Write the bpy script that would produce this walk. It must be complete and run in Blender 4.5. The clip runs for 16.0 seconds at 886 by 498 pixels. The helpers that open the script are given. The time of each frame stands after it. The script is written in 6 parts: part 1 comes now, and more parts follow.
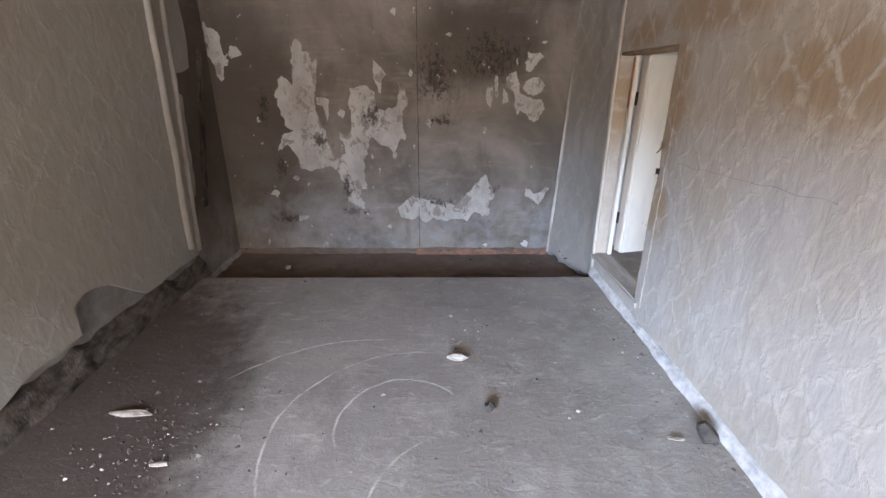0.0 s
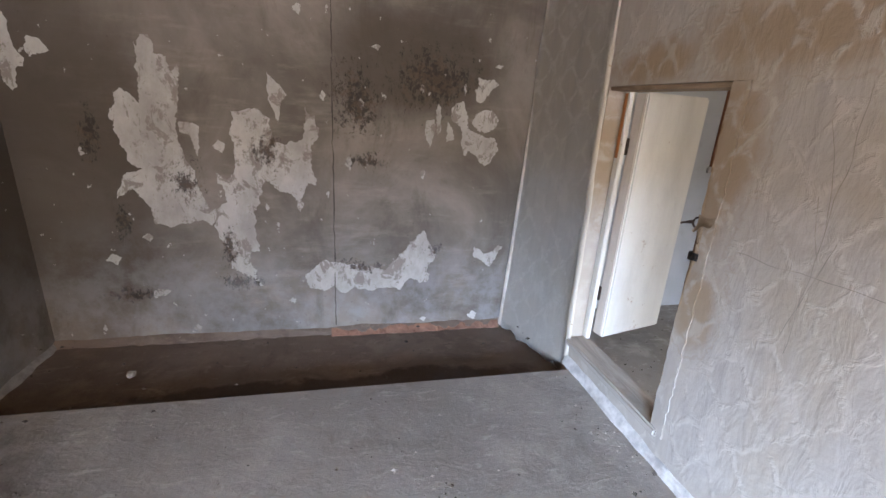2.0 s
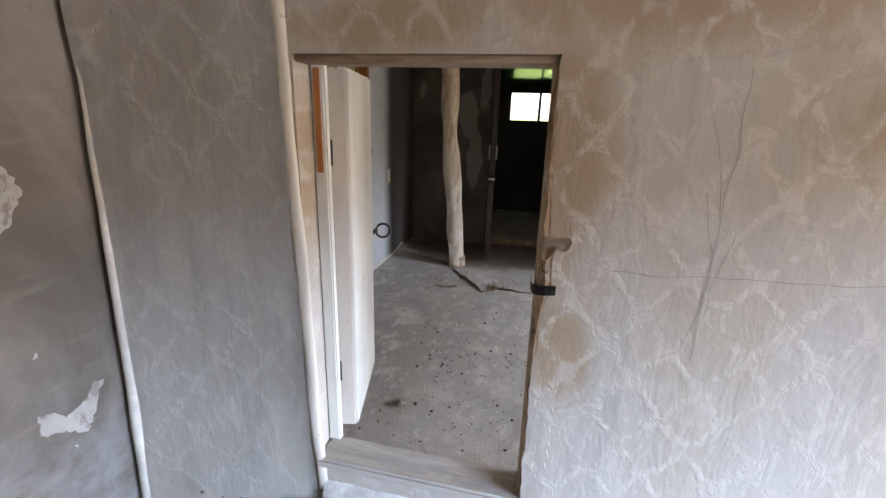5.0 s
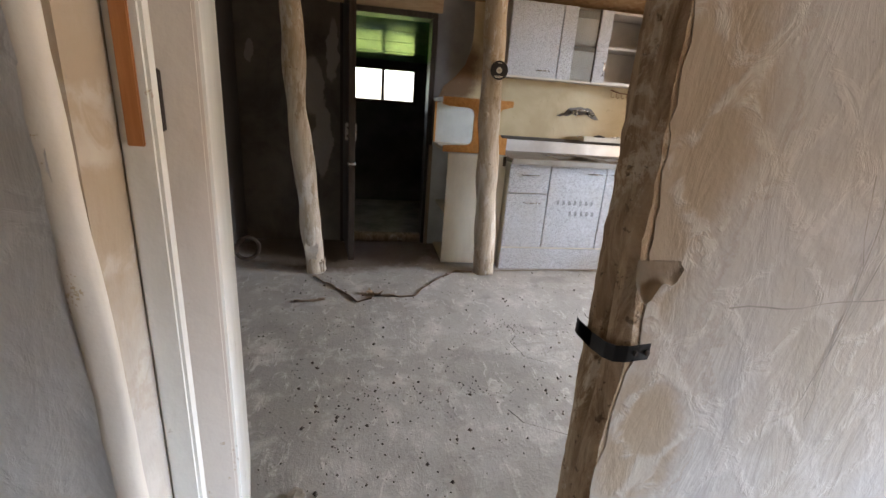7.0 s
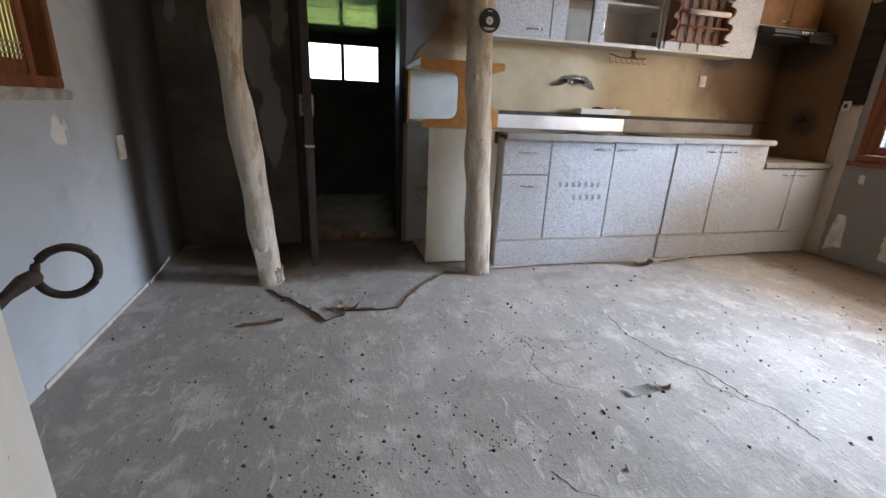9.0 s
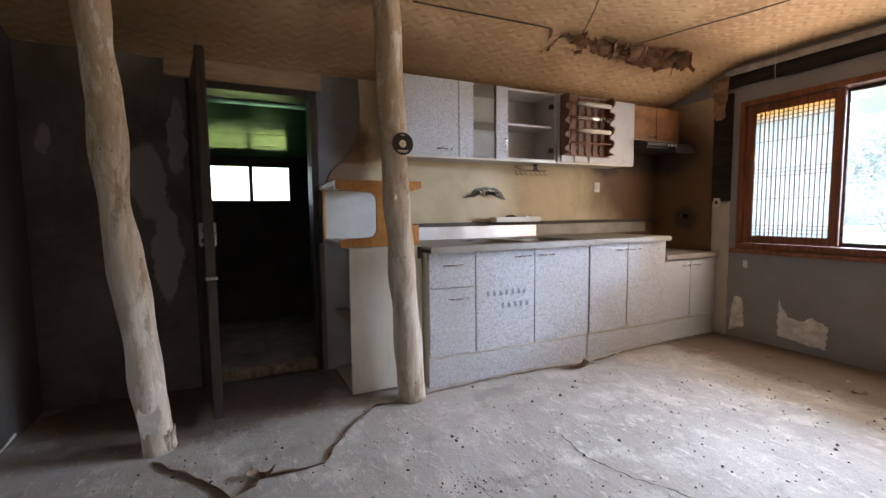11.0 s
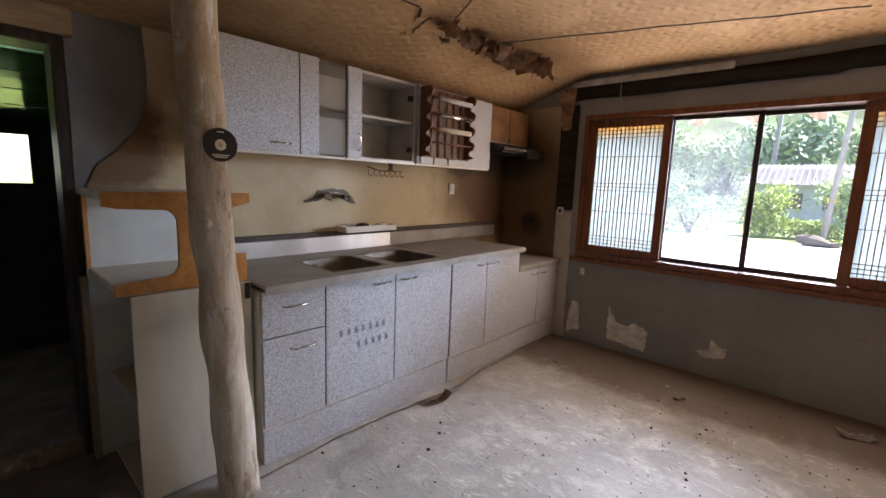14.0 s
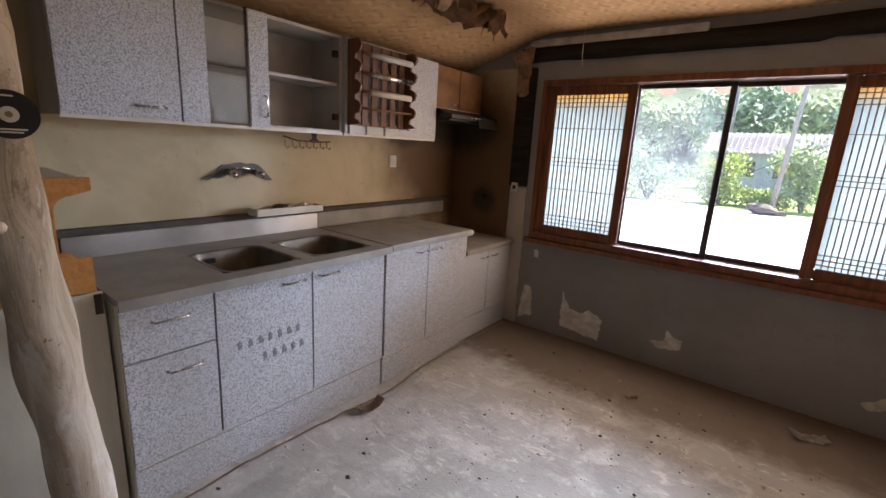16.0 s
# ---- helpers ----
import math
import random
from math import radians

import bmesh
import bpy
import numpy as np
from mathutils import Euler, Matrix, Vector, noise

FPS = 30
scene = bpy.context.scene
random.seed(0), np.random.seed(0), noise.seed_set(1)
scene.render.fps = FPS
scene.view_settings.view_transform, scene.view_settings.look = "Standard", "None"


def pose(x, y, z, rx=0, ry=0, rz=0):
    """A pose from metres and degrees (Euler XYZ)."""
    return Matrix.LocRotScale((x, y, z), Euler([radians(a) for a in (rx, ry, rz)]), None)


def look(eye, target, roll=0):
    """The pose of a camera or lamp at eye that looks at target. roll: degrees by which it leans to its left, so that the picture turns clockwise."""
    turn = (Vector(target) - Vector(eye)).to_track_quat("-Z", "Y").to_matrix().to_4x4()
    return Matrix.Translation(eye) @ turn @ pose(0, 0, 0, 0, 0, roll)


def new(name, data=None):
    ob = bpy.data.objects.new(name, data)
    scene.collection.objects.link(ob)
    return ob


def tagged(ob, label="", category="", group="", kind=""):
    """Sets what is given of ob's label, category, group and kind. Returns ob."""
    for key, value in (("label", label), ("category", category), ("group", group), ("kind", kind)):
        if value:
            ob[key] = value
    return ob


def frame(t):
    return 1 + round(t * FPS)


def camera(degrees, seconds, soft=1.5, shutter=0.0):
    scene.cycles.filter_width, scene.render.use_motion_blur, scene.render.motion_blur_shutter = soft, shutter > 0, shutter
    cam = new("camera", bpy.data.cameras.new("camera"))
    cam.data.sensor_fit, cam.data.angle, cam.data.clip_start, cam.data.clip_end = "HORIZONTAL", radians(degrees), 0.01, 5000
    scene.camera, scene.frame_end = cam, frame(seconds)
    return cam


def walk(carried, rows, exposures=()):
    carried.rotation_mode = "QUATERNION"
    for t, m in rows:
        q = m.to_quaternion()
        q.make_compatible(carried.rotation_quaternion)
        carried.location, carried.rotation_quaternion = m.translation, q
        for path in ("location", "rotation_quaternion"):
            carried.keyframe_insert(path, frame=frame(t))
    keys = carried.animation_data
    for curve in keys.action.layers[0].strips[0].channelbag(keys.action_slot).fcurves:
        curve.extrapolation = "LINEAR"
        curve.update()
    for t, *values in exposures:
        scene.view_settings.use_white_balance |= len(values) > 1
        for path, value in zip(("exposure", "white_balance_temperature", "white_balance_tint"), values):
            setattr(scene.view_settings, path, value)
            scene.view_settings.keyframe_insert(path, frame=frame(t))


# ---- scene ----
cam = camera(90.7, 16.0)
PATH = [
    (0, (0.478, 1.151, 1.239), (0.51, 3.014, 0.513), 0.3),
    (0.5, (0.406, 1.28, 1.219), (0.491, 3.152, 0.519), 0.1),
    (1, (0.371, 1.4, 1.246), (0.516, 3.284, 0.59), 0.5),
    (1.5, (0.359, 1.678, 1.197), (0.558, 3.559, 0.549), 0.6),
    (2, (0.394, 1.984, 1.262), (0.843, 3.831, 0.637), 3.6),
    (2.5, (0.303, 2.222, 1.288), (1.009, 4.008, 0.731), 2.3),
    (3, (0.219, 2.423, 1.32), (1.141, 4.115, 0.782), 0.4),
    (3.5, (0.264, 2.61, 1.295), (1.477, 4.103, 0.748), 0.9),
    (4, (0.341, 2.784, 1.274), (1.872, 3.936, 0.702), 1.9),
    (4.5, (0.385, 2.973, 1.256), (2.187, 3.633, 0.694), 1.9),
    (4.7, (0.411, 3.025, 1.256), (2.246, 3.576, 0.684), 1.9),
    (6.8, (0.948, 3.414, 1.158), (2.83, 3.133, 0.541), 3.8),
    (7, (0.991, 3.428, 1.155), (2.863, 3.077, 0.544), 4.3),
    (7.5, (1.144, 3.436, 1.118), (3.004, 3.06, 0.487), 4.0),
    (8, (1.309, 3.426, 1.066), (3.158, 3.058, 0.398), 3.4),
    (8.5, (1.432, 3.427, 1.001), (3.273, 3.04, 0.322), 2.8),
    (9, (1.539, 3.426, 0.986), (3.376, 2.937, 0.364), 2.6),
    (9.5, (1.592, 3.428, 1.036), (3.437, 2.751, 0.666), 1.7),
    (9.7, (1.605, 3.434, 1.059), (3.445, 2.696, 0.8), 0.4),
    (11.8, (1.843, 3.394, 1.04), (3.635, 2.522, 0.865), -0.6),
    (12, (1.882, 3.397, 1.062), (3.668, 2.521, 0.853), -0.6),
    (12.5, (2.03, 3.371, 1.107), (3.806, 2.484, 0.862), 0.6),
    (13, (2.191, 3.307, 1.145), (3.849, 2.212, 0.917), 2.2),
    (13.5, (2.284, 3.255, 1.227), (3.745, 1.916, 0.96), 2.4),
    (14, (2.265, 3.226, 1.304), (3.599, 1.765, 1.009), 2.1),
    (14.5, (2.255, 3.151, 1.352), (3.509, 1.625, 1.037), 1.9),
    (15, (2.273, 2.992, 1.372), (3.488, 1.438, 1.041), 1.9),
    (15.5, (2.315, 2.884, 1.378), (3.513, 1.335, 0.971), 2.7),
    (16, (2.392, 2.818, 1.393), (3.58, 1.276, 0.935), 3.2),
]
EXPOSURE = [(0, 3.2, 6450, 21), (2.0, 3.4, 6450, 21), (4.7, 3.6, 6450, 20), (7.0, 3.5, 6850, 20), (8.0, 3.5, 6350, 19), (9.0, 3.5, 6150, 18), (9.7, 3.4, 6250, 20), (12.5, 3.3, 6500, 23), (14.0, 2.88, 6600, 26), (16, 2.78, 6600, 26)]
walk(cam, [(t, look(eye, target, roll)) for t, eye, target, roll in PATH], EXPOSURE)

# ---- light ----
world = bpy.data.worlds.new("world")
scene.world = world
world.use_nodes = True
sky = world.node_tree.nodes.new("ShaderNodeTexSky")
sky.sky_type = 'NISHITA'
sky.sun_disc = False
sky.sun_elevation = radians(58)
sky.sun_rotation = radians(215)
sky.altitude = 100
sky.dust_density = 2.0
bg = world.node_tree.nodes["Background"]
bg.inputs["Strength"].default_value = 0.13
world.node_tree.links.new(sky.outputs[0], bg.inputs["Color"])
sun = new("sun", bpy.data.lights.new("sun", 'SUN'))
sun.data.energy = 4.0
sun.data.angle = radians(0.55)
sun.data.color = (1.0, 0.95, 0.86)
sun.matrix_world = look((-4.9, -7.0, 13.6), (0, 0, 0))


def daylight_lamp(name, x0, x1, y, z0, z1, watts, color, turn=90):
    """An added area lamp standing in for daylight, at or beyond a south opening."""
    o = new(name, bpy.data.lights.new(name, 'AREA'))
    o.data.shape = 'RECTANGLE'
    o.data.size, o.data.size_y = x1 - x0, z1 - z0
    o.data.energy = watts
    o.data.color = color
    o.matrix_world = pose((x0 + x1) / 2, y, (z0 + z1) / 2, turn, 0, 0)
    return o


# lamps added inside the openings, warm like light bounced off the yard
daylight_lamp("window_light_kitchen", 1.70, 3.90, -0.225, 0.80, 1.85, 3.9, (1.0, 0.82, 0.60))
daylight_lamp("window_light_room", -0.95, 0.55, -0.26, 0.35, 1.30, 6.3, (1.0, 0.90, 0.78))
# lamps added out in the yard, standing in for light from the sky
daylight_lamp("sky_stand_in_yard", -5.4, -1.0, -6.0, 1.6, 3.0, 380, (0.52, 0.74, 1.0), 80)
daylight_lamp("sky_stand_in_garden", -0.2, 5.3, -6.0, 2.75, 5.3, 520, (0.70, 0.84, 1.0), 65)


# ---- materials ----
class Nodes:
    """Short names for shader nodes."""

    def __init__(self, name):
        self.m = bpy.data.materials.new(name)
        self.m.use_nodes = True
        self.t = self.m.node_tree
        self.b = self.t.nodes["Principled BSDF"]
        self.p = self.t.nodes.new("ShaderNodeNewGeometry").outputs["Position"]

    def put(self, socket, v):
        if isinstance(v, bpy.types.NodeSocket):
            self.t.links.new(v, socket)
        elif isinstance(v, (tuple, list)) and len(v) == 3 and socket.type == 'RGBA':
            socket.default_value = (*v, 1)
        else:
            socket.default_value = v

    def scaled(self, sx, sy, sz, off=(0, 0, 0), vec=None, rot=(0, 0, 0)):
        n = self.t.nodes.new("ShaderNodeMapping")
        self.put(n.inputs["Vector"], vec or self.p)
        n.inputs["Scale"].default_value = (sx, sy, sz)
        n.inputs["Location"].default_value = off
        n.inputs["Rotation"].default_value = rot
        return n.outputs[0]

    def noise(self, scale, detail=4, rough=0.6, vec=None, distort=0.0, color=False):
        n = self.t.nodes.new("ShaderNodeTexNoise")
        self.put(n.inputs["Vector"], vec or self.p)
        n.inputs["Scale"].default_value = scale
        n.inputs["Detail"].default_value = detail
        n.inputs["Roughness"].default_value = rough
        n.inputs["Distortion"].default_value = distort
        return n.outputs["Color" if color else "Fac"]

    def cells(self, scale, feature='F1', vec=None, out="Distance"):
        n = self.t.nodes.new("ShaderNodeTexVoronoi")
        n.feature = feature
        self.put(n.inputs["Vector"], vec or self.p)
        n.inputs["Scale"].default_value = scale
        return n.outputs[out]

    def math(self, op, a, b=0.0, clamp=False):
        n = self.t.nodes.new("ShaderNodeMath")
        n.operation = op
        n.use_clamp = clamp
        self.put(n.inputs[0], a)
        self.put(n.inputs[1], b)
        return n.outputs[0]

    def step(self, v, lo, hi, a=0.0, b=1.0):
        n = self.t.nodes.new("ShaderNodeMapRange")
        n.interpolation_type = 'SMOOTHSTEP'
        self.put(n.inputs["Value"], v)
        for key, x in (("From Min", lo), ("From Max", hi), ("To Min", a), ("To Max", b)):
            n.inputs[key].default_value = x
        return n.outputs[0]

    def mix(self, f, a, b, kind='MIX'):
        n = self.t.nodes.new("ShaderNodeMix")
        n.data_type = 'RGBA'
        n.blend_type = kind
        self.put(n.inputs[0], f)
        self.put(n.inputs[6], a)
        self.put(n.inputs[7], b)
        return n.outputs[2]

    def axis(self, vec=None):
        n = self.t.nodes.new("ShaderNodeSeparateXYZ")
        self.put(n.inputs[0], vec or self.p)
        return n.outputs

    def jitter(self, amount, scale, detail=4):
        """Positions pushed about by noise, for ragged edges."""
        c = self.noise(scale, detail, 0.65, color=True)
        a = self.t.nodes.new("ShaderNodeVectorMath")
        a.operation = 'MULTIPLY_ADD'
        self.put(a.inputs[0], c)
        a.inputs[1].default_value = (amount, amount, amount)
        d = self.t.nodes.new("ShaderNodeVectorMath")
        d.operation = 'ADD'
        self.put(d.inputs[0], self.p)
        d.inputs[1].default_value = (-amount / 2, -amount / 2, -amount / 2)
        self.put(a.inputs[2], d.outputs[0])
        return a.outputs[0]

    def blobs(self, spots, vec):
        """The largest of soft spots (centre, radii): 1 at a centre, 0 at its rim."""
        best = None
        for c, r in spots:
            n = self.t.nodes.new("ShaderNodeVectorMath")
            n.operation = 'LENGTH'
            k = [1 / a for a in r]
            self.put(n.inputs[0], self.scaled(*k, off=[-c[i] * k[i] for i in range(3)], vec=vec))
            v = self.math('SUBTRACT', 1.0, n.outputs["Value"])
            best = v if best is None else self.math('MAXIMUM', best, v)
        return best

    def done(self, color, rough=0.8, bump=None, strength=0.3, size=0.01, metal=0.0, spec=0.4):
        self.put(self.b.inputs["Base Color"], color)
        self.put(self.b.inputs["Roughness"], rough)
        self.put(self.b.inputs["Metallic"], metal)
        self.b.inputs["Specular IOR Level"].default_value = spec
        if bump is not None:
            n = self.t.nodes.new("ShaderNodeBump")
            n.inputs["Strength"].default_value = strength
            n.inputs["Distance"].default_value = size
            self.put(n.inputs["Height"], bump)
            self.put(self.b.inputs["Normal"], n.outputs[0])
        return self.m


def plain(name, color, rough=0.6, vary=0.25, scale=8.0, metal=0.0, grain=60.0, strength=0.15, spec=0.4):
    """A colour with soft stains and a fine grain."""
    n = Nodes(name)
    a = n.noise(scale, 5, 0.6)
    g = n.noise(grain, 3, 0.6)
    dark = tuple(c * (1 - vary) for c in color)
    light = tuple(min(1, c * (1 + vary)) for c in color)
    c = n.mix(n.step(a, 0.3, 0.7), dark, light)
    c = n.mix(n.math('MULTIPLY', g, vary), c, dark)
    return n.done(c, n.step(a, 0.2, 0.8, max(0.03, rough - 0.1), min(1, rough + 0.1)), g, strength, 0.004, metal, spec)


def wallpaper(name, axis_u, base, light, stains, dark_spots=()):
    """Old embossed wallpaper: rows of ogee medallions, water stains; dark_spots: brown tide marks."""
    n = Nodes(name)
    j = n.jitter(0.040, 14, 6)
    ax = n.axis(j)
    u, z = ax[axis_u], ax[2]
    cu = n.math('COSINE', n.math('MULTIPLY', u, 2 * math.pi / 0.150))
    cz = n.math('COSINE', n.math('MULTIPLY', z, 2 * math.pi / 0.185))
    half = n.math('MULTIPLY', n.math('COSINE', n.math('MULTIPLY', u, math.pi / 0.150)), n.math('COSINE', n.math('MULTIPLY', z, math.pi / 0.185)))
    f = n.math('ABSOLUTE', n.math('ADD', n.math('ADD', cu, cz), n.math('MULTIPLY', half, 0.5)))
    band = n.step(f, 0.10, 0.75, 1.0, 0.0)
    speck = n.noise(40, 4, 0.7)
    curl = n.noise(15, 4, 0.6, distort=2.0)
    band = n.math('MULTIPLY', band, n.step(curl, 0.40, 0.58, 0.15, 1.0))
    big = n.noise(1.3, 5, 0.65, distort=0.4)
    band = n.math('MULTIPLY', band, n.step(n.noise(2.3, 4, distort=0.8), 0.36, 0.62, 0.25, 0.75))
    streak = n.noise(3.0, 5, 0.65, vec=n.scaled(6, 6, 0.5))
    c = n.mix(n.step(big, 0.38, 0.68), base, stains)
    c = n.mix(n.step(streak, 0.45, 0.75, 0, 0.55), c, tuple(a * 0.78 for a in base))
    c = n.mix(n.step(n.noise(6.5, 6, 0.72, vec=n.scaled(1, 1, 0.7, (2, 8, 5))), 0.52, 0.66, 0, 0.40), c, tuple(min(1, a * 1.22) for a in base))
    if dark_spots:
        d = n.math('ADD', n.blobs(dark_spots, n.jitter(0.16, 4, 6)), n.math('MULTIPLY', n.math('SUBTRACT', n.noise(7, 6, 0.7), 0.5), 0.9))
        c = n.mix(n.step(d, 0.0, 0.7, 0, 0.75), c, (0.29, 0.21, 0.13))
        c = n.mix(n.step(n.math('ABSOLUTE', n.math('SUBTRACT', d, 0.10)), 0.0, 0.05, 0.22, 0), c, (0.24, 0.17, 0.10))
    c = n.mix(band, c, light)
    c = n.mix(n.step(n.noise(21, 6, 0.75), 0.66, 0.74, 0, 0.45), c, tuple(a * 0.5 for a in base))
    wrinkle = n.noise(3.2, 5, 0.6, vec=n.scaled(1.5, 1.5, 0.8))
    crease = n.noise(9, 5, 0.6, vec=n.scaled(1.6, 1.6, 0.55), distort=0.8)
    b = n.math('ADD', n.math('MULTIPLY', band, 0.35), n.math('ADD', n.math('MULTIPLY', wrinkle, 1.5), n.math('ADD', n.math('MULTIPLY', speck, 0.25), n.math('MULTIPLY', crease, 0.9))))
    return n.done(c, 0.85, b, 0.42, 0.010, spec=0.2)


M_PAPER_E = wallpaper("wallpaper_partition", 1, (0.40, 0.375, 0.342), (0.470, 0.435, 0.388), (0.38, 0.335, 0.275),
                      [((1.47, 3.07, 1.15), (1, 0.17, 0.45)), ((1.47, 3.02, 0.72), (1, 0.12, 0.20)), ((1.47, 2.85, 1.50), (1, 0.55, 0.14)), ((1.47, 3.45, 1.45), (1, 0.35, 0.10)), ((1.47, 3.70, 1.10), (1, 0.10, 0.35)), ((1.47, 2.3, 1.25), (1, 0.35, 0.16))])
M_PAPER_J = wallpaper("wallpaper_stained", 1, (0.42, 0.345, 0.26), (0.50, 0.43, 0.34), (0.33, 0.245, 0.16), [((1.47, 3.05, 0.85), (1, 0.10, 0.10)), ((1.47, 3.07, 1.2), (1, 0.05, 0.3))])
# same wallpaper in a darker tone, with the west wall's shade put in
M_PAPER_W_SHADED = wallpaper("wallpaper_west_shaded", 1, (0.32, 0.31, 0.275), (0.36, 0.345, 0.305), (0.32, 0.29, 0.245))


MOULD = [((0.85, 4.26, 1.38), (0.40, 1, 0.28)), ((0.48, 4.26, 1.25), (0.22, 1, 0.30)), ((-0.70, 4.26, 1.05), (0.08, 1, 0.24)),
         ((-0.62, 4.26, 0.66), (0.05, 1, 0.20)), ((0.50, 4.26, 0.41), (0.26, 1, 0.06)), ((-0.33, 4.26, 0.85), (0.14, 1, 0.16)),
         ((-0.16, 4.26, 0.50), (0.07, 1, 0.16)), ((-0.12, 4.26, 0.33), (0.18, 1, 0.07)), ((-0.62, 4.26, 0.28), (0.24, 1, 0.06)), ((0.90, 4.26, 0.48), (0.09, 1, 0.06)),
         ((0.03, 4.26, 1.00), (0.10, 1, 0.12)), ((0.52, 4.26, 0.95), (0.16, 1, 0.06))]


def mouldy(n, c, j):
    """Black and rust-brown mould dots round the MOULD spots."""
    mould = n.blobs(MOULD, j)
    dots = n.math('ADD', n.math('MULTIPLY', mould, 0.30), n.noise(44, 7, 0.82, vec=n.scaled(1.3, 1, 0.8)))
    c = n.mix(n.step(dots, 0.66, 0.76, 0, 0.85), c, (0.036, 0.030, 0.025))
    rust = n.math('ADD', n.math('MULTIPLY', mould, 0.25), n.noise(19, 6, 0.75, vec=n.scaled(1, 1, 1, (9, 2, 4))))
    return n.mix(n.step(rust, 0.67, 0.76, 0, 0.5), c, (0.12, 0.085, 0.06))


def bare_plaster(name):
    """Grey plaster with mould and broad darker areas where the lining paper has come off."""
    n = Nodes(name)
    j = n.jitter(0.20, 4.0, 8)
    wash = n.noise(1.4, 6, 0.62, distort=0.5)
    fine = n.noise(45, 4, 0.7)
    c = n.mix(n.step(wash, 0.32, 0.7), (0.135, 0.117, 0.098), (0.29, 0.258, 0.225))
    c = n.mix(n.step(n.noise(6, 5, 0.7, vec=n.scaled(0.5, 1, 2.2)), 0.5, 0.75, 0, 0.5), c, (0.33, 0.295, 0.255))
    c = n.mix(n.step(n.noise(3, 6, 0.7, vec=n.scaled(1.2, 1, 0.5, (5, 1, 3)), distort=0.6), 0.50, 0.68, 0, 0.55), c, (0.105, 0.088, 0.07))
    # broad darker brown at the left corner and the upper right
    dark_spots = n.blobs([((-0.80, 4.26, 0.95), (0.55, 1.2, 1.1)), ((0.75, 4.26, 1.45), (0.6, 1, 0.35))], n.jitter(0.3, 2.5, 6))
    c = n.mix(n.step(dark_spots, 0.0, 0.5, 0, 0.8), c, (0.085, 0.070, 0.055))
    c = mouldy(n, c, j)
    # pale bluish tone towards the bottom paints in skylight on the wall
    low = n.step(n.axis(n.jitter(0.25, 3, 5))[2], 0.15, 0.75, 0.45, 0)
    c = n.mix(n.math('MULTIPLY', low, n.step(n.noise(5, 5, 0.7), 0.35, 0.65)), c, (0.33, 0.345, 0.36))
    chips = n.step(n.noise(20, 4, 0.6, vec=n.scaled(1, 1, 0.8, (3, 5, 7))), 0.685, 0.70, 0, 0.75)
    c = n.mix(chips, c, (0.50, 0.48, 0.45))
    c = n.mix(n.step(n.noise(60, 5, 0.8), 0.63, 0.71, 0, 0.55), c, (0.07, 0.06, 0.05))
    b = n.math('ADD', n.math('MULTIPLY', chips, 0.4), n.math('ADD', n.math('MULTIPLY', fine, 0.45), n.math('MULTIPLY', wash, 0.6)))
    return n.done(c, 0.9, b, 0.6, 0.008, spec=0.2)


M_PLASTER = bare_plaster("bare_plaster")


def lining_paper(name):
    """What is left of the white lining paper: worn through, stained, mouldy."""
    n = Nodes(name)
    j = n.jitter(0.20, 4.0, 8)
    c = n.mix(n.step(n.noise(5, 6, 0.7, vec=n.scaled(1, 1, 0.6)), 0.32, 0.7), (0.50, 0.485, 0.455), (0.33, 0.31, 0.285))
    c = n.mix(n.step(n.noise(11, 7, 0.75, vec=n.scaled(1.2, 1, 0.8), distort=0.5), 0.53, 0.58, 0, 0.85), c, (0.23, 0.205, 0.178))
    c = n.mix(n.step(n.noise(38, 6, 0.8), 0.60, 0.68, 0, 0.7), c, (0.17, 0.15, 0.13))
    c = mouldy(n, c, j)
    f = n.noise(30, 5, 0.7)
    return n.done(c, 0.9, f, 0.4, 0.005, spec=0.2)


M_LINING = lining_paper("torn_lining_paper")


def rotten(name):
    n = Nodes(name)
    a = n.noise(14, 6, 0.75, vec=n.scaled(1, 1, 0.35))
    c = n.mix(n.step(a, 0.38, 0.62), (0.012, 0.010, 0.009), (0.075, 0.06, 0.05))
    return n.done(c, 0.9, a, 0.8, 0.02)


M_ROT = rotten("rotten_black_wood")


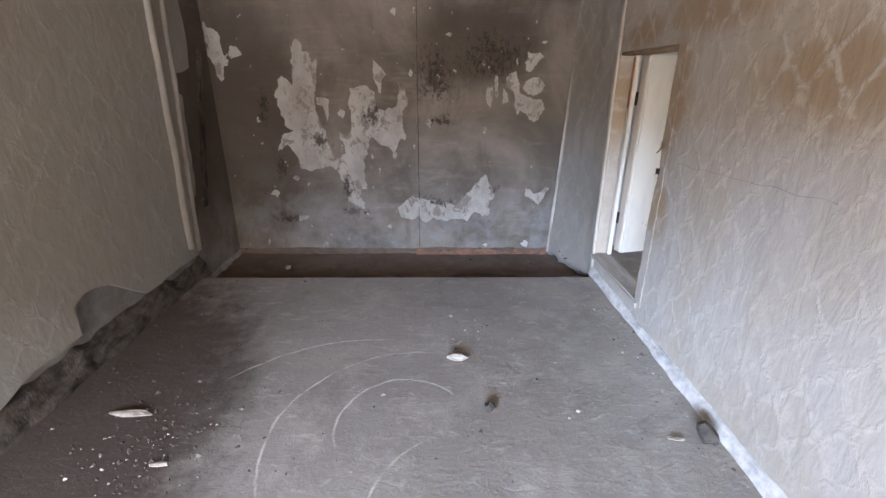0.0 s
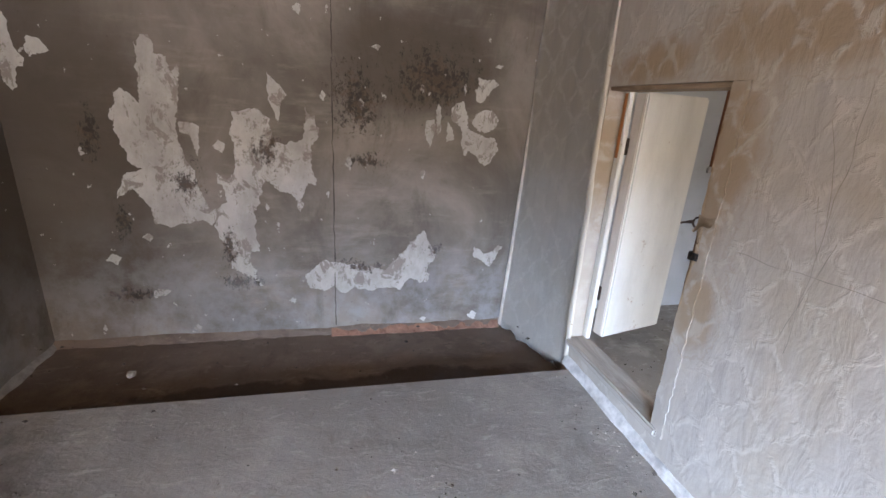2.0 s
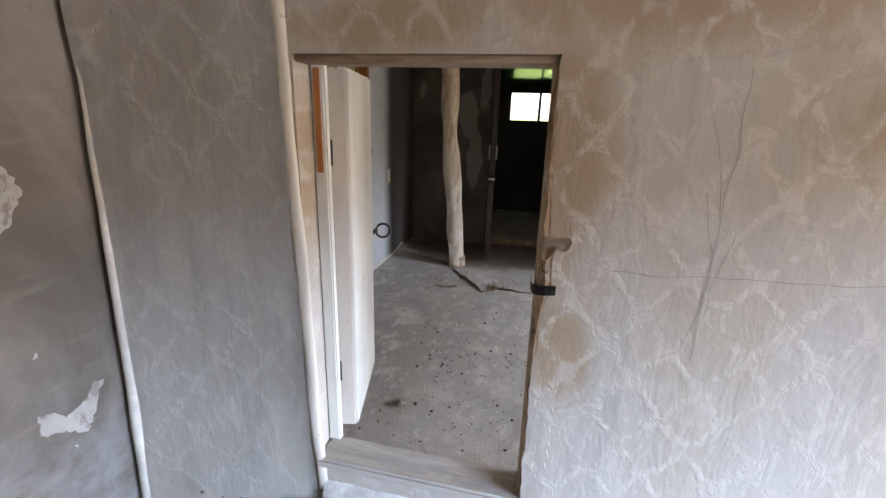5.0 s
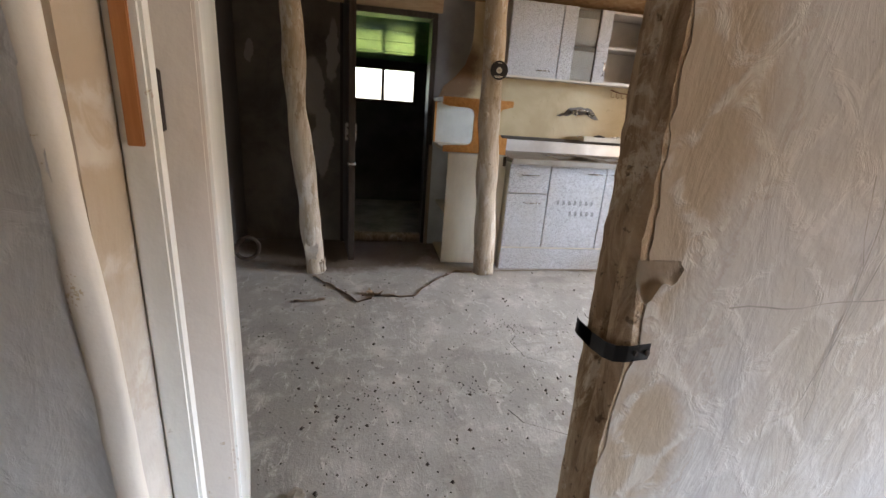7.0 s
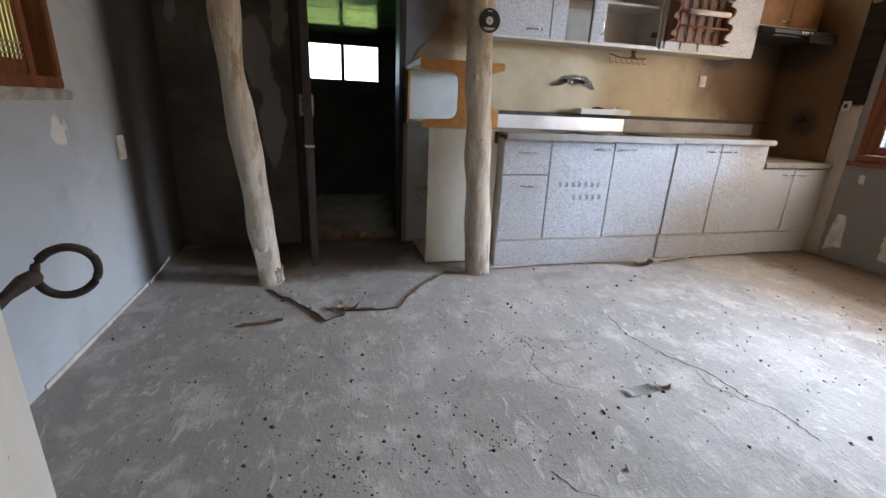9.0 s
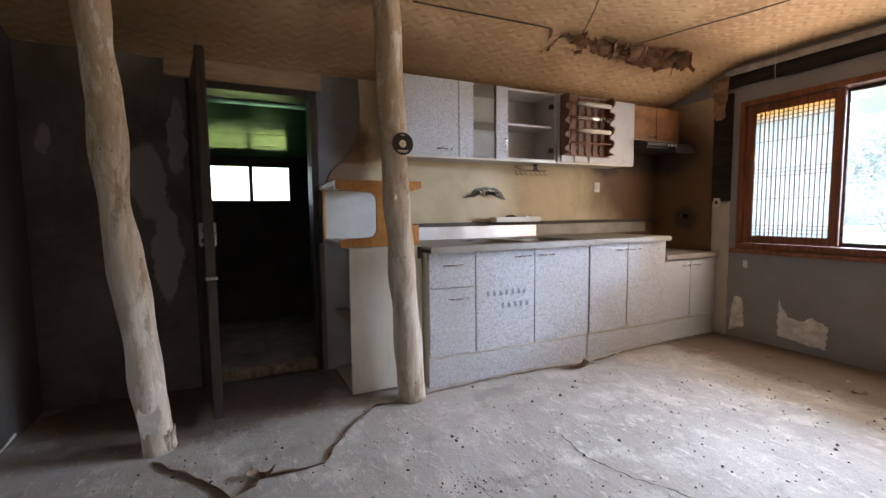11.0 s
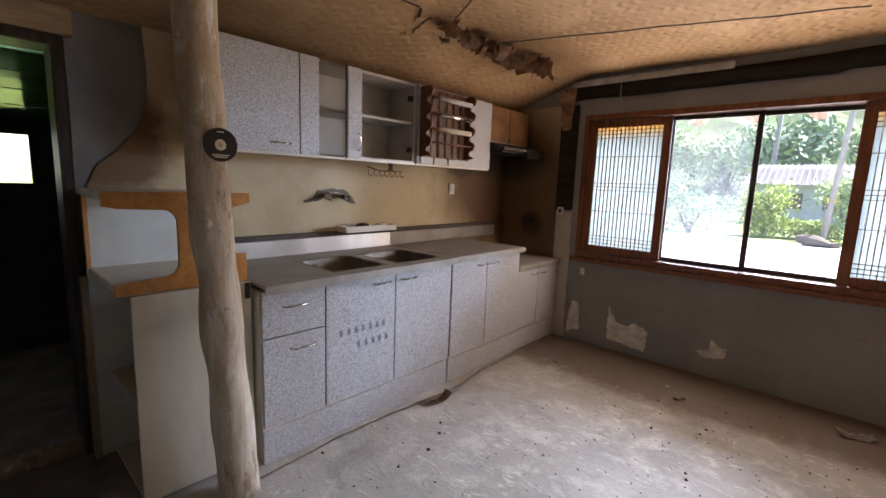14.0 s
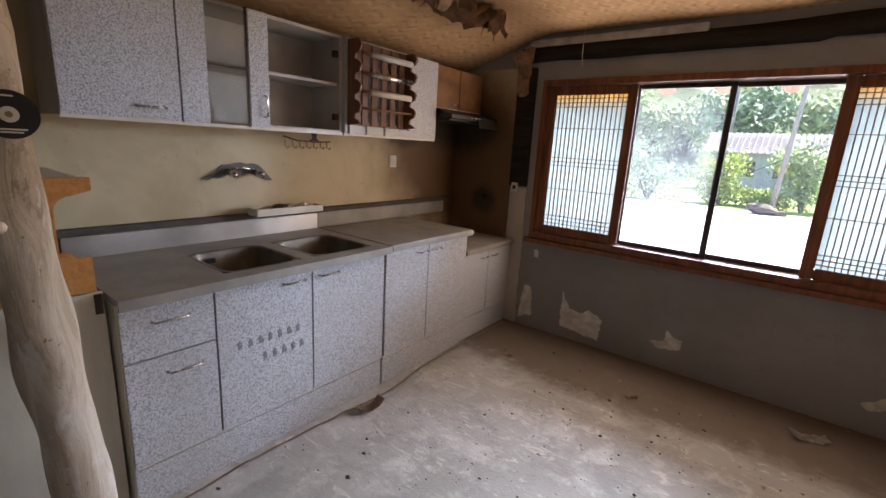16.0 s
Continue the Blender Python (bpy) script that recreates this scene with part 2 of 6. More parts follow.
def concrete(name, dark, light, dust, dirt, dirt_shade_spots, lines=()):
    """Cement floor with dust, stains and scratches; the dirt colour also paints in shade."""
    n = Nodes(name)
    a = n.noise(0.9, 6, 0.6, distort=0.4)
    m = n.noise(5, 6, 0.68)
    f = n.noise(70, 4, 0.7)
    c = n.mix(n.step(a, 0.33, 0.68), dark, light)
    c = n.mix(n.step(m, 0.48, 0.66, 0, 0.75), c, dust)
    scuff = n.noise(8, 7, 0.72, vec=n.scaled(1, 2.2, 1), distort=1.2)
    c = n.mix(n.step(scuff, 0.56, 0.64, 0, 0.6), c, tuple(min(1, x * 1.18) for x in dust))
    c = n.mix(n.step(n.noise(3.1, 7, 0.7, distort=0.8), 0.52, 0.66, 0, 0.5), c, tuple(x * 0.74 for x in dark))
    c = n.mix(n.step(n.noise(13, 5, 0.7), 0.58, 0.7, 0, 0.35), c, tuple(x * 0.72 for x in dark))
    if dirt_shade_spots:
        d = n.blobs(dirt_shade_spots, n.jitter(0.3, 3, 5))
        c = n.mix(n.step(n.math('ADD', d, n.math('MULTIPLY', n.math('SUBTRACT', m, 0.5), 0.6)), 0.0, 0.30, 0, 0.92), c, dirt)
    c = n.mix(n.step(f, 0.62, 0.75, 0, 0.4), c, tuple(x * 0.6 for x in dark))
    for (cx, cy), rad, thick, (gx, gy, gr) in lines:
        j = n.jitter(0.05, 4, 3)
        ax = n.axis(j)
        dx, dy = n.math('SUBTRACT', ax[0], cx), n.math('SUBTRACT', ax[1], cy)
        dist = n.math('SQRT', n.math('ADD', n.math('MULTIPLY', dx, dx), n.math('MULTIPLY', dy, dy)))
        ring = n.step(n.math('ABSOLUTE', n.math('SUBTRACT', dist, rad)), thick * 0.4, thick, 1, 0)
        ex, ey = n.math('SUBTRACT', ax[0], gx), n.math('SUBTRACT', ax[1], gy)
        near = n.math('SQRT', n.math('ADD', n.math('MULTIPLY', ex, ex), n.math('MULTIPLY', ey, ey)))
        ring = n.math('MULTIPLY', ring, n.math('MULTIPLY', n.step(near, gr * 0.7, gr, 1, 0), n.step(n.noise(11, 4), 0.35, 0.6, 0.1, 0.8)))
        c = n.mix(ring, c, (0.62, 0.60, 0.56))
    b = n.math('ADD', n.math('MULTIPLY', f, 0.5), n.math('ADD', n.math('MULTIPLY', m, 1.0), n.math('MULTIPLY', scuff, 0.9)))
    return n.done(c, n.step(m, 0.3, 0.7, 0.62, 0.9), b, 0.55, 0.008, spec=0.35)


# the two spots put dirt and the dimness by the west wall into the colour
M_FLOOR_ROOM = concrete("cement_floor_room", (0.25, 0.23, 0.21), (0.33, 0.307, 0.28), (0.38, 0.355, 0.32), (0.060, 0.046, 0.036),
                        [((-1.0, 1.6, 0.09), (0.95, 2.3, 1)), ((-1.1, 2.2, 0.09), (0.75, 1.6, 1))],
                        [((0.42, 2.30), 0.52, 0.006, (0.05, 2.55, 0.55)), ((0.36, 2.38), 0.24, 0.006, (0.3, 2.5, 0.3)), ((0.2, 2.2), 0.72, 0.006, (-0.1, 2.9, 0.4)), ((0.62, 2.0), 0.35, 0.005, (0.35, 2.1, 0.25))])
# darker brown strip along the foot of the step
M_FLOOR_LOW = concrete("bare_earth_screed", (0.125, 0.092, 0.070), (0.19, 0.145, 0.115), (0.21, 0.165, 0.132), (0.06, 0.043, 0.033), [((0.2, 3.72, 0), (1.3, 0.12, 1))])
# first spot: brown dirt plus painted window-wall shade; second: darker floor behind the posts
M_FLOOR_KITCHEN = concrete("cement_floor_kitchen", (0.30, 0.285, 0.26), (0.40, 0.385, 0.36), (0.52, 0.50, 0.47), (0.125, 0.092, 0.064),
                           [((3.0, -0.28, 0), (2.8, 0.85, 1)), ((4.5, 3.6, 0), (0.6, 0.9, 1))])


def kitchen_wall(name, base, patches):
    """Smoke-stained grey-blue distemper with torn white patches."""
    n = Nodes(name)
    w = n.noise(1.5, 6, 0.6, distort=0.3)
    c = n.mix(n.step(w, 0.3, 0.7), tuple(a * 0.85 for a in base), tuple(a * 1.12 for a in base))
    c = n.mix(n.step(n.noise(9, 5, 0.7), 0.55, 0.75, 0, 0.4), c, tuple(a * 0.7 for a in base))
    if patches:
        p = n.blobs(patches, n.jitter(0.10, 7, 7))
        p = n.math('ADD', p, n.math('MULTIPLY', n.math('SUBTRACT', n.noise(9, 6, 0.7, vec=n.scaled(2.4, 1, 0.8)), 0.5), 1.8))
        c = n.mix(n.step(p, 0.28, 0.36), c, (0.66, 0.64, 0.60))
    f = n.noise(50, 4, 0.7)
    return n.done(c, 0.85, n.math('ADD', n.math('MULTIPLY', f, 0.3), w), 0.35, 0.008, spec=0.25)


M_WALL_S = kitchen_wall("grey_distemper_south", (0.27, 0.265, 0.26), [((3.85, -0.28, 0.62), (0.03, 1, 0.05))])


def north_wall(name):
    n = Nodes(name)
    w = n.noise(1.5, 6, 0.6, distort=0.3)
    c = n.mix(n.step(w, 0.3, 0.7), (0.38, 0.415, 0.45), (0.50, 0.54, 0.58))
    c = n.mix(n.step(n.noise(9, 5, 0.7), 0.55, 0.75, 0, 0.4), c, (0.28, 0.28, 0.28))
    p = n.math('ADD', n.blobs([((3.52, 4.4, 0.83), (0.10, 1, 0.10)), ((2.9, 4.4, 0.3), (0.08, 1, 0.06))], n.jitter(0.12, 7, 7)), n.math('MULTIPLY', n.math('SUBTRACT', n.noise(14, 6, 0.7, vec=n.scaled(2.0, 1, 0.8)), 0.5), 2.4))
    c = n.mix(n.step(p, 0.55, 0.62), c, (0.68, 0.66, 0.62))
    # the wall turns nearly black at its east end
    x = n.axis(n.jitter(0.10, 3, 5))[0]
    c = n.mix(n.step(x, 3.86, 4.12, 0, 0.94), c, (0.075, 0.066, 0.058))
    f = n.noise(50, 4, 0.7)
    return n.done(c, 0.85, n.math('ADD', n.math('MULTIPLY', f, 0.3), w), 0.35, 0.008, spec=0.25)


M_WALL_N = north_wall("grey_blue_distemper_north")


def sooty(name):
    n = Nodes(name)
    w = n.noise(2.0, 6, 0.65, distort=0.4)
    c = n.mix(n.step(w, 0.3, 0.7), (0.085, 0.074, 0.063), (0.20, 0.178, 0.152))
    p = n.blobs([((4.73, 3.86, 1.25), (1, 0.13, 0.30)), ((4.73, 3.78, 0.85), (1, 0.10, 0.45)), ((4.73, 4.31, 1.45), (1, 0.05, 0.12)), ((4.73, 3.70, 1.5), (1, 0.06, 0.3))], n.jitter(0.16, 5, 6))
    c = n.mix(n.step(p, 0.2, 0.35, 0, 0.9), c, (0.37, 0.345, 0.31))
    f = n.noise(40, 4, 0.7)
    return n.done(c, 0.85, n.math('ADD', f, w), 0.4, 0.008, spec=0.3)


M_SOOT = sooty("sooted_plaster")


def splashback(name):
    """Yellowed oilcloth wallpaper, scorched brown round the stove."""
    n = Nodes(name)
    w = n.noise(2.2, 6, 0.6, distort=0.4)
    c = n.mix(n.step(w, 0.3, 0.7), (0.42, 0.335, 0.20), (0.56, 0.475, 0.31))
    d = n.blobs([((4.72, -0.3, 1.35), (0.9, 1.0, 0.75)), ((4.73, 2.75, 1.45), (1, 0.28, 0.3)), ((4.4, -0.3, 1.1), (0.6, 0.4, 0.7))], n.jitter(0.3, 4, 5))
    c = n.mix(n.step(d, -0.10, 0.40, 0, 0.96), c, (0.125, 0.066, 0.03))
    k = n.blobs([((4.38, -0.28, 0.98), (0.16, 1, 0.15)), ((4.6, -0.28, 1.55), (0.5, 1, 0.25)), ((4.72, 0.35, 1.45), (1, 0.22, 0.12))], n.jitter(0.12, 7, 5))
    c = n.mix(n.step(k, 0.0, 0.6, 0, 0.85), c, (0.035, 0.027, 0.02))
    s = n.noise(16, 5, 0.75)
    c = n.mix(n.step(s, 0.6, 0.72, 0, 0.35), c, (0.22, 0.16, 0.09))
    return n.done(c, 0.6, n.math('ADD', s, w), 0.2, 0.005)


M_SPLASH = splashback("yellowed_splashback")


def ceiling_paper(name):
    """Tan printed ceiling paper with small leaf sprigs."""
    n = Nodes(name)
    w = n.noise(1.6, 6, 0.62, distort=0.4)
    c = n.mix(n.step(w, 0.3, 0.72), (0.34, 0.205, 0.10), (0.52, 0.355, 0.195))
    ax = n.axis(n.jitter(0.05, 9, 4))
    wave = n.math('MULTIPLY', n.math('SINE', n.math('MULTIPLY', ax[1], 2 * math.pi / 0.11)), 0.016)
    row = n.math('SINE', n.math('MULTIPLY', n.math('ADD', ax[0], wave), 2 * math.pi / 0.062))
    dash = n.noise(1.0, 4, 0.6, vec=n.scaled(26, 13, 1, vec=n.jitter(0.05, 9, 4)))
    l = n.math('MULTIPLY', n.step(row, 0.0, 0.8), n.step(dash, 0.42, 0.62, 0.0, 0.40))
    c = n.mix(l, c, (0.60, 0.46, 0.29))
    vein = n.math('MULTIPLY', n.step(row, -0.9, -0.4, 0.6, 0), n.step(dash, 0.46, 0.62, 0.0, 0.9))
    c = n.mix(vein, c, (0.21, 0.125, 0.06))
    d = n.blobs([((3.95, 0.55, 2.15), (0.5, 1.2, 0.6)), ((4.4, 2.4, 1.95), (0.5, 1.6, 0.5)), ((4.2, 3.8, 2), (0.8, 0.9, 0.6))], n.jitter(0.3, 3, 5))
    c = n.mix(n.step(d, 0.0, 0.9, 0, 0.8), c, (0.15, 0.085, 0.04))
    return n.done(c, 0.8, n.math('ADD', l, n.math('MULTIPLY', w, 2)), 0.25, 0.006, spec=0.25)


M_CEIL = ceiling_paper("ceiling_paper")


def wood(name, dark, light, scale=(30, 30, 2.5), rough=0.55, wear=None):
    n = Nodes(name)
    g = n.noise(1.0, 6, 0.65, vec=n.scaled(*scale), distort=0.6)
    w = n.noise(5, 5, 0.6)
    c = n.mix(n.step(g, 0.32, 0.68), dark, light)
    if wear:
        c = n.mix(n.step(n.noise(11, 5, 0.7), 0.55, 0.68), c, wear)
    c = n.mix(n.step(w, 0.55, 0.8, 0, 0.4), c, tuple(a * 0.55 for a in dark))
    return n.done(c, rough, n.math('ADD', g, w), 0.3, 0.004)


M_FRAME = wood("red_brown_window_wood", (0.13, 0.045, 0.02), (0.24, 0.09, 0.04))
M_ORANGE = wood("orange_veneer", (0.42, 0.19, 0.05), (0.55, 0.27, 0.085), (3, 40, 40), 0.4)
M_STRIP = wood("orange_brown_strip", (0.27, 0.105, 0.03), (0.36, 0.15, 0.05))
M_BEAM = wood("black_tarred_beam", (0.008, 0.007, 0.006), (0.026, 0.021, 0.018), (2.5, 20, 20), 0.8)
M_LINTEL = wood("tan_lintel_wood", (0.26, 0.175, 0.10), (0.38, 0.27, 0.165), (20, 3, 20), 0.75)
M_HEAD = wood("stained_door_head_wood", (0.15, 0.10, 0.062), (0.33, 0.25, 0.17), (25, 3, 25), 0.85)
M_SILL = wood("dusty_grey_sill_wood", (0.27, 0.25, 0.22), (0.42, 0.39, 0.35), (25, 3, 25), 0.85)
M_RAWWOOD = wood("old_bare_wood", (0.20, 0.155, 0.105), (0.36, 0.29, 0.21), rough=0.8, wear=(0.50, 0.46, 0.40))
M_DARKDOOR = wood("dark_brown_door_wood", (0.020, 0.015, 0.012), (0.05, 0.038, 0.03), rough=0.45)
M_RACKWOOD = wood("brown_rack_wood", (0.10, 0.042, 0.02), (0.20, 0.09, 0.045))


def splintered(name):
    """Old brown wood with clinging flakes of paper and plaster."""
    n = Nodes(name)
    g = n.noise(1.0, 6, 0.7, vec=n.scaled(26, 26, 7), distort=1.0)
    c = n.mix(n.step(g, 0.35, 0.66), (0.22, 0.145, 0.085), (0.44, 0.335, 0.225))
    flake = n.noise(13, 7, 0.75, vec=n.scaled(1, 1, 0.7), distort=0.6)
    c = n.mix(n.step(flake, 0.53, 0.60, 0, 0.8), c, (0.50, 0.42, 0.32))
    c = n.mix(n.step(n.noise(48, 4, 0.7), 0.60, 0.68, 0, 0.7), c, (0.06, 0.04, 0.025))
    return n.done(c, 0.88, n.math('ADD', g, flake), 0.8, 0.010, spec=0.2)


M_JAMB = splintered("stained_splintered_wood")


def peeled_log(name):
    """A papered and peeled crooked log."""
    n = Nodes(name)
    g = n.noise(1.0, 5, 0.65, vec=n.scaled(16, 16, 3), distort=1.2)
    z = n.axis()[2]
    c = n.mix(n.step(g, 0.35, 0.65), (0.42, 0.36, 0.28), (0.58, 0.53, 0.45))
    vein = n.step(n.math('ABSOLUTE', n.math('SUBTRACT', n.noise(9, 5, 0.6, vec=n.scaled(1, 1, 0.7), distort=0.8), 0.5)), 0.0, 0.035, 1, 0)
    c = n.mix(n.math('MULTIPLY', vein, n.step(z, 0.9, 1.6, 0.05, 0.6)), c, (0.33, 0.22, 0.12))
    c = n.mix(n.step(z, 1.0, 1.9, 0, 0.55), c, (0.40, 0.29, 0.17))
    c = n.mix(n.step(n.noise(6, 6, 0.7, vec=n.scaled(2, 2, 0.7)), 0.54, 0.60, 0, 0.75), c, (0.63, 0.61, 0.57))
    c = n.mix(n.step(n.noise(4, 6, 0.75, vec=n.scaled(2, 2, 0.6, (4, 4, 4))), 0.58, 0.64, 0, 0.7), c, (0.25, 0.185, 0.12))
    c = n.mix(n.step(n.noise(40, 4), 0.66, 0.72, 0, 0.8), c, (0.10, 0.075, 0.05))
    return n.done(c, 0.8, n.math('ADD', g, n.noise(7, 4)), 0.5, 0.012, spec=0.2)


M_LOG = peeled_log("peeled_log")


def painted(name, base, rough=0.45, chip=(0.23, 0.17, 0.11), amount=0.7):
    n = Nodes(name)
    w = n.noise(3, 6, 0.65, vec=n.scaled(2, 2, 0.6))
    c = n.mix(n.step(w, 0.35, 0.72), base, tuple(a * 0.82 for a in base))
    c = n.mix(n.step(n.noise(14, 6, 0.75), amount, amount + 0.03, 0, 0.9), c, chip)
    return n.done(c, rough, n.math('ADD', w, n.noise(60, 3)), 0.2, 0.004)


M_WHITE = painted("old_white_paint", (0.60, 0.595, 0.55), 0.5, (0.36, 0.30, 0.23), 0.64)
M_PAPERED = painted("papered_jamb", (0.50, 0.45, 0.39), 0.85, (0.34, 0.26, 0.18), 0.64)
M_CREAM = painted("cream_laminate", (0.66, 0.62, 0.52), 0.4, (0.2, 0.14, 0.09), 0.76)


def speckled(name):
    """White laminate with grey granite specks."""
    n = Nodes(name)
    s = n.noise(175, 3, 0.75)
    w = n.noise(2.4, 5, 0.6)
    c = n.mix(n.step(s, 0.47, 0.59, 0, 0.9), (0.58, 0.605, 0.64), (0.19, 0.20, 0.22))
    c = n.mix(n.step(w, 0.4, 0.75, 0, 0.45), c, (0.40, 0.37, 0.33))
    c = n.mix(n.step(n.noise(75, 4, 0.7), 0.48, 0.66, 0, 0.35), c, (0.33, 0.335, 0.34))
    c = n.mix(n.step(n.noise(30, 5, 0.75), 0.68, 0.74, 0, 0.6), c, (0.24, 0.20, 0.15))
    return n.done(c, 0.42, s, 0.05, 0.002)


M_SPECK = speckled("speckled_laminate")
# bowl insides, darker than the deck
M_BOWL = plain("dark_steel_bowl", (0.15, 0.135, 0.115), 0.5, 0.35, 9, 0.6, 60, 0.1)
M_STEEL = plain("dusty_stainless_steel", (0.55, 0.54, 0.52), 0.36, 0.15, 4, 0.85, 90, 0.1)
M_STEEL_DUST = plain("dust_covered_worktop", (0.30, 0.285, 0.26), 0.6, 0.2, 6, 0.25, 70, 0.1)
M_CHROME = plain("tarnished_chrome", (0.55, 0.54, 0.52), 0.25, 0.15, 40, 0.95)
M_BLACK = plain("black_plastic", (0.02, 0.02, 0.021), 0.4, 0.2)
M_IRON = plain("rusted_iron", (0.035, 0.026, 0.021), 0.7, 0.5, 40)
M_HOOD = plain("soot_black_metal", (0.022, 0.02, 0.018), 0.5, 0.4, 8)
M_GREYPANEL = plain("grey_bare_plaster", (0.16, 0.155, 0.15), 0.85, 0.2, 4)
M_LEDGE = plain("grimy_ledge", (0.075, 0.062, 0.05), 0.7, 0.4, 9)
M_CABIN = plain("scorched_cabinet", (0.27, 0.135, 0.058), 0.5, 0.4, 5)
M_INNER = plain("pale_panel", (0.50, 0.52, 0.50), 0.5, 0.12, 5)
M_DIRT = plain("crumbs_of_plaster", (0.085, 0.072, 0.06), 0.9, 0.5, 30)
M_DEBRIS = plain("pale_plaster_crumbs", (0.36, 0.325, 0.28), 0.9, 0.4, 30)
M_VINYL = plain("torn_floor_vinyl", (0.27, 0.20, 0.14), 0.7, 0.3, 12)
M_TERRA = plain("red_underlay", (0.27, 0.145, 0.10), 0.85, 0.3, 9)
M_BOARD = plain("pale_torn_board", (0.50, 0.48, 0.45), 0.85, 0.3, 9)
M_EAVEBOARD = plain("weathered_eave_boards", (0.13, 0.10, 0.075), 0.85, 0.3, 5)
M_MORTAR = plain("rough_skirting_plaster", (0.36, 0.35, 0.335), 0.9, 0.35, 14, 0, 40, 0.6)
M_SKIRT = plain("chipped_white_plaster", (0.50, 0.49, 0.47), 0.9, 0.3, 18, 0, 50, 0.5)
M_PATCH = plain("bare_white_lining", (0.62, 0.60, 0.56), 0.9, 0.25, 14)
M_BATTEN = painted("papered_batten", (0.56, 0.52, 0.45), 0.85, (0.36, 0.28, 0.18), 0.60)
M_TORNPAPER = plain("torn_brown_paper", (0.34, 0.215, 0.13), 0.85, 0.45, 14)
M_PAPEREDGE = plain("curling_wallpaper", (0.58, 0.55, 0.49), 0.85, 0.2, 9)
M_OUTLET = plain("yellowed_plastic", (0.60, 0.57, 0.48), 0.4, 0.1)
M_GREEN = plain("glossy_green_board", (0.10, 0.20, 0.115), 0.16, 0.25, 3, 0, 30, 0.05, 0.6)
M_DARKWALL = plain("dark_porch_wall", (0.085, 0.083, 0.078), 0.8, 0.4, 3)
M_PORCHFLOOR = plain("dark_porch_floor", (0.24, 0.225, 0.19), 0.85, 0.4, 4)
M_ALU = plain("dark_bronze_aluminium", (0.055, 0.042, 0.034), 0.35, 0.2, 20, 0.5)
M_SILVER = plain("bare_aluminium", (0.5, 0.5, 0.5), 0.3, 0.1, 20, 0.9)
M_TERRAEAVE = plain("clay_eave_tile", (0.30, 0.17, 0.125), 0.85, 0.25, 9)
M_YARD = plain("sunlit_concrete_yard", (0.46, 0.44, 0.40), 0.9, 0.15, 0.8)
M_GRASS = plain("grass_and_soil", (0.20, 0.28, 0.07), 0.95, 0.4, 0.6)
M_ROOF = plain("grey_roof_sheet", (0.16, 0.165, 0.19), 0.6, 0.2, 2)
M_FACADE = plain("grey_house_wall", (0.24, 0.26, 0.29), 0.85, 0.2, 2)
M_POLE = plain("concrete_pole", (0.17, 0.17, 0.175), 0.85, 0.1, 3)
M_BARK = plain("bark", (0.10, 0.075, 0.05), 0.9, 0.3, 12)
M_LEAF = plain("green_leaves", (0.19, 0.29, 0.10), 0.6, 0.45, 1.2)
M_LEAF_Y = plain("yellow_green_leaves", (0.23, 0.32, 0.045), 0.6, 0.35, 1.5)
M_LEAF_B = plain("blue_green_leaves", (0.19, 0.28, 0.19), 0.6, 0.35, 1.5)
# paler leaf copy with sun and haze put into the colour
M_LEAF_P = plain("pale_sunlit_leaves", (0.30, 0.38, 0.22), 0.7, 0.3, 0.4)
M_HILL = plain("wooded_hill", (0.07, 0.115, 0.05), 0.95, 0.5, 0.12)
M_SIGN = plain("yellow_sign", (0.75, 0.48, 0.03), 0.5, 0.1)


def glass(name, dust=0.04):
    n = Nodes(name)
    g = n.t.nodes.new("ShaderNodeBsdfTransparent")
    s = n.t.nodes.new("ShaderNodeBsdfGlossy")
    s.inputs["Roughness"].default_value = 0.03
    f = n.t.nodes.new("ShaderNodeFresnel")
    f.inputs["IOR"].default_value = 1.45
    x = n.t.nodes.new("ShaderNodeMixShader")
    g.inputs["Color"].default_value = (0.93, 0.95, 0.94, 1)
    n.put(x.inputs[0], f.outputs[0])
    n.put(x.inputs[1], g.outputs[0])
    n.put(x.inputs[2], s.outputs[0])
    # translucent veil: dust on the pane, also standing in for haze outdoors
    d = n.t.nodes.new("ShaderNodeBsdfTranslucent")
    d.inputs["Color"].default_value = (0.85, 0.87, 0.9, 1)
    w = n.t.nodes.new("ShaderNodeMixShader")
    n.put(w.inputs[0], n.step(n.noise(4, 5), 0.3, 0.7, dust * 0.8, dust * 1.2))
    n.put(w.inputs[1], x.outputs[0])
    n.put(w.inputs[2], d.outputs[0])
    n.put(n.t.nodes["Material Output"].inputs["Surface"], w.outputs[0])
    return n.m


M_GLASS = glass("window_glass", 0.006)
M_GLASS_DUST_HAZE = glass("dusty_hazy_window_glass", 0.030)
M_GLASS_CLEAN = glass("cabinet_glass", 0.0)


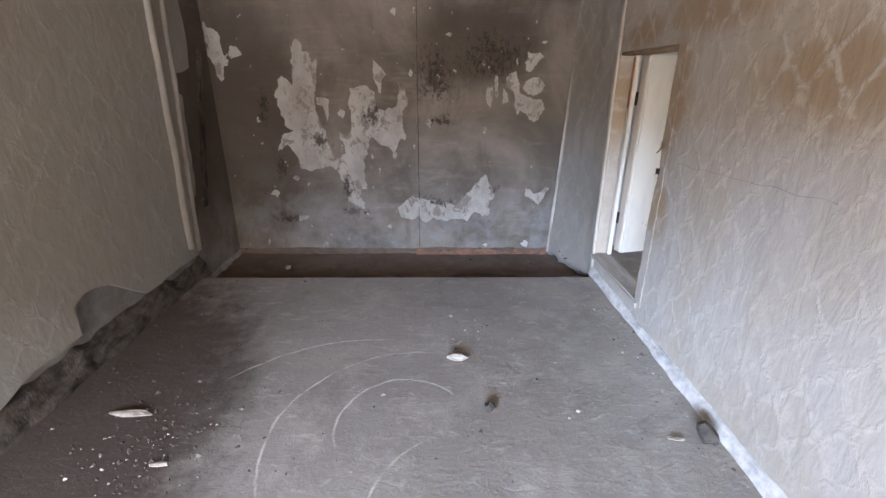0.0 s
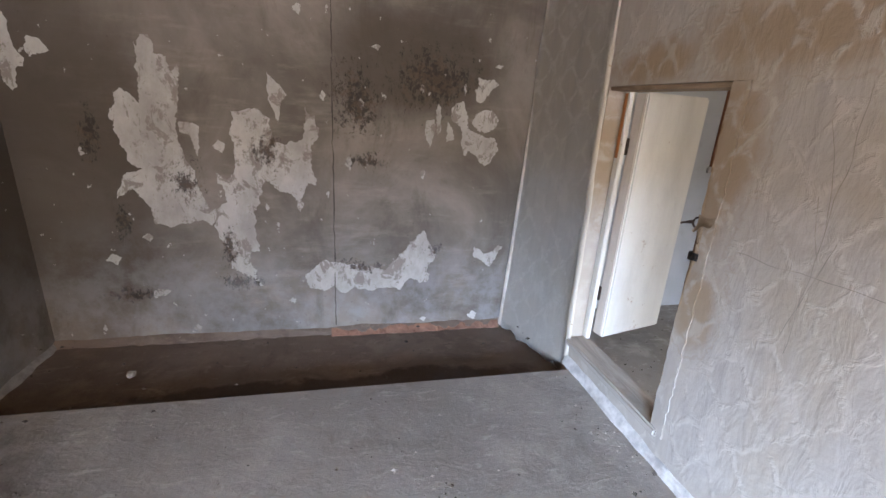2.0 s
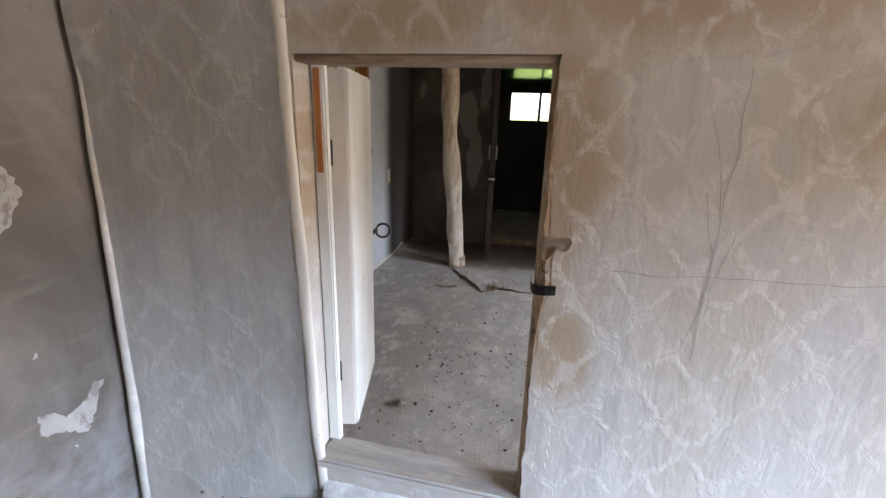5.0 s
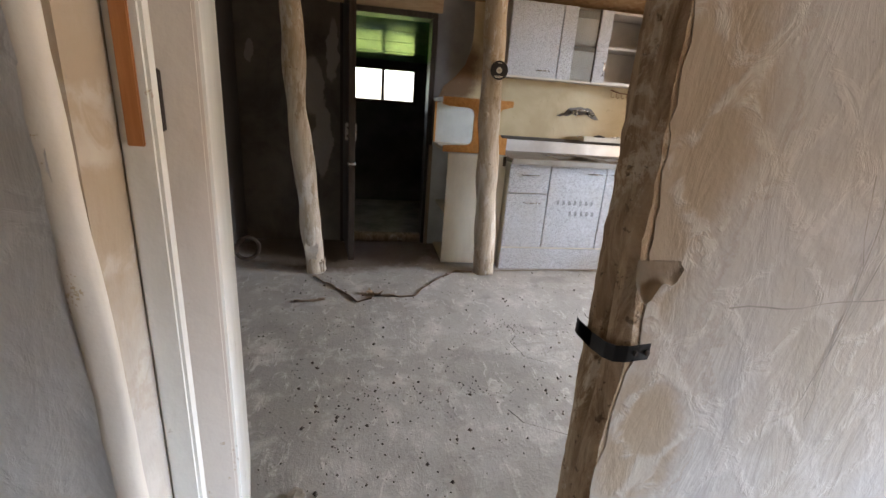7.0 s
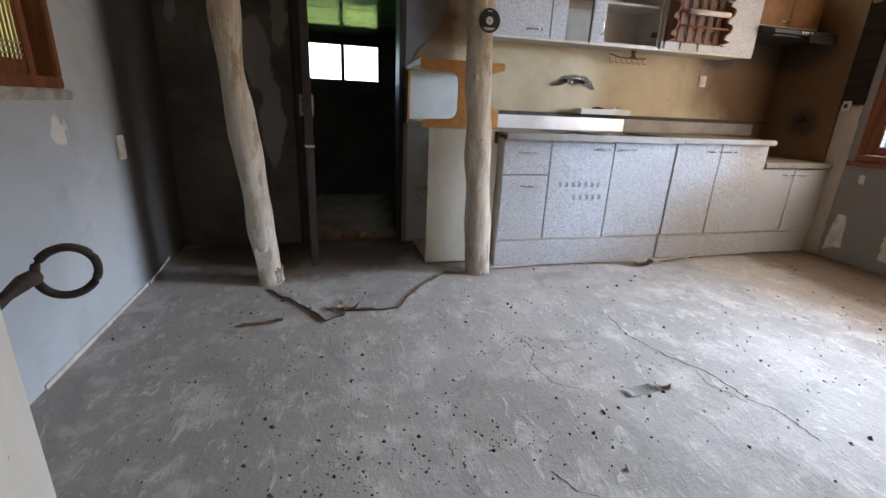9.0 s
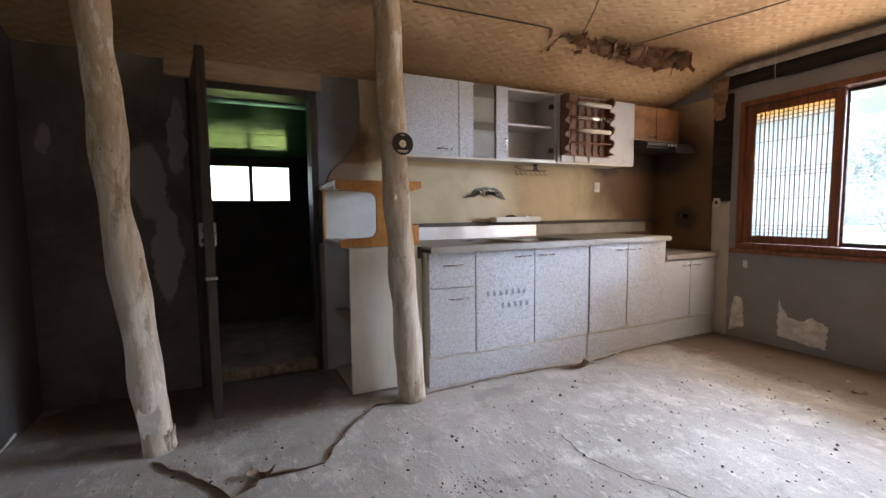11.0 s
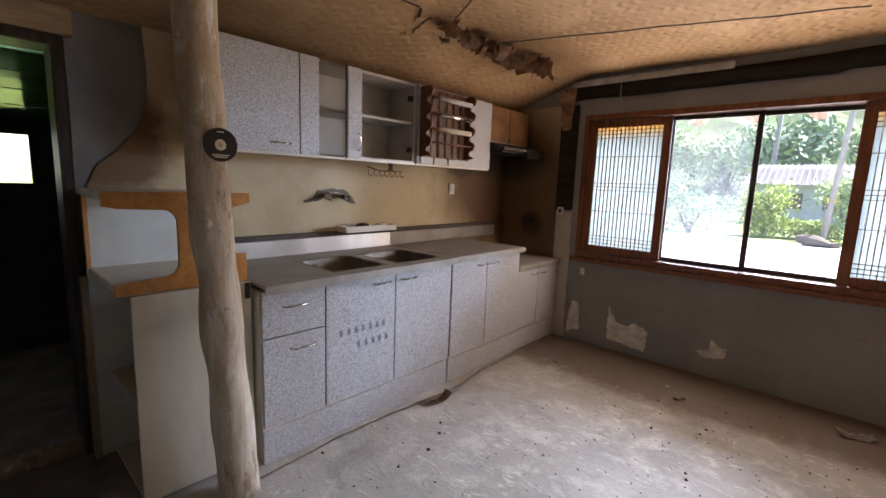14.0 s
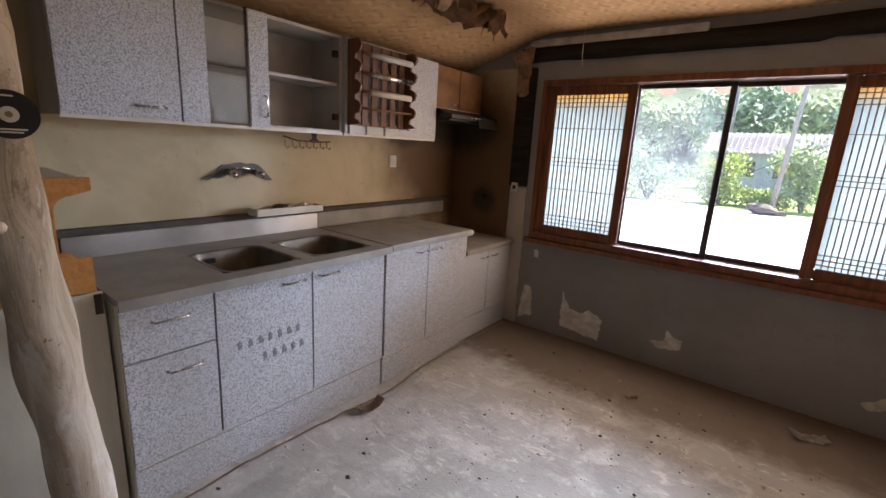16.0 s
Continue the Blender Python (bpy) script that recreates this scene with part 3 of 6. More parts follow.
def frosted(name, color, thin, top=None):
    """Frosted glass; top gives the height of an amber tint along its upper edge."""
    n = Nodes(name)
    d = n.t.nodes.new("ShaderNodeBsdfDiffuse")
    d.inputs["Color"].default_value = (*color, 1)
    tr = n.t.nodes.new("ShaderNodeBsdfTranslucent")
    c = n.mix(n.step(n.noise(3, 4), 0.3, 0.7), color, tuple(c * 0.93 for c in color))
    # amber tint paints in the warm eave that would show through the pane
    if top:
        z = n.axis(n.jitter(0.03, 5))[2]
        c = n.mix(n.step(z, top - 0.17, top - 0.02, 0, 0.9), c, (0.72, 0.42, 0.09))
    n.put(tr.inputs["Color"], c)
    x = n.t.nodes.new("ShaderNodeMixShader")
    x.inputs[0].default_value = thin
    n.put(x.inputs[1], d.outputs[0])
    n.put(x.inputs[2], tr.outputs[0])
    n.put(n.t.nodes["Material Output"].inputs["Surface"], x.outputs[0])
    return n.m


M_FROST = frosted("frosted_pane", (0.40, 0.43, 0.41), 0.8, 1.86)
M_FROST_Y = frosted("yellow_frosted_pane", (0.78, 0.66, 0.40), 0.7)
M_STICK = plain("grey_sticker", (0.20, 0.205, 0.22), 0.5, 0.2)
M_UPIN = plain("grey_white_cabinet_lining", (0.50, 0.48, 0.45), 0.55, 0.15, 4)
M_PACKET = plain("chequered_packet", (0.6, 0.6, 0.58), 0.5, 0.3, 90)
# dark rough plaster, deepened further to paint the shade below the torn paper
M_FOOT_SHADED = plain("crumbling_shaded_plaster", (0.085, 0.070, 0.056), 0.95, 0.65, 16, 0, 60, 1.0)
M_FROST_W = frosted("translucent_roofing", (0.9, 0.92, 0.88), 0.9)

# ---- building helpers ----
ORIGIN = {}


def mesh_object(name, bm, material, smooth=False):
    me = bpy.data.meshes.new(name)
    bmesh.ops.recalc_face_normals(bm, faces=bm.faces)
    if smooth:
        for f in bm.faces:
            f.smooth = True
    bm.to_mesh(me)
    bm.free()
    me.materials.append(material)
    return new(name, me)


def structure(name, bm, material, label="", category="wall", smooth=False):
    return tagged(mesh_object(name, bm, material, smooth), label, category, kind="structure")


def thing(name, base, label, category, group=""):
    e = new(name)
    e.empty_display_size = 0.05
    e.location = base
    ORIGIN[e] = Vector(base)
    return tagged(e, label, category, group)


def part(name, bm, material, parent, label="", smooth=False):
    """One mesh under a thing or a part; bm is in world metres."""
    o = ORIGIN[parent]
    bmesh.ops.translate(bm, verts=bm.verts, vec=-o)
    ob = mesh_object(name, bm, material, smooth)
    ob.parent = parent
    ORIGIN[ob] = o
    if label:
        tagged(ob, label)
    return ob


def solo(name, bm, material, base, label, category, group="", smooth=False):
    """A thing of one mesh."""
    bmesh.ops.translate(bm, verts=bm.verts, vec=-Vector(base))
    ob = mesh_object(name, bm, material, smooth)
    ob.location = base
    ORIGIN[ob] = Vector(base)
    return tagged(ob, label, category, group)


def boxes(*dims, bevel=0.0, bm=None):
    """Boxes (x0, x1, y0, y1, z0, z1) in one bmesh."""
    bm = bm or bmesh.new()
    for x0, x1, y0, y1, z0, z1 in dims:
        m = Matrix.Translation(((x0 + x1) / 2, (y0 + y1) / 2, (z0 + z1) / 2)) @ Matrix.Diagonal((abs(x1 - x0), abs(y1 - y0), abs(z1 - z0), 1))
        bmesh.ops.create_cube(bm, size=1, matrix=m)
    if bevel:
        bmesh.ops.bevel(bm, geom=bm.edges[:], offset=bevel, segments=2, affect='EDGES')
    return bm


def turned(bm, m):
    bmesh.ops.transform(bm, matrix=m, verts=bm.verts)
    return bm


def tube(path, radius, sides=10, closed=False, bm=None):
    """A round bar along points; radius: one number or one for each point."""
    bm = bm or bmesh.new()
    pts = [Vector(p) for p in path]
    n = len(pts)
    rings = []
    for i, p in enumerate(pts):
        a = pts[(i - 1) % n] if closed or i else p
        b = pts[(i + 1) % n] if closed or i < n - 1 else p
        d = (b - a).normalized()
        up = Vector((0, 0, 1)) if abs(d.z) < 0.9 else Vector((1, 0, 0))
        s = d.cross(up).normalized()
        u = s.cross(d).normalized()
        r = radius[i] if isinstance(radius, (list, tuple)) else radius
        rings.append([bm.verts.new(p + (s * math.cos(k * 2 * math.pi / sides) + u * math.sin(k * 2 * math.pi / sides)) * r) for k in range(sides)])
    for i in range(n if closed else n - 1):
        a, b = rings[i], rings[(i + 1) % n]
        for k in range(sides):
            bm.faces.new((a[k], a[(k + 1) % sides], b[(k + 1) % sides], b[k]))
    if not closed:
        bm.faces.new(rings[0])
        bm.faces.new(rings[-1])
    return bm


def slab(outline, place, thick, bm=None):
    """A plate from a flat outline of (u, v); place(u, v, d) gives the point at depth d."""
    bm = bm or bmesh.new()
    front = [bm.verts.new(place(u, v, 0)) for u, v in outline]
    back = [bm.verts.new(place(u, v, thick)) for u, v in outline]
    f = bm.faces.new(front)
    g = bm.faces.new(back[::-1])
    n = len(outline)
    for i in range(n):
        bm.faces.new((front[i], back[i], back[(i + 1) % n], front[(i + 1) % n]))
    bm.normal_update()
    bmesh.ops.triangulate(bm, faces=[f, g])
    return bm


def ragged(points, step=0.04, amount=0.012, seed=0):
    """The outline with its sides cut up and torn a little."""
    rnd = random.Random(seed)
    out = []
    for i, p in enumerate(points):
        q = points[(i + 1) % len(points)]
        length = math.dist(p, q)
        k = max(1, int(length / step))
        for j in range(k):
            t = j / k
            e = amount if j else 0
            out.append((p[0] + (q[0] - p[0]) * t + rnd.uniform(-e, e), p[1] + (q[1] - p[1]) * t + rnd.uniform(-e, e)))
    return out


def rough_bar(p, q, width, height, seed, side=(1, 0, 0), step=0.018, lump=1.0, along=1.0):
    """A lumpy strip of plaster along a wall's foot: triangular, uneven."""
    bm = bmesh.new()
    p, q, s = Vector(p), Vector(q), Vector(side)
    n = max(2, int((q - p).length / step))
    rows = []
    for i in range(n + 1):
        c = p.lerp(q, i / n)
        k = 0.85 + 0.25 * noise.noise(c * 3 + Vector((seed, 0, 0))) + 0.15 * noise.noise(c * 11)
        row = []
        for h in range(11):
            f = h / 10
            a, b = (1 - f) ** 0.8, f
            o = c + s * a * width + Vector((0, 0, b * height))
            w = Vector((o.x * 22, o.y * 22 * along, o.z * 22))
            j = lump * (0.22 * noise.noise(w + Vector((0, 0, seed))) + 0.12 * noise.noise(w * 2.7))
            row.append(bm.verts.new(c + s * max(0, a * k + j * (0 < f)) * width + Vector((0, 0, max(0, b * k + j * 0.5 * (f > 0)) * height))))
        rows.append(row)
    for a, b in zip(rows, rows[1:]):
        for j in range(10):
            bm.faces.new((a[j], a[j + 1], b[j + 1], b[j]))
    return bm


def wall_with_hole(bm, axis, a0, a1, u0, u1, z0, z1, holes):
    """Wall across axis 'x' or 'y' from a0 to a1, along u, with holes (u0, u1, z0, z1)."""
    cuts = sorted({u0, u1, *[h[0] for h in holes], *[h[1] for h in holes]})
    for l, r in zip(cuts, cuts[1:]):
        mid = (l + r) / 2
        zs = [(z0, z1)]
        for h in holes:
            if h[0] < mid < h[1]:
                zs = [(z0, h[2]), (h[3], z1)]
        for b, t in zs:
            if t - b > 1e-4:
                boxes((a0, a1, l, r, b, t) if axis == 'x' else (l, r, a0, a1, b, t), bm=bm)
    return bm


# ---- structure ----
TOP = 2.45
structure("floor_room", boxes((-1.15, 1.47, -0.43, 3.62, -0.2, 0.09), bevel=0.006), M_FLOOR_ROOM, "dusty cracked grey cement floor with chalk scratches", "floor")
structure("floor_room_low", boxes((-1.15, 1.47, 3.62, 4.26, -0.2, 0.004)), M_FLOOR_LOW, "bare brown screed in a sunken strip", "floor")
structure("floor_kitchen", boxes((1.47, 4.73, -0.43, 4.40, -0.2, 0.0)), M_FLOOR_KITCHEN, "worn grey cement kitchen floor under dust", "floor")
structure("wall_back", boxes((-1.15, 1.58, 4.26, 4.41, -0.2, TOP)), M_PLASTER, "mouldy grey plaster with torn white paper")
structure("wall_west", boxes((-1.15, -1.0, -0.43, 4.26, -0.2, TOP)), M_PLASTER, "bare grey plaster under torn wallpaper")
DOOR = (3.030, 3.702, 0.205, 1.375)
structure("wall_partition", wall_with_hole(bmesh.new(), 'x', 1.47, 1.58, -0.28, 4.26, 0.0, TOP, [DOOR]), M_PAPER_E, "faded grey medallion wallpaper, stained and scratched")
structure("wall_room_south", wall_with_hole(bmesh.new(), 'y', -0.43, -0.28, -1.0, 1.47, 0.0, TOP, [(-0.95, 0.55, 0.35, 1.30)]), M_WALL_S, "plain grey wall with a wide opening")
WIN = (1.66, 3.93, 0.735, 1.895)
structure("wall_south", wall_with_hole(bmesh.new(), 'y', -0.43, -0.28, 1.47, 4.88, -0.2, TOP, [WIN]), M_WALL_S, "grey distempered wall with torn white patches")
structure("wall_north", wall_with_hole(bmesh.new(), 'y', 4.40, 4.55, 1.58, 4.88, -0.2, TOP, [(2.72, 3.60, 0.985, 1.78)]), M_WALL_N, "blue-grey distempered wall, blackened at its east end")
structure("wall_east", wall_with_hole(bmesh.new(), 'x', 4.73, 4.88, -0.28, 4.40, -0.2, TOP, [(2.92, 3.62, -0.2, 1.84)]), M_SOOT, "sooted dark plaster wall")


def ceiling_sheet(points, name, material, label):
    """A ceiling from a cross-section (x, z) drawn along y."""
    bm = bmesh.new()
    y0, y1 = -0.28, 4.40
    ny = 60
    for side in (0, 0.06):
        rows = []
        for j in range(ny + 1):
            y = y0 + (y1 - y0) * j / ny
            row = []
            for x, z in points:
                w = 0.018 * noise.noise(Vector((x * 1.7, y * 1.7, 3))) + 0.008 * noise.noise(Vector((x * 6, y * 6, 9)))
                row.append(bm.verts.new((x, y, z + side + (0 if side else w))))
            rows.append(row)
        for a, b in zip(rows, rows[1:]):
            for i in range(len(points) - 1):
                bm.faces.new((a[i], a[i + 1], b[i + 1], b[i]))
    return structure(name, bm, material, label, "ceiling", True)


prof = [(1.5 + 0.15 * i, 2.20) for i in range(17)]
prof += [(3.98 + 0.095 * i, 2.19 - 0.245 * i / 8) for i in range(9)]
ceiling_sheet(prof, "ceiling_kitchen", M_CEIL, "sagging tan printed paper ceiling, stained and torn")
structure("ceiling_room", boxes((-1.0, 1.47, -0.28, 4.26, 2.25, 2.32)), M_CEIL, "plain tan paper ceiling", "ceiling")
# slab added out of view, blocking sky light above the ceilings
structure("roof", boxes((-1.4, 5.0, -0.5, 4.8, TOP, TOP + 0.1)), M_ROOF, "unseen grey slab above the rooms, added to block skylight", "roof")

# paper layers of the room
west = ragged([(-0.28, 0.20), (2.30, 0.20), (2.48, 0.25), (2.71, 0.255), (2.71, 0.38), (2.78, 0.41), (2.88, 0.395), (3.0, 0.33), (3.08, 0.27), (3.14, 0.23), (3.42, 0.24), (3.54, 0.235), (3.65, 0.24), (3.68, 0.39), (3.70, 0.56), (3.74, 0.58), (3.77, 0.69), (3.78, 0.86), (3.79, 1.01), (3.81, 1.14), (3.77, 1.16), (3.75, 1.21), (3.79, 1.26), (3.86, 1.265), (3.94, 1.29), (3.97, 1.46), (3.96, 1.60), (4.0, 1.9), (4.02, 2.25), (-0.28, 2.25)], 0.05, 0.008, 3)
structure("wallpaper_west_shaded", slab(west, lambda u, v, d: Vector((-0.965 - d, u, v)), 0.03), M_PAPER_W_SHADED, "pale faded wallpaper torn off at its foot", "wallpaper")
structure("trim_west_foot", rough_bar((-1.0, -0.28, 0.08), (-1.0, 3.70, 0.08), 0.075, 0.15, 2.0, step=0.012, lump=0.8, along=0.30), M_FOOT_SHADED, "crumbling rough plaster foot of the wall", "skirting")
structure("trim_west_low", rough_bar((-1.0, 3.66, 0.0), (-1.0, 4.26, 0.0), 0.03, 0.04, 5.0), M_MORTAR, "crumbling plaster edge", "skirting", True)
structure("trim_partition_foot", rough_bar((1.47, -0.28, 0.085), (1.47, 3.68, 0.085), 0.030, 0.060, 7.0, (-1, 0, 0), 0.010, 0.45, 0.5), M_SKIRT, "chipped white plaster skirting", "skirting")
structure("trim_back_foot", rough_bar((-1.0, 4.26, 0.0), (1.33, 4.26, 0.0), 0.04, 0.045, 11.0, (0, -1, 0)), M_FLOOR_LOW, "dirt along the foot of the wall", "skirting", True)


def slanted_paper():
    """Wallpaper that has come off the corner and hangs across it."""
    bm = bmesh.new()
    nz, nu = 40, 14
    rows = []
    for i in range(nz + 1):
        z = 0.012 + 2.235 * i / nz
        k = z / 1.7
        low = max(0, 1 - z / 0.5)
        row = []
        for j in range(nu + 1):
            t = j / nu
            x = 1.462 - (0.14 - 0.06 * min(k, 1.3)) * t ** 1.5 - 0.03 * low * math.sin(t * 3)
            y = 3.722 + (4.228 - 3.722) * t - 0.02 * low * (1 - t)
            x += (0.008 + 0.012 * low) * noise.noise(Vector((y * 16, z * 2.5, 1))) + 0.006 * noise.noise(Vector((y * 30, z * 5, 4)))
            row.append(bm.verts.new((x, y, z + (0.03 * noise.noise(Vector((y * 14, 2, 2))) + 0.012 if i == 0 else 0))))
        rows.append(row)
    for a, b in zip(rows, rows[1:]):
        for j in range(nu):
            bm.faces.new((a[j], a[j + 1], b[j + 1], b[j]))
    bmesh.ops.solidify(bm, geom=bm.faces[:], thickness=0.004)
    return bm


# same wallpaper in a lighter tone that paints light onto the corner sheet
M_PAPER_C_LIT = wallpaper("wallpaper_loose_lit", 1, (0.57, 0.55, 0.515), (0.66, 0.635, 0.59), (0.53, 0.495, 0.44))
structure("wallpaper_corner", slanted_paper(), M_PAPER_C_LIT, "loose wallpaper hanging across the corner", "wallpaper", True)
pts = [(1.470 - 0.004 * noise.noise(Vector((0, 0, z * 3))), 3.690 + 0.030 * z + 0.008 * noise.noise(Vector((1, 0, z * 4))), z) for z in [0.1 + 0.06 * i for i in range(36)]]
batten = tube(pts, [0.019 + 0.004 * noise.noise(Vector((7, 0, i * 0.5))) for i in range(len(pts))], 14)
for v in batten.verts:
    v.co.x = 1.470 + (v.co.x - 1.470) * 0.55 + 0.003 * noise.noise(Vector((v.co.y * 60, v.co.z * 9, 2)))
structure("trim_paper_seam", batten, M_BATTEN, "papered-over vertical batten beside the door", "trim", True)
pts = [(1.392 - 0.06 * max(0, 1 - z / 1.7) + 0.004 * noise.noise(Vector((0, 3, z * 5))), 4.222, z) for z in [0.02 + 0.06 * i for i in range(37)]]
structure("trim_paper_edge", tube(pts, [0.009 + 0.014 * max(0, 1 - p[2] / 1.3) for p in pts], 8), M_PAPEREDGE, "curled pale edge of the wallpaper", "trim", True)
pts = [(-0.958, 3.55 + 0.06 * z + 0.015 * noise.noise(Vector((0, 3, z * 3))), z) for z in [0.30 + 0.06 * i for i in range(32)]]
structure("trim_west_fold", tube(pts, 0.020, 8), M_PAPER_W_SHADED, "vertical fold in the wallpaper", "trim", True)
pts = [(-0.960, 3.625 + 0.10 * z + 0.012 * noise.noise(Vector((4, 3, z * 3))), z) for z in [0.26 + 0.06 * i for i in range(33)]]
structure("trim_west_crease", tube(pts, [0.014 + 0.006 * noise.noise(Vector((9, 0, i * 0.4))) for i in range(len(pts))], 8), M_PAPER_W_SHADED, "second loose crease in the wallpaper", "trim", True)


def rot_strip():
    bm = bmesh.new()
    rows = []
    n = 40
    for i in range(n + 1):
        t = i / n
        z = 0.47 + 0.93 * t
        y = 3.88 + 0.27 * t + 0.012 * noise.noise(Vector((3, 1, z * 9)))
        w = 0.042 * (0.6 + 0.8 * abs(noise.noise(Vector((0, 0, z * 7))))) * (1 if 0.05 < t < 0.95 else 0.4)
        rows.append([bm.verts.new((-1.0 + d + 0.006 * noise.noise(Vector((s, 2, z * 20))), y + s * w, z)) for s, d in ((-1, 0.0), (-0.5, 0.016), (0.1, 0.010), (0.5, 0.018), (1, 0.0))])
    for a, b in zip(rows, rows[1:]):
        for j in range(4):
            bm.faces.new((a[j], a[j + 1], b[j + 1], b[j]))
    return bm


structure("trim_rotten_post", rot_strip(), M_ROT, "black rotten post laid bare in the wall", "post")
structure("trim_red_underlay", rough_bar((0.33, 4.256, 0.004), (1.31, 4.256, 0.004), 0.055, 0.032, 13.0, (0, -1, 0), 0.012, 0.8, 0.4), M_TERRA, "red clay underlay along the wall", "trim")


def remnant(outline, seed, step=0.014, amount=0.0055):
    """One sheet of lining paper still stuck to the back wall, torn all round."""
    sheet = ragged(ragged(outline, 0.03, 0.012 if step < 0.02 else 0.004, seed), 0.008, 0.0045, seed + 70)
    structure("wallpaper_remnant", slab(sheet, lambda u, v, d: Vector((max(u, -0.996), 4.2585 - 0.0006 * math.sin(u * 40 + v * 31) + d, v)), 0.0012), M_LINING, "torn remnant of dirty white lining paper", "wallpaper")


remnant([(-0.996, 1.529), (-0.987, 1.568), (-0.968, 1.531), (-0.907, 1.507), (-0.903, 1.442), (-0.892, 1.376), (-0.866, 1.342), (-0.877, 1.309), (-0.897, 1.309), (-0.913, 1.226), (-0.932, 1.212), (-0.958, 1.253), (-0.960, 1.308), (-0.979, 1.348), (-0.996, 1.37)], 1)
remnant([(0.97, 2.24), (0.975, 1.84), (1.042, 1.784), (1.147, 1.783), (1.215, 1.811), (1.36, 1.82), (1.37, 2.24)], 15)
remnant([(-0.841, 1.430), (-0.799, 1.418), (-0.773, 1.378), (-0.848, 1.350), (-0.859, 1.390)], 2, 0.03)
remnant([(-0.6, 1.13), (-0.54, 1.25), (-0.47, 1.19), (-0.46, 1.44), (-0.45, 1.41), (-0.43, 1.47), (-0.4, 1.47), (-0.39, 1.4), (-0.34, 1.39), (-0.33, 1.33), (-0.3, 1.36), (-0.34, 1.09), (-0.32, 0.98), (-0.22, 0.69), (-0.23, 0.63), (-0.27, 0.66), (-0.41, 0.62), (-0.48, 0.64), (-0.48, 0.71), (-0.55, 0.81), (-0.62, 0.76), (-0.58, 0.87), (-0.49, 0.9), (-0.54, 0.92)], 3)
remnant([(-0.1, 1.18), (0.02, 1.19), (0.07, 1.15), (0.06, 1.03), (0.21, 1.06), (0.23, 1.24), (0.25, 1.17), (0.27, 1.18), (0.29, 1.11), (0.25, 1.03), (0.25, 0.95), (0.27, 0.84), (0.23, 0.85), (0.19, 0.7), (0.18, 0.76), (0.03, 0.86), (-0.03, 0.69), (-0.02, 0.49), (-0.06, 0.49), (-0.07, 0.44), (-0.01, 0.3), (-0.16, 0.4), (-0.14, 0.46), (-0.2, 0.56), (-0.235, 0.71), (-0.15, 0.75), (-0.19, 0.89), (-0.14, 0.86), (-0.11, 0.89)], 4)
remnant([(-0.324, 1.117), (-0.267, 1.117), (-0.239, 1.102), (-0.259, 0.967), (-0.269, 1.012), (-0.283, 1.058), (-0.323, 1.072)], 5, 0.03, 0.004)
remnant([(0.067, 1.357), (0.112, 1.310), (0.152, 1.261), (0.119, 1.223), (0.108, 1.135), (0.087, 1.194), (0.065, 1.237)], 6, 0.03, 0.004)
remnant([(1.076, 1.403), (1.164, 1.398), (1.188, 1.375), (1.152, 1.345), (1.117, 1.294), (1.075, 1.279), (1.061, 1.338)], 7)
remnant([(1.095, 1.234), (1.160, 1.250), (1.203, 1.205), (1.184, 1.158), (1.136, 1.135), (1.102, 1.142), (1.059, 1.182)], 8)
remnant([(0.947, 1.247), (1.010, 1.284), (1.029, 1.233), (1.052, 1.142), (1.103, 1.127), (1.188, 1.112), (1.217, 1.048), (1.181, 0.984), (1.149, 0.961), (1.094, 1.016), (1.048, 1.038), (1.037, 1.006), (1.006, 1.079), (1.001, 1.157), (0.960, 1.181)], 9)
remnant([(0.820, 1.180), (0.862, 1.186), (0.859, 1.094), (0.841, 1.047), (0.813, 1.109)], 10)
remnant([(0.871, 1.276), (0.892, 1.247), (0.897, 1.141), (0.881, 1.110), (0.868, 1.201)], 11, 0.03, 0.004)
remnant([(0.927, 1.181), (0.962, 1.141), (0.971, 1.095), (0.926, 1.079)], 12)
remnant([(0.2, 0.35), (0.3, 0.44), (0.62, 0.37), (0.83, 0.6), (0.91, 0.47), (0.87, 0.4), (0.87, 0.3), (0.82, 0.29), (0.76, 0.32), (0.71, 0.25), (0.64, 0.27), (0.55, 0.25), (0.46, 0.28), (0.41, 0.24), (0.35, 0.29), (0.3, 0.26), (0.22, 0.28)], 13)
remnant([(1.130, 0.504), (1.188, 0.455), (1.241, 0.476), (1.274, 0.512), (1.301, 0.501), (1.263, 0.428), (1.231, 0.380), (1.183, 0.418), (1.123, 0.449)], 14)
for k, (u, v, w, h) in enumerate(((0.56, 1.50, 0.05, 0.03), (0.49, 1.24, 0.04, 0.06), (0.21, 1.63, 0.04, 0.05), (1.01, 1.34, 0.018, 0.06), (0.81, 0.91, 0.03, 0.06), (-0.35, 0.07, 0.04, 0.05), (1.15, 0.07, 0.06, 0.06), (0.31, 1.27, 0.028, 0.05), (0.43, 0.95, 0.04, 0.07), (0.79, 1.33, 0.02, 0.05), (-0.165, 1.015, 0.06, 0.06), (0.52, 0.96, 0.04, 0.03), (-0.52, 0.57, 0.05, 0.04), (-0.68, 0.46, 0.07, 0.06), (0.13, 0.21, 0.04, 0.04), (0.85, 0.06, 0.04, 0.03), (1.18, 1.46, 0.05, 0.02), (-0.5, 0.28, 0.10, 0.04))):
    remnant([(u - w / 2, v), (u, v + h / 2), (u + w / 2, v + h * 0.2), (u + w * 0.2, v - h / 2)], 30 + k, 0.015, 0.005)


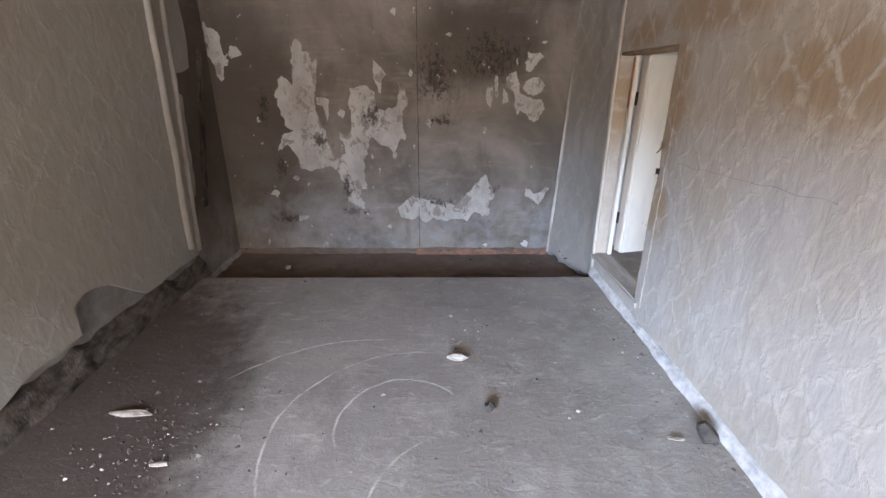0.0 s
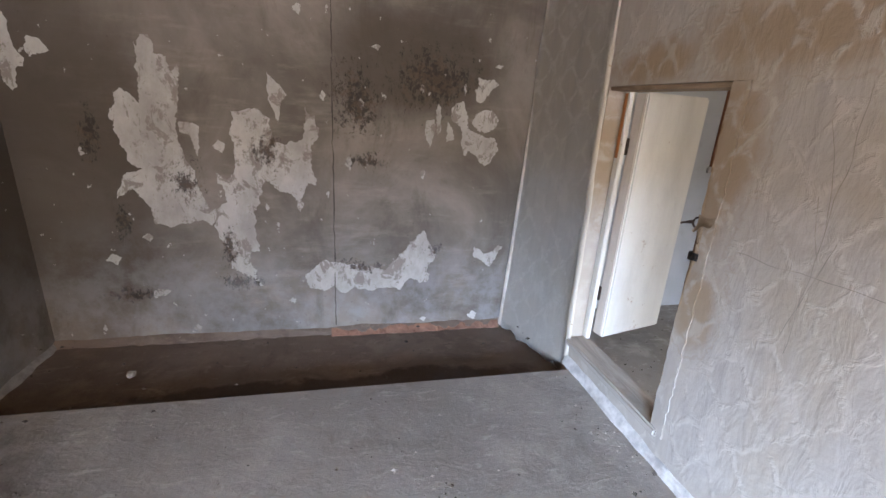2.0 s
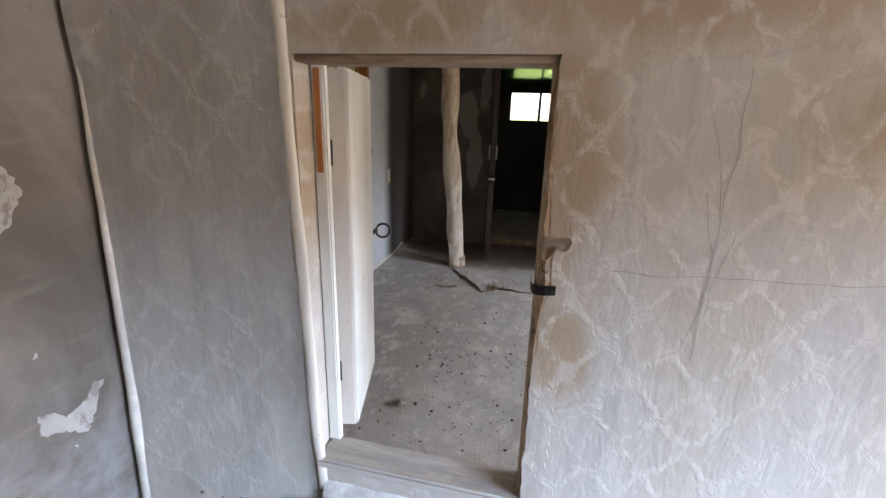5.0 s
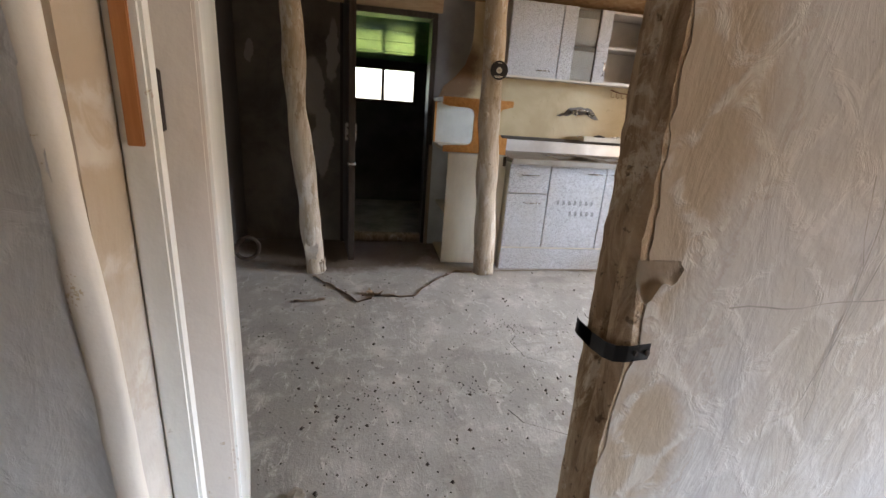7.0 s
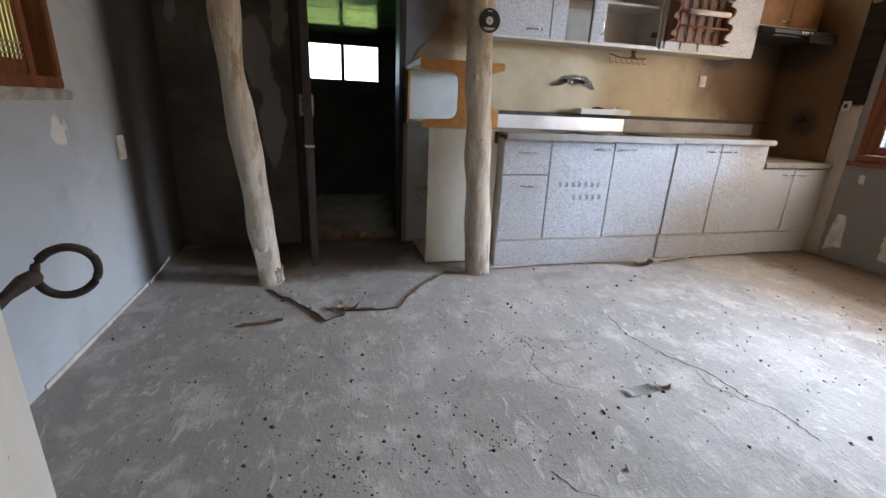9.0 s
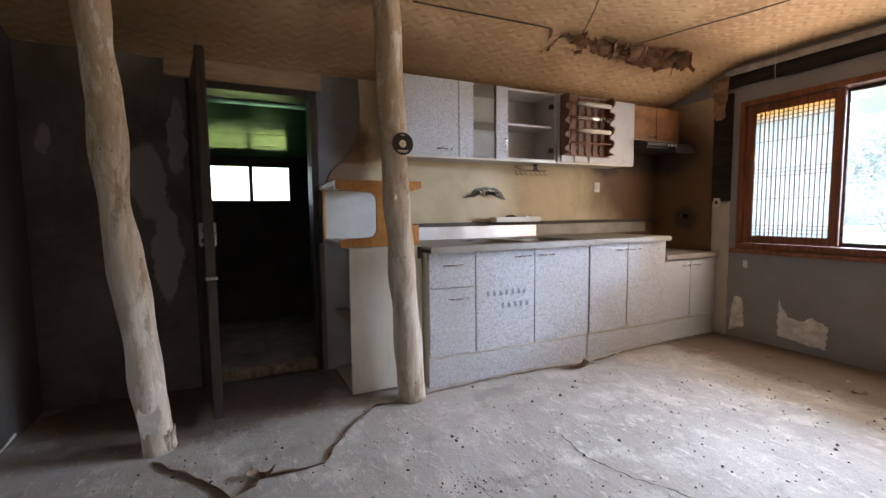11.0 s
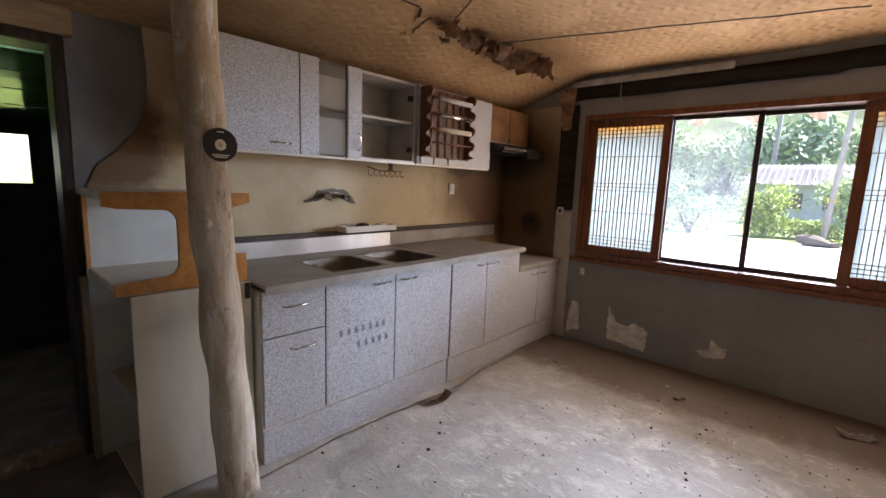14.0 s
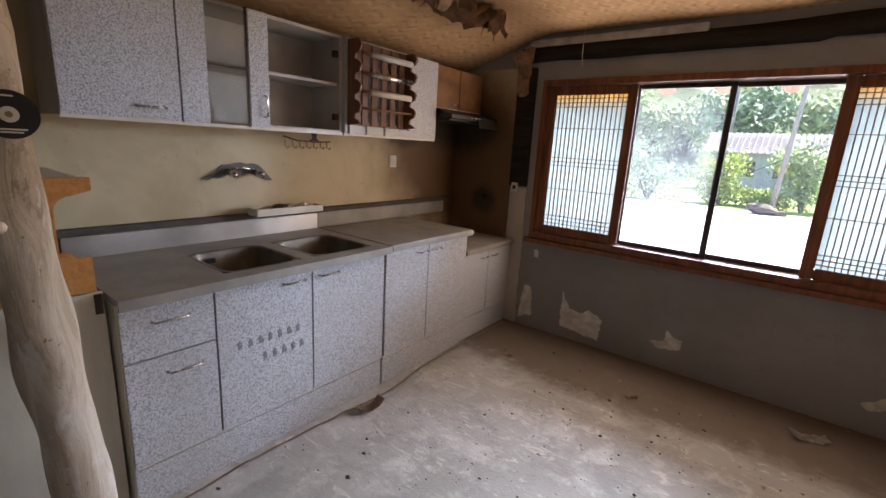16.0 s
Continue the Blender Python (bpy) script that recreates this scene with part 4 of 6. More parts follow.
def crack(points, width, name, material, label, place):
    """A thin dark groove drawn as a narrow strip."""
    bm = bmesh.new()
    prev = None
    for i, (u, v) in enumerate(points):
        w = width * (0.5 + random.random())
        pair = [bm.verts.new(place(u - w, v)), bm.verts.new(place(u + w, v))]
        if prev:
            bm.faces.new((prev[0], prev[1], pair[1], pair[0]))
        prev = pair
    return structure(name, bm, material, label, "crack")


M_SCRATCH = plain("scratched_paper", (0.27, 0.245, 0.21), 0.9, 0.3)
M_CRACK = plain("dark_crack", (0.07, 0.06, 0.05), 0.9, 0.3)
crack([(0.355 + 0.010 * noise.noise(Vector((0, 0, 0.04 * i * 3))) + 0.006 * noise.noise(Vector((5, 0, i * 0.9))), 0.05 + 0.04 * i) for i in range(55)], 0.0022, "crack_back", M_CRACK, "long thin vertical crack in the plaster", lambda u, v: (u, 4.2585, v))
crack([(0.955 + 0.010 * noise.noise(Vector((2, 0, i * 0.35))) - 0.0015 * i, 2.18 + 0.03 * i) for i in range(26)], 0.0009, "crack_partition", M_SCRATCH, "thin crack scratched across the wallpaper", lambda u, v: (1.4688, v, u))
crack([(2.73 + 0.012 * noise.noise(Vector((2, 4, i * 0.35))), 0.72 + 0.03 * i) for i in range(22)], 0.0007, "crack_partition_upright", M_SCRATCH, "thin upright crack in the wallpaper", lambda u, v: (1.4685, u, v))



def scratch(points, width, name, label):
    """A pencil or nail scratch along turning points (y, z) on the partition."""
    run = []
    for (ya, za), (yb, zb) in zip(points, points[1:]):
        k = max(2, int(math.dist((ya, za), (yb, zb)) / 0.015))
        run += [(ya + (yb - ya) * i / k + 0.002 * noise.noise(Vector((i * 0.9, ya * 9, 1))), za + (zb - za) * i / k) for i in range(k + 1)]
    crack(run, width, name, M_SCRATCH, label, lambda u, v: (1.4682, u, v))


scratch([(2.696, 1.019), (2.713, 0.938), (2.735, 0.838), (2.752, 0.761)], 0.0009, "scratch_slanting", "slanting scratch in the wallpaper")
scratch([(2.767, 1.112), (2.748, 1.026), (2.725, 0.970)], 0.0007, "scratch_short", "short upright scratch in the wallpaper")
scratch([(2.792, 1.281), (2.763, 1.208), (2.743, 1.126), (2.729, 1.041)], 0.0008, "scratch_upright", "upright scratch in the wallpaper")
for k in range(6):
    y = 2.735 + 0.022 * k + 0.022 * noise.noise(Vector((k * 1.7, 2, 0)))
    scratch([(y, 0.958 + 0.004 * (k % 3)), (y - 0.006, 0.950 - 0.007 * (k % 3))], 0.0005, "scratch_tick", "small pencil tick on the wallpaper")

# ---- low door between room and kitchen ----


def jamb_board():
    """A splintered board lining the side of the doorway."""
    bm = bmesh.new()
    rows = []
    for i in range(81):
        z = 0.222 + 1.135 * i / 80
        a = 0.004 * noise.noise(Vector((0, 1, z * 7))) + 0.003 * noise.noise(Vector((0, 5, z * 40)))
        gap = 0.016 * max(0, 1 - abs(z - 0.86) / 0.15)
        lean = 0.010 * (z - 0.2)
        rows.append([bm.verts.new(p) for p in ((1.584, 3.026, z), (1.580, 3.034 + lean + a, z), (1.556, 3.070 + lean, z), (1.544 + a, 3.086 + lean + a * 0.5, z), (1.525, 3.091 + lean, z), (1.508, 3.091 + lean - gap * 0.4, z), (1.500, 3.088 + lean - gap, z), (1.490, 3.090 + lean - gap * 0.3, z), (1.476, 3.087 + lean + a - gap * 0.3, z), (1.4665, 3.078 + lean + a - gap, z), (1.4700, 3.030, z))])
    for a, b in zip(rows, rows[1:]):
        for j in range(10):
            bm.faces.new((a[j], a[j + 1], b[j + 1], b[j]))
    return bm


def loose_flap():
    """Wallpaper standing off beside the jamb, curled at its torn lower edge."""
    bm = bmesh.new()
    rows = []
    for i in range(41):
        t = i / 40
        row = []
        for j in range(9):
            k = j / 8
            y = 3.022 + 0.062 * k + 0.004 * t
            z = 0.945 + 0.035 * (1 - k) ** 2 * (1 - t) + 0.045 * t - 0.010 * math.sin(k * 9) * (1 - t)
            x = 1.4640 - 0.014 * (1 - t) ** 4 * (0.3 + k) - 0.003 * noise.noise(Vector((y * 30, z * 7, 2)))
            row.append(bm.verts.new((x, y, z)))
        rows.append(row)
    for a, b in zip(rows, rows[1:]):
        for j in range(8):
            bm.faces.new((a[j], a[j + 1], b[j + 1], b[j]))
    bmesh.ops.solidify(bm, geom=bm.faces[:], thickness=0.0015)
    return bm


structure("door_1_frame", boxes((1.545, 1.568, 3.662, 3.701, 0.222, 1.372), bevel=0.004), M_WHITE, "white painted wooden door frame, chipped", "door frame")
structure("door_1_sill", boxes((1.455, 1.575, 3.040, 3.700, 0.185, 0.221), bevel=0.008), M_SILL, "worn dusty wooden door sill", "sill")
structure("door_1_head", boxes((1.474, 1.586, 3.089, 3.700, 1.358, 1.3735), bevel=0.003), M_HEAD, "dark bare wooden door head", "door frame")
structure("door_1_jamb", jamb_board(), M_JAMB, "splintered brown bare wooden jamb", "door frame")
structure("door_1_strip", boxes((1.5405, 1.5446, 3.673, 3.691, 1.09, 1.352), bevel=0.0012), M_STRIP, "orange-brown veneer strip on the jamb", "trim")
structure("wallpaper_jamb_edge", slab(ragged([(3.018, 0.20), (3.080, 0.20), (3.079, 0.45), (3.083, 0.62), (3.074, 0.72), (3.070, 0.80), (3.056, 0.86), (3.060, 0.93), (3.074, 1.0), (3.084, 1.2), (3.086, 1.3745), (3.028, 1.3745), (3.022, 1.1)], 0.02, 0.004, 7), lambda u, v, d: Vector((1.4655 + d, u, v)), 0.0035), M_PAPER_E, "crumbling edge of the wallpaper below the latch", "wallpaper")
structure("wallpaper_flap", loose_flap(), M_PAPER_J, "stained loose wallpaper curling beside the jamb", "wallpaper", True)
HINGE = pose(1.600, 3.628, 0.245, 0, 0, 13.5)
door = thing("low_door", (1.600, 3.628, 0.245), "low white painted plank door standing open", "door")


def leaf_part(name, dims, material, label="", bevel=0.004):
    return part(name, turned(boxes(*dims, bevel=bevel), HINGE), material, door, label)


leaf_part("leaf", [(0.004, 0.392, -0.004, 0.030, 0.0, 1.115)], M_WHITE, "chipped white paint", 0.007)
leaf_part("edge_strip", [(-0.006, 0.0035, -0.001, 0.050, 0.008, 1.11)], M_PAPERED, "grey papered hinge edge", 0.004)
leaf_part("edge_stile", [(0.006, 0.040, 0.032, 0.049, 0.01, 1.105)], M_PAPERED)
for hz in (0.18, 0.86):
    part("hinge", turned(boxes((-0.014, -0.0065, 0.040, 0.056, hz, hz + 0.07), bevel=0.0015), HINGE), M_IRON, door, "rusted hinge")
ring_c = Vector((2.083, 3.714, 0.792))
part("ring_handle", tube([ring_c + Vector((-0.013 * math.cos(a), 0.024 * math.cos(a), 0.028 * math.sin(a))) for a in [i * 2 * math.pi / 28 for i in range(28)]], 0.0048, 8, True), M_IRON, door, "black iron ring pull", True)
part("ring_stem", tube([(1.978, 3.728, 0.79), (2.02, 3.736, 0.791), (2.056, 3.740, 0.792), (2.070, 3.738, 0.792)], [0.0055, 0.0055, 0.009, 0.009], 8), M_IRON, door, "", True)
part("hole_mark", turned(boxes((0.27, 0.29, -0.002, 0.001, 0.21, 0.235), (0.285, 0.30, -0.002, 0.001, 0.235, 0.255), (0.23, 0.236, -0.002, 0.001, 0.13, 0.19), bevel=0.0008), HINGE), M_BLACK, door, "black scuff mark in the paint")
latch = thing("door_latch", (1.47, 3.06, 0.835), "black strap latch on the splintered jamb", "latch")


def strap():
    """A flat band bent round the corner of the jamb."""
    bm = bmesh.new()
    rows = []
    for x, y, z in ((1.4575, 3.046, 0.862), (1.4570, 3.060, 0.861), (1.4580, 3.078, 0.858), (1.464, 3.093, 0.856), (1.476, 3.101, 0.855), (1.505, 3.106, 0.854), (1.545, 3.106, 0.853), (1.556, 3.104, 0.853)):
        rows.append([bm.verts.new((x, y, z - 0.0125)), bm.verts.new((x, y, z + 0.0125))])
    for a, b in zip(rows, rows[1:]):
        bm.faces.new((a[0], a[1], b[1], b[0]))
    bmesh.ops.solidify(bm, geom=bm.faces[:], thickness=0.004)
    bmesh.ops.bevel(bm, geom=bm.edges[:], offset=0.0008, segments=1, affect='EDGES')
    return bm


part("strap", strap(), M_BLACK, latch)
for y in (3.051, 3.068):
    part("screw", boxes((1.4525, 1.4565, y - 0.003, y + 0.003, 0.857, 0.865), bevel=0.001), M_IRON, latch)

# ---- kitchen walls ----
sp = ragged([(-0.28, 0.0), (2.45, 0.0), (2.60, 0.9), (2.86, 1.24), (2.82, 1.33), (2.74, 1.40), (2.66, 1.50), (2.62, 1.62), (2.61, 1.80), (2.62, 1.99), (-0.28, 1.99)], 0.08, 0.004, 5)
structure("wallpaper_splashback", slab(sp, lambda u, v, d: Vector((4.715 + d, u, v)), 0.012), M_SPLASH, "yellowed wallpaper scorched brown near the stove", "wallpaper")
structure("wall_grey_patch", slab(ragged([(2.60, 1.0), (2.90, 1.0), (2.90, 1.97), (2.58, 1.97)], 0.1, 0.004, 8), lambda u, v, d: Vector((4.722 + d, u, v)), 0.006), M_GREYPANEL, "bare grey plaster beside the doorway", "wall")
structure("wallpaper_stove_corner", slab(ragged([(4.14, 0.0), (4.715, 0.0), (4.715, 1.99), (4.14, 1.99)], 0.1, 0.004, 6), lambda u, v, d: Vector((u, -0.268 - d, v)), 0.010), M_SPLASH, "brown scorched wallpaper with a black flue hole", "wallpaper")
structure("wallpaper_post_strip", slab(ragged([(3.985, 0.0), (4.13, 0.0), (4.13, 1.115), (4.08, 1.118), (4.03, 1.10), (3.99, 1.115)], 0.05, 0.008, 12), lambda u, v, d: Vector((u, -0.271 - d, v)), 0.006), M_PAPERED, "dirty cream paper strip below the black post", "wallpaper")
for k, sheet in enumerate(([(3.60, 0.363), (3.54, 0.241), (3.445, 0.23), (3.38, 0.27), (3.287, 0.223), (3.294, 0.057), (3.407, 0.063), (3.601, 0.094)],
                           [(2.954, 0.176), (2.861, 0.202), (2.858, 0.276), (2.818, 0.244), (2.755, 0.231), (2.766, 0.165), (2.892, 0.136)],
                           [(3.931, 0.344), (3.865, 0.332), (3.843, 0.108), (3.964, 0.052)],
                           [(1.879, 0.163), (1.775, 0.235), (1.700, 0.17), (1.851, 0.138)])):
    structure("wallpaper_bare_patch", slab(ragged(sheet, 0.016, 0.007, 60 + k), lambda u, v, d: Vector((u, -0.2785 - d, v)), 0.002), M_PATCH, "torn white patch of bare lining", "wallpaper")
structure("trim_black_post", boxes((3.985, 4.14, -0.278, -0.2555, 1.12, 1.985), bevel=0.006), M_BEAM, "black tarred upright post in the wall", "post")
bm = bmesh.new()
n = 40
rows = []
for i in range(n + 1):
    x = 1.58 + (4.12 - 1.58) * i / n
    lo = 2.02 + 0.012 * noise.noise(Vector((x * 3, 0, 0))) + 0.02 * (x < 2.4)
    hi = 2.115 + 0.012 * noise.noise(Vector((x * 2, 5, 0))) + 0.03 * (4.12 - x) / 2.5
    rows.append([bm.verts.new((x, y, z)) for y, z in ((-0.279, lo), (-0.25, lo), (-0.245, (lo + hi) / 2), (-0.25, hi), (-0.279, hi))])
for a, b in zip(rows, rows[1:]):
    for j in range(4):
        bm.faces.new((a[j], a[j + 1], b[j + 1], b[j]))
structure("trim_black_beam", bm, M_BEAM, "black tarred beam above the window", "beam", True)
structure("trim_torn_board", boxes((2.92, 4.05, -0.262, -0.235, 2.118, 2.165), bevel=0.004), M_BOARD, "pale torn board under the ceiling", "trim")
structure("door_2_lintel", boxes((4.690, 4.728, 2.87, 3.74, 1.845, 1.955), bevel=0.006), M_LINTEL, "stained tan wooden lintel", "beam")
structure("door_2_frame", boxes((4.70, 4.885, 2.905, 2.945, 0.0, 1.843), (4.70, 4.885, 3.60, 3.64, 0.0, 1.843), (4.70, 4.885, 2.945, 3.60, 1.80, 1.843), bevel=0.004), M_DARKDOOR, "dark brown wooden door frame", "door frame")
structure("door_2_sill", tube([(4.80, 2.93, 0.015), (4.78, 3.1, 0.02), (4.79, 3.35, 0.018), (4.80, 3.61, 0.02)], 0.05, 8), M_RAWWOOD, "worn round log threshold", "sill", True)
structure("trim_white_edge", boxes((3.10, 4.03, 4.392, 4.399, 0.0, 0.018)), M_PAPEREDGE, "pale strip along the foot of the wall", "skirting")
structure("trim_white_edge_end", turned(boxes((0, 0.34, -0.008, 0, 0.0, 0.012)), pose(4.03, 4.392, 0.004, 0, -5, 0)), M_PAPEREDGE, "loose end of the pale strip", "skirting")


def crooked_log(name, base, top, radius, bend, label, seed):
    """A crooked trunk standing on the floor, cut flat below."""
    b, t = Vector(base), Vector(top)
    path, radii = [], []
    for i in range(65):
        k = i / 64
        p = b.lerp(t, k)
        s = math.sin(k * math.pi)
        p.x += bend[0] * s + 0.010 * noise.noise(Vector((seed, k * 5, 0)))
        p.y += bend[1] * s + 0.012 * noise.noise(Vector((seed, k * 5, 7)))
        path.append(p)
        radii.append(radius * (1.0 + 0.20 * noise.noise(Vector((seed, k * 7, 3))) + 0.10 * (1 - k) ** 6))
    bm = tube(path, radii, 16)
    for v in bm.verts:
        d = noise.noise(Vector((v.co.x * 14, v.co.y * 14, v.co.z * 5 + seed)))
        v.co.x += 0.012 * d
        v.co.y += 0.012 * noise.noise(Vector((v.co.y * 14, v.co.x * 14, v.co.z * 5 + seed)))
        if v.co.z < 0.0:
            v.co.z = 0.0
    o = thing(name, base, label, "post")
    part("trunk", bm, M_LOG, o, "", True)
    return o


post_a = crooked_log("crooked_post", (3.985, 3.765, 0.0), (3.985, 3.905, 2.19), 0.066, (0, 0.022), "crooked peeling log post with a broken papered foot", 1.0)
part("broken_foot", boxes((3.93, 4.05, 3.705, 3.825, 0.0, 0.10), bevel=0.012), M_RAWWOOD, post_a, "splintered block at the foot")
part("paper_scrap", slab(ragged([(3.75, 0.10), (3.80, 0.06), (3.83, 0.2), (3.81, 0.33), (3.77, 0.30), (3.74, 0.2)], 0.03, 0.01, 4), lambda u, v, d: Vector((3.925 - d + 0.01 * math.sin(v * 30), u, v)), 0.003), M_PAPEREDGE, post_a, "torn white paper")
post_b = crooked_log("crooked_post", (3.985, 2.545, 0.0), (3.985, 2.655, 2.19), 0.073, (0.0, 0.012), "crooked pale peeled log post beside the sink", 6.0)
part("knot", tube([(3.925, 2.655, 1.135), (3.905, 2.665, 1.137)], [0.022, 0.013], 10), M_LOG, post_b, "", True)
disc = thing("compact_disc", (3.905, 2.604, 1.41), "black printed disc stuck on the log post", "disc")


def annulus(c, r0, r1, x0, x1, n=40):
    bm = bmesh.new()
    rings = []
    for r, x in ((r0, x0), (r1, x0), (r1, x1), (r0, x1)):
        rings.append([bm.verts.new((x, c[0] + r * math.cos(k * 2 * math.pi / n), c[1] + r * math.sin(k * 2 * math.pi / n))) for k in range(n)])
    for a, b in zip(rings, rings[1:] + rings[:1]):
        for k in range(n):
            bm.faces.new((a[k], a[(k + 1) % n], b[(k + 1) % n], b[k]))
    return bm


part("print", annulus((2.604, 1.41), 0.019, 0.058, 3.9045, 3.9060), M_BLACK, disc)
part("hub", annulus((2.604, 1.41), 0.0075, 0.019, 3.9048, 3.9058), M_OUTLET, disc, "pale hub")
for k, (w, z) in enumerate(((0.030, 1.373), (0.022, 1.366), (0.012, 1.452))):
    part("print_line", boxes((3.9036, 3.9044, 2.604 - w, 2.604 + w, z, z + 0.004)), M_OUTLET, disc, "line of white print")

# brown door leaf standing open into the kitchen
LEAF2 = pose(4.70, 3.60, 0.035, 0, 0, 187)
pd = thing("porch_door", (4.70, 3.60, 0.035), "dark brown wooden door standing open into the kitchen", "door")
part("leaf", turned(boxes((0.0, 0.57, -0.018, 0.018, 0.0, 1.80), bevel=0.004), LEAF2), M_DARKDOOR, pd)
part("edge", turned(boxes((0.57, 0.588, -0.022, 0.022, 0.0, 1.81), bevel=0.005), LEAF2), M_DARKDOOR, pd, "worn dark leading edge")
for s in (-1, 1):
    part("door_handle", turned(boxes((0.50, 0.53, s * 0.020, s * 0.038, 0.86, 0.98), bevel=0.006), LEAF2), M_SILVER, pd, "pale metal handle plate")
part("latch_bolt", turned(boxes((0.55, 0.596, -0.028, 0.028, 0.70, 0.715), bevel=0.003), LEAF2), M_SILVER, pd, "small metal bolt")

# ---- windows ----


def sash(name, x0, x1, y, z0, z1, glazing, label, lattice=0, frame_w=0.05, mat_frame=None, north=False):
    """A sliding sash in a wall that runs along x; lattice: count of upright bars."""
    mf = mat_frame or M_FRAME
    s = tagged(thing(name, ((x0 + x1) / 2, y, z0), label, "window"), kind="structure")
    d = 0.028
    w = frame_w
    for nm, dims in (("stile", (x0, x0 + w, y, y + d, z0, z1)), ("stile", (x1 - w, x1, y, y + d, z0, z1)), ("rail", (x0 + w, x1 - w, y, y + d, z0, z0 + w)), ("rail", (x0 + w, x1 - w, y, y + d, z1 - w, z1))):
        part(nm, boxes(dims, bevel=0.004), mf, s)
    pane = part("pane", boxes((x0 + w, x1 - w, y + 0.010, y + 0.013, z0 + w, z1 - w)), glazing, s)
    if lattice:
        gy0, gy1 = (y + 0.001, y + 0.008) if north else (y + 0.0145, y + 0.0215)
        for k in range(lattice):
            x = x0 + w + (x1 - x0 - 2 * w) * (k + 1) / (lattice + 1)
            part("lattice_bar", boxes((x - 0.0028, x + 0.0028, gy0, gy1, z0 + w, z1 - w)), M_LATTICE, s)
        H = z1 - z0 - 2 * w
        for f in (0.025, 0.055, 0.085, 0.30, 0.48, 0.51, 0.54, 0.76, 0.915, 0.945, 0.975):
            z = z0 + w + H * f
            part("lattice_bar", boxes((x0 + w, x1 - w, gy0 + 0.001, gy1 + 0.001, z - 0.0028, z + 0.0028)), M_LATTICE, s)
    return s


M_LATTICE = wood("pale_lattice", (0.16, 0.12, 0.08), (0.28, 0.22, 0.16))
x0, x1, z0, z1 = WIN
structure("window_1_frame", boxes((x0, x1, -0.44, -0.262, z0, z0 + 0.045), (x0, x1, -0.44, -0.262, z1 - 0.04, z1), (x0, x0 + 0.035, -0.44, -0.262, z0 + 0.045, z1 - 0.04), (x1 - 0.035, x1, -0.44, -0.262, z0 + 0.045, z1 - 0.04), bevel=0.004), M_FRAME, "red-brown wooden window frame", "window frame")
structure("window_1_sill", boxes((x0 - 0.02, x1 + 0.03, -0.278, -0.235, z0 - 0.035, z0 - 0.002), bevel=0.004), M_FRAME, "red-brown chipped window sill", "sill")
sash("lattice_sash", 3.275, 3.895, -0.33, z0 + 0.047, z1 - 0.042, M_FROST, "red-brown sliding sash with lattice over frosted glass", 15, frame_w=0.06)
sash("lattice_sash", 1.695, 2.262, -0.33, z0 + 0.047, z1 - 0.042, M_FROST, "red-brown sliding sash with lattice over frosted glass", 15, frame_w=0.06)
sash("clear_sash", 2.735, 3.30, -0.385, z0 + 0.047, z1 - 0.042, M_GLASS_DUST_HAZE, "dark aluminium sliding sash with clear dusty glass", 0, frame_w=0.028, mat_frame=M_ALU)
sash("clear_sash", 2.20, 2.775, -0.42, z0 + 0.047, z1 - 0.042, M_GLASS, "dark aluminium sliding sash with clear dusty glass", 0, frame_w=0.028, mat_frame=M_ALU)
structure("window_2_frame", boxes((2.72, 3.60, 4.385, 4.50, 0.985, 1.025), (2.72, 3.60, 4.385, 4.50, 1.74, 1.78), (2.72, 2.755, 4.385, 4.50, 1.025, 1.74), (3.565, 3.60, 4.385, 4.50, 1.025, 1.74), bevel=0.004), M_FRAME, "red-brown wooden window frame", "window frame")
structure("window_2_sill", boxes((2.70, 3.62, 4.372, 4.399, 0.945, 0.983), bevel=0.005), M_MORTAR, "white plastered window sill", "sill")
s = sash("lattice_sash", 2.757, 3.18, 4.41, 1.027, 1.738, M_FROST_Y, "red-brown sash with lattice over yellow glass", 12, north=True)
s = sash("lattice_sash", 3.15, 3.563, 4.445, 1.027, 1.738, M_FROST_Y, "red-brown sash with lattice over yellow glass", 12, north=True)

# ---- porch behind the east doorway ----
structure("floor_porch", boxes((4.73, 6.75, 2.2, 4.3, -0.2, -0.02)), M_PORCHFLOOR, "dark earth floor of the porch", "floor")
structure("wall_porch_south", boxes((4.88, 6.75, 2.10, 2.2, -0.2, TOP)), M_DARKWALL, "dark porch wall")
structure("wall_porch_north", boxes((4.88, 6.75, 4.3, 4.4, -0.2, TOP)), M_DARKWALL, "dark porch wall")
structure("wall_porch_east", wall_with_hole(bmesh.new(), 'x', 6.60, 6.75, 2.2, 4.3, -0.2, TOP, [(2.85, 3.66, 1.16, 1.58)]), M_DARKWALL, "dark boarded outer wall of the porch")
bm = bmesh.new()
for k in range(4):
    a, b = 0.37 + 0.1575 * k, 0.37 + 0.1575 * (k + 1)
    for (xa, za, xb, zb) in [(5.08 + 1.52 * a, 2.10 - 0.46 * a, 5.08 + 1.52 * b + 0.03, 2.094 - 0.46 * b)]:
        vs = [bm.verts.new((x, y, z + o)) for o in (0, 0.02) for x, z in ((xa, za), (xb, zb)) for y in (2.2, 4.3)]
        for q in ((0, 1, 3, 2), (4, 5, 7, 6), (0, 1, 5, 4), (2, 3, 7, 6), (0, 2, 6, 4), (1, 3, 7, 5)):
            bm.faces.new([vs[i] for i in q])
structure("ceiling_porch", bm, M_GREEN, "glossy green boarded sloping ceiling", "ceiling")
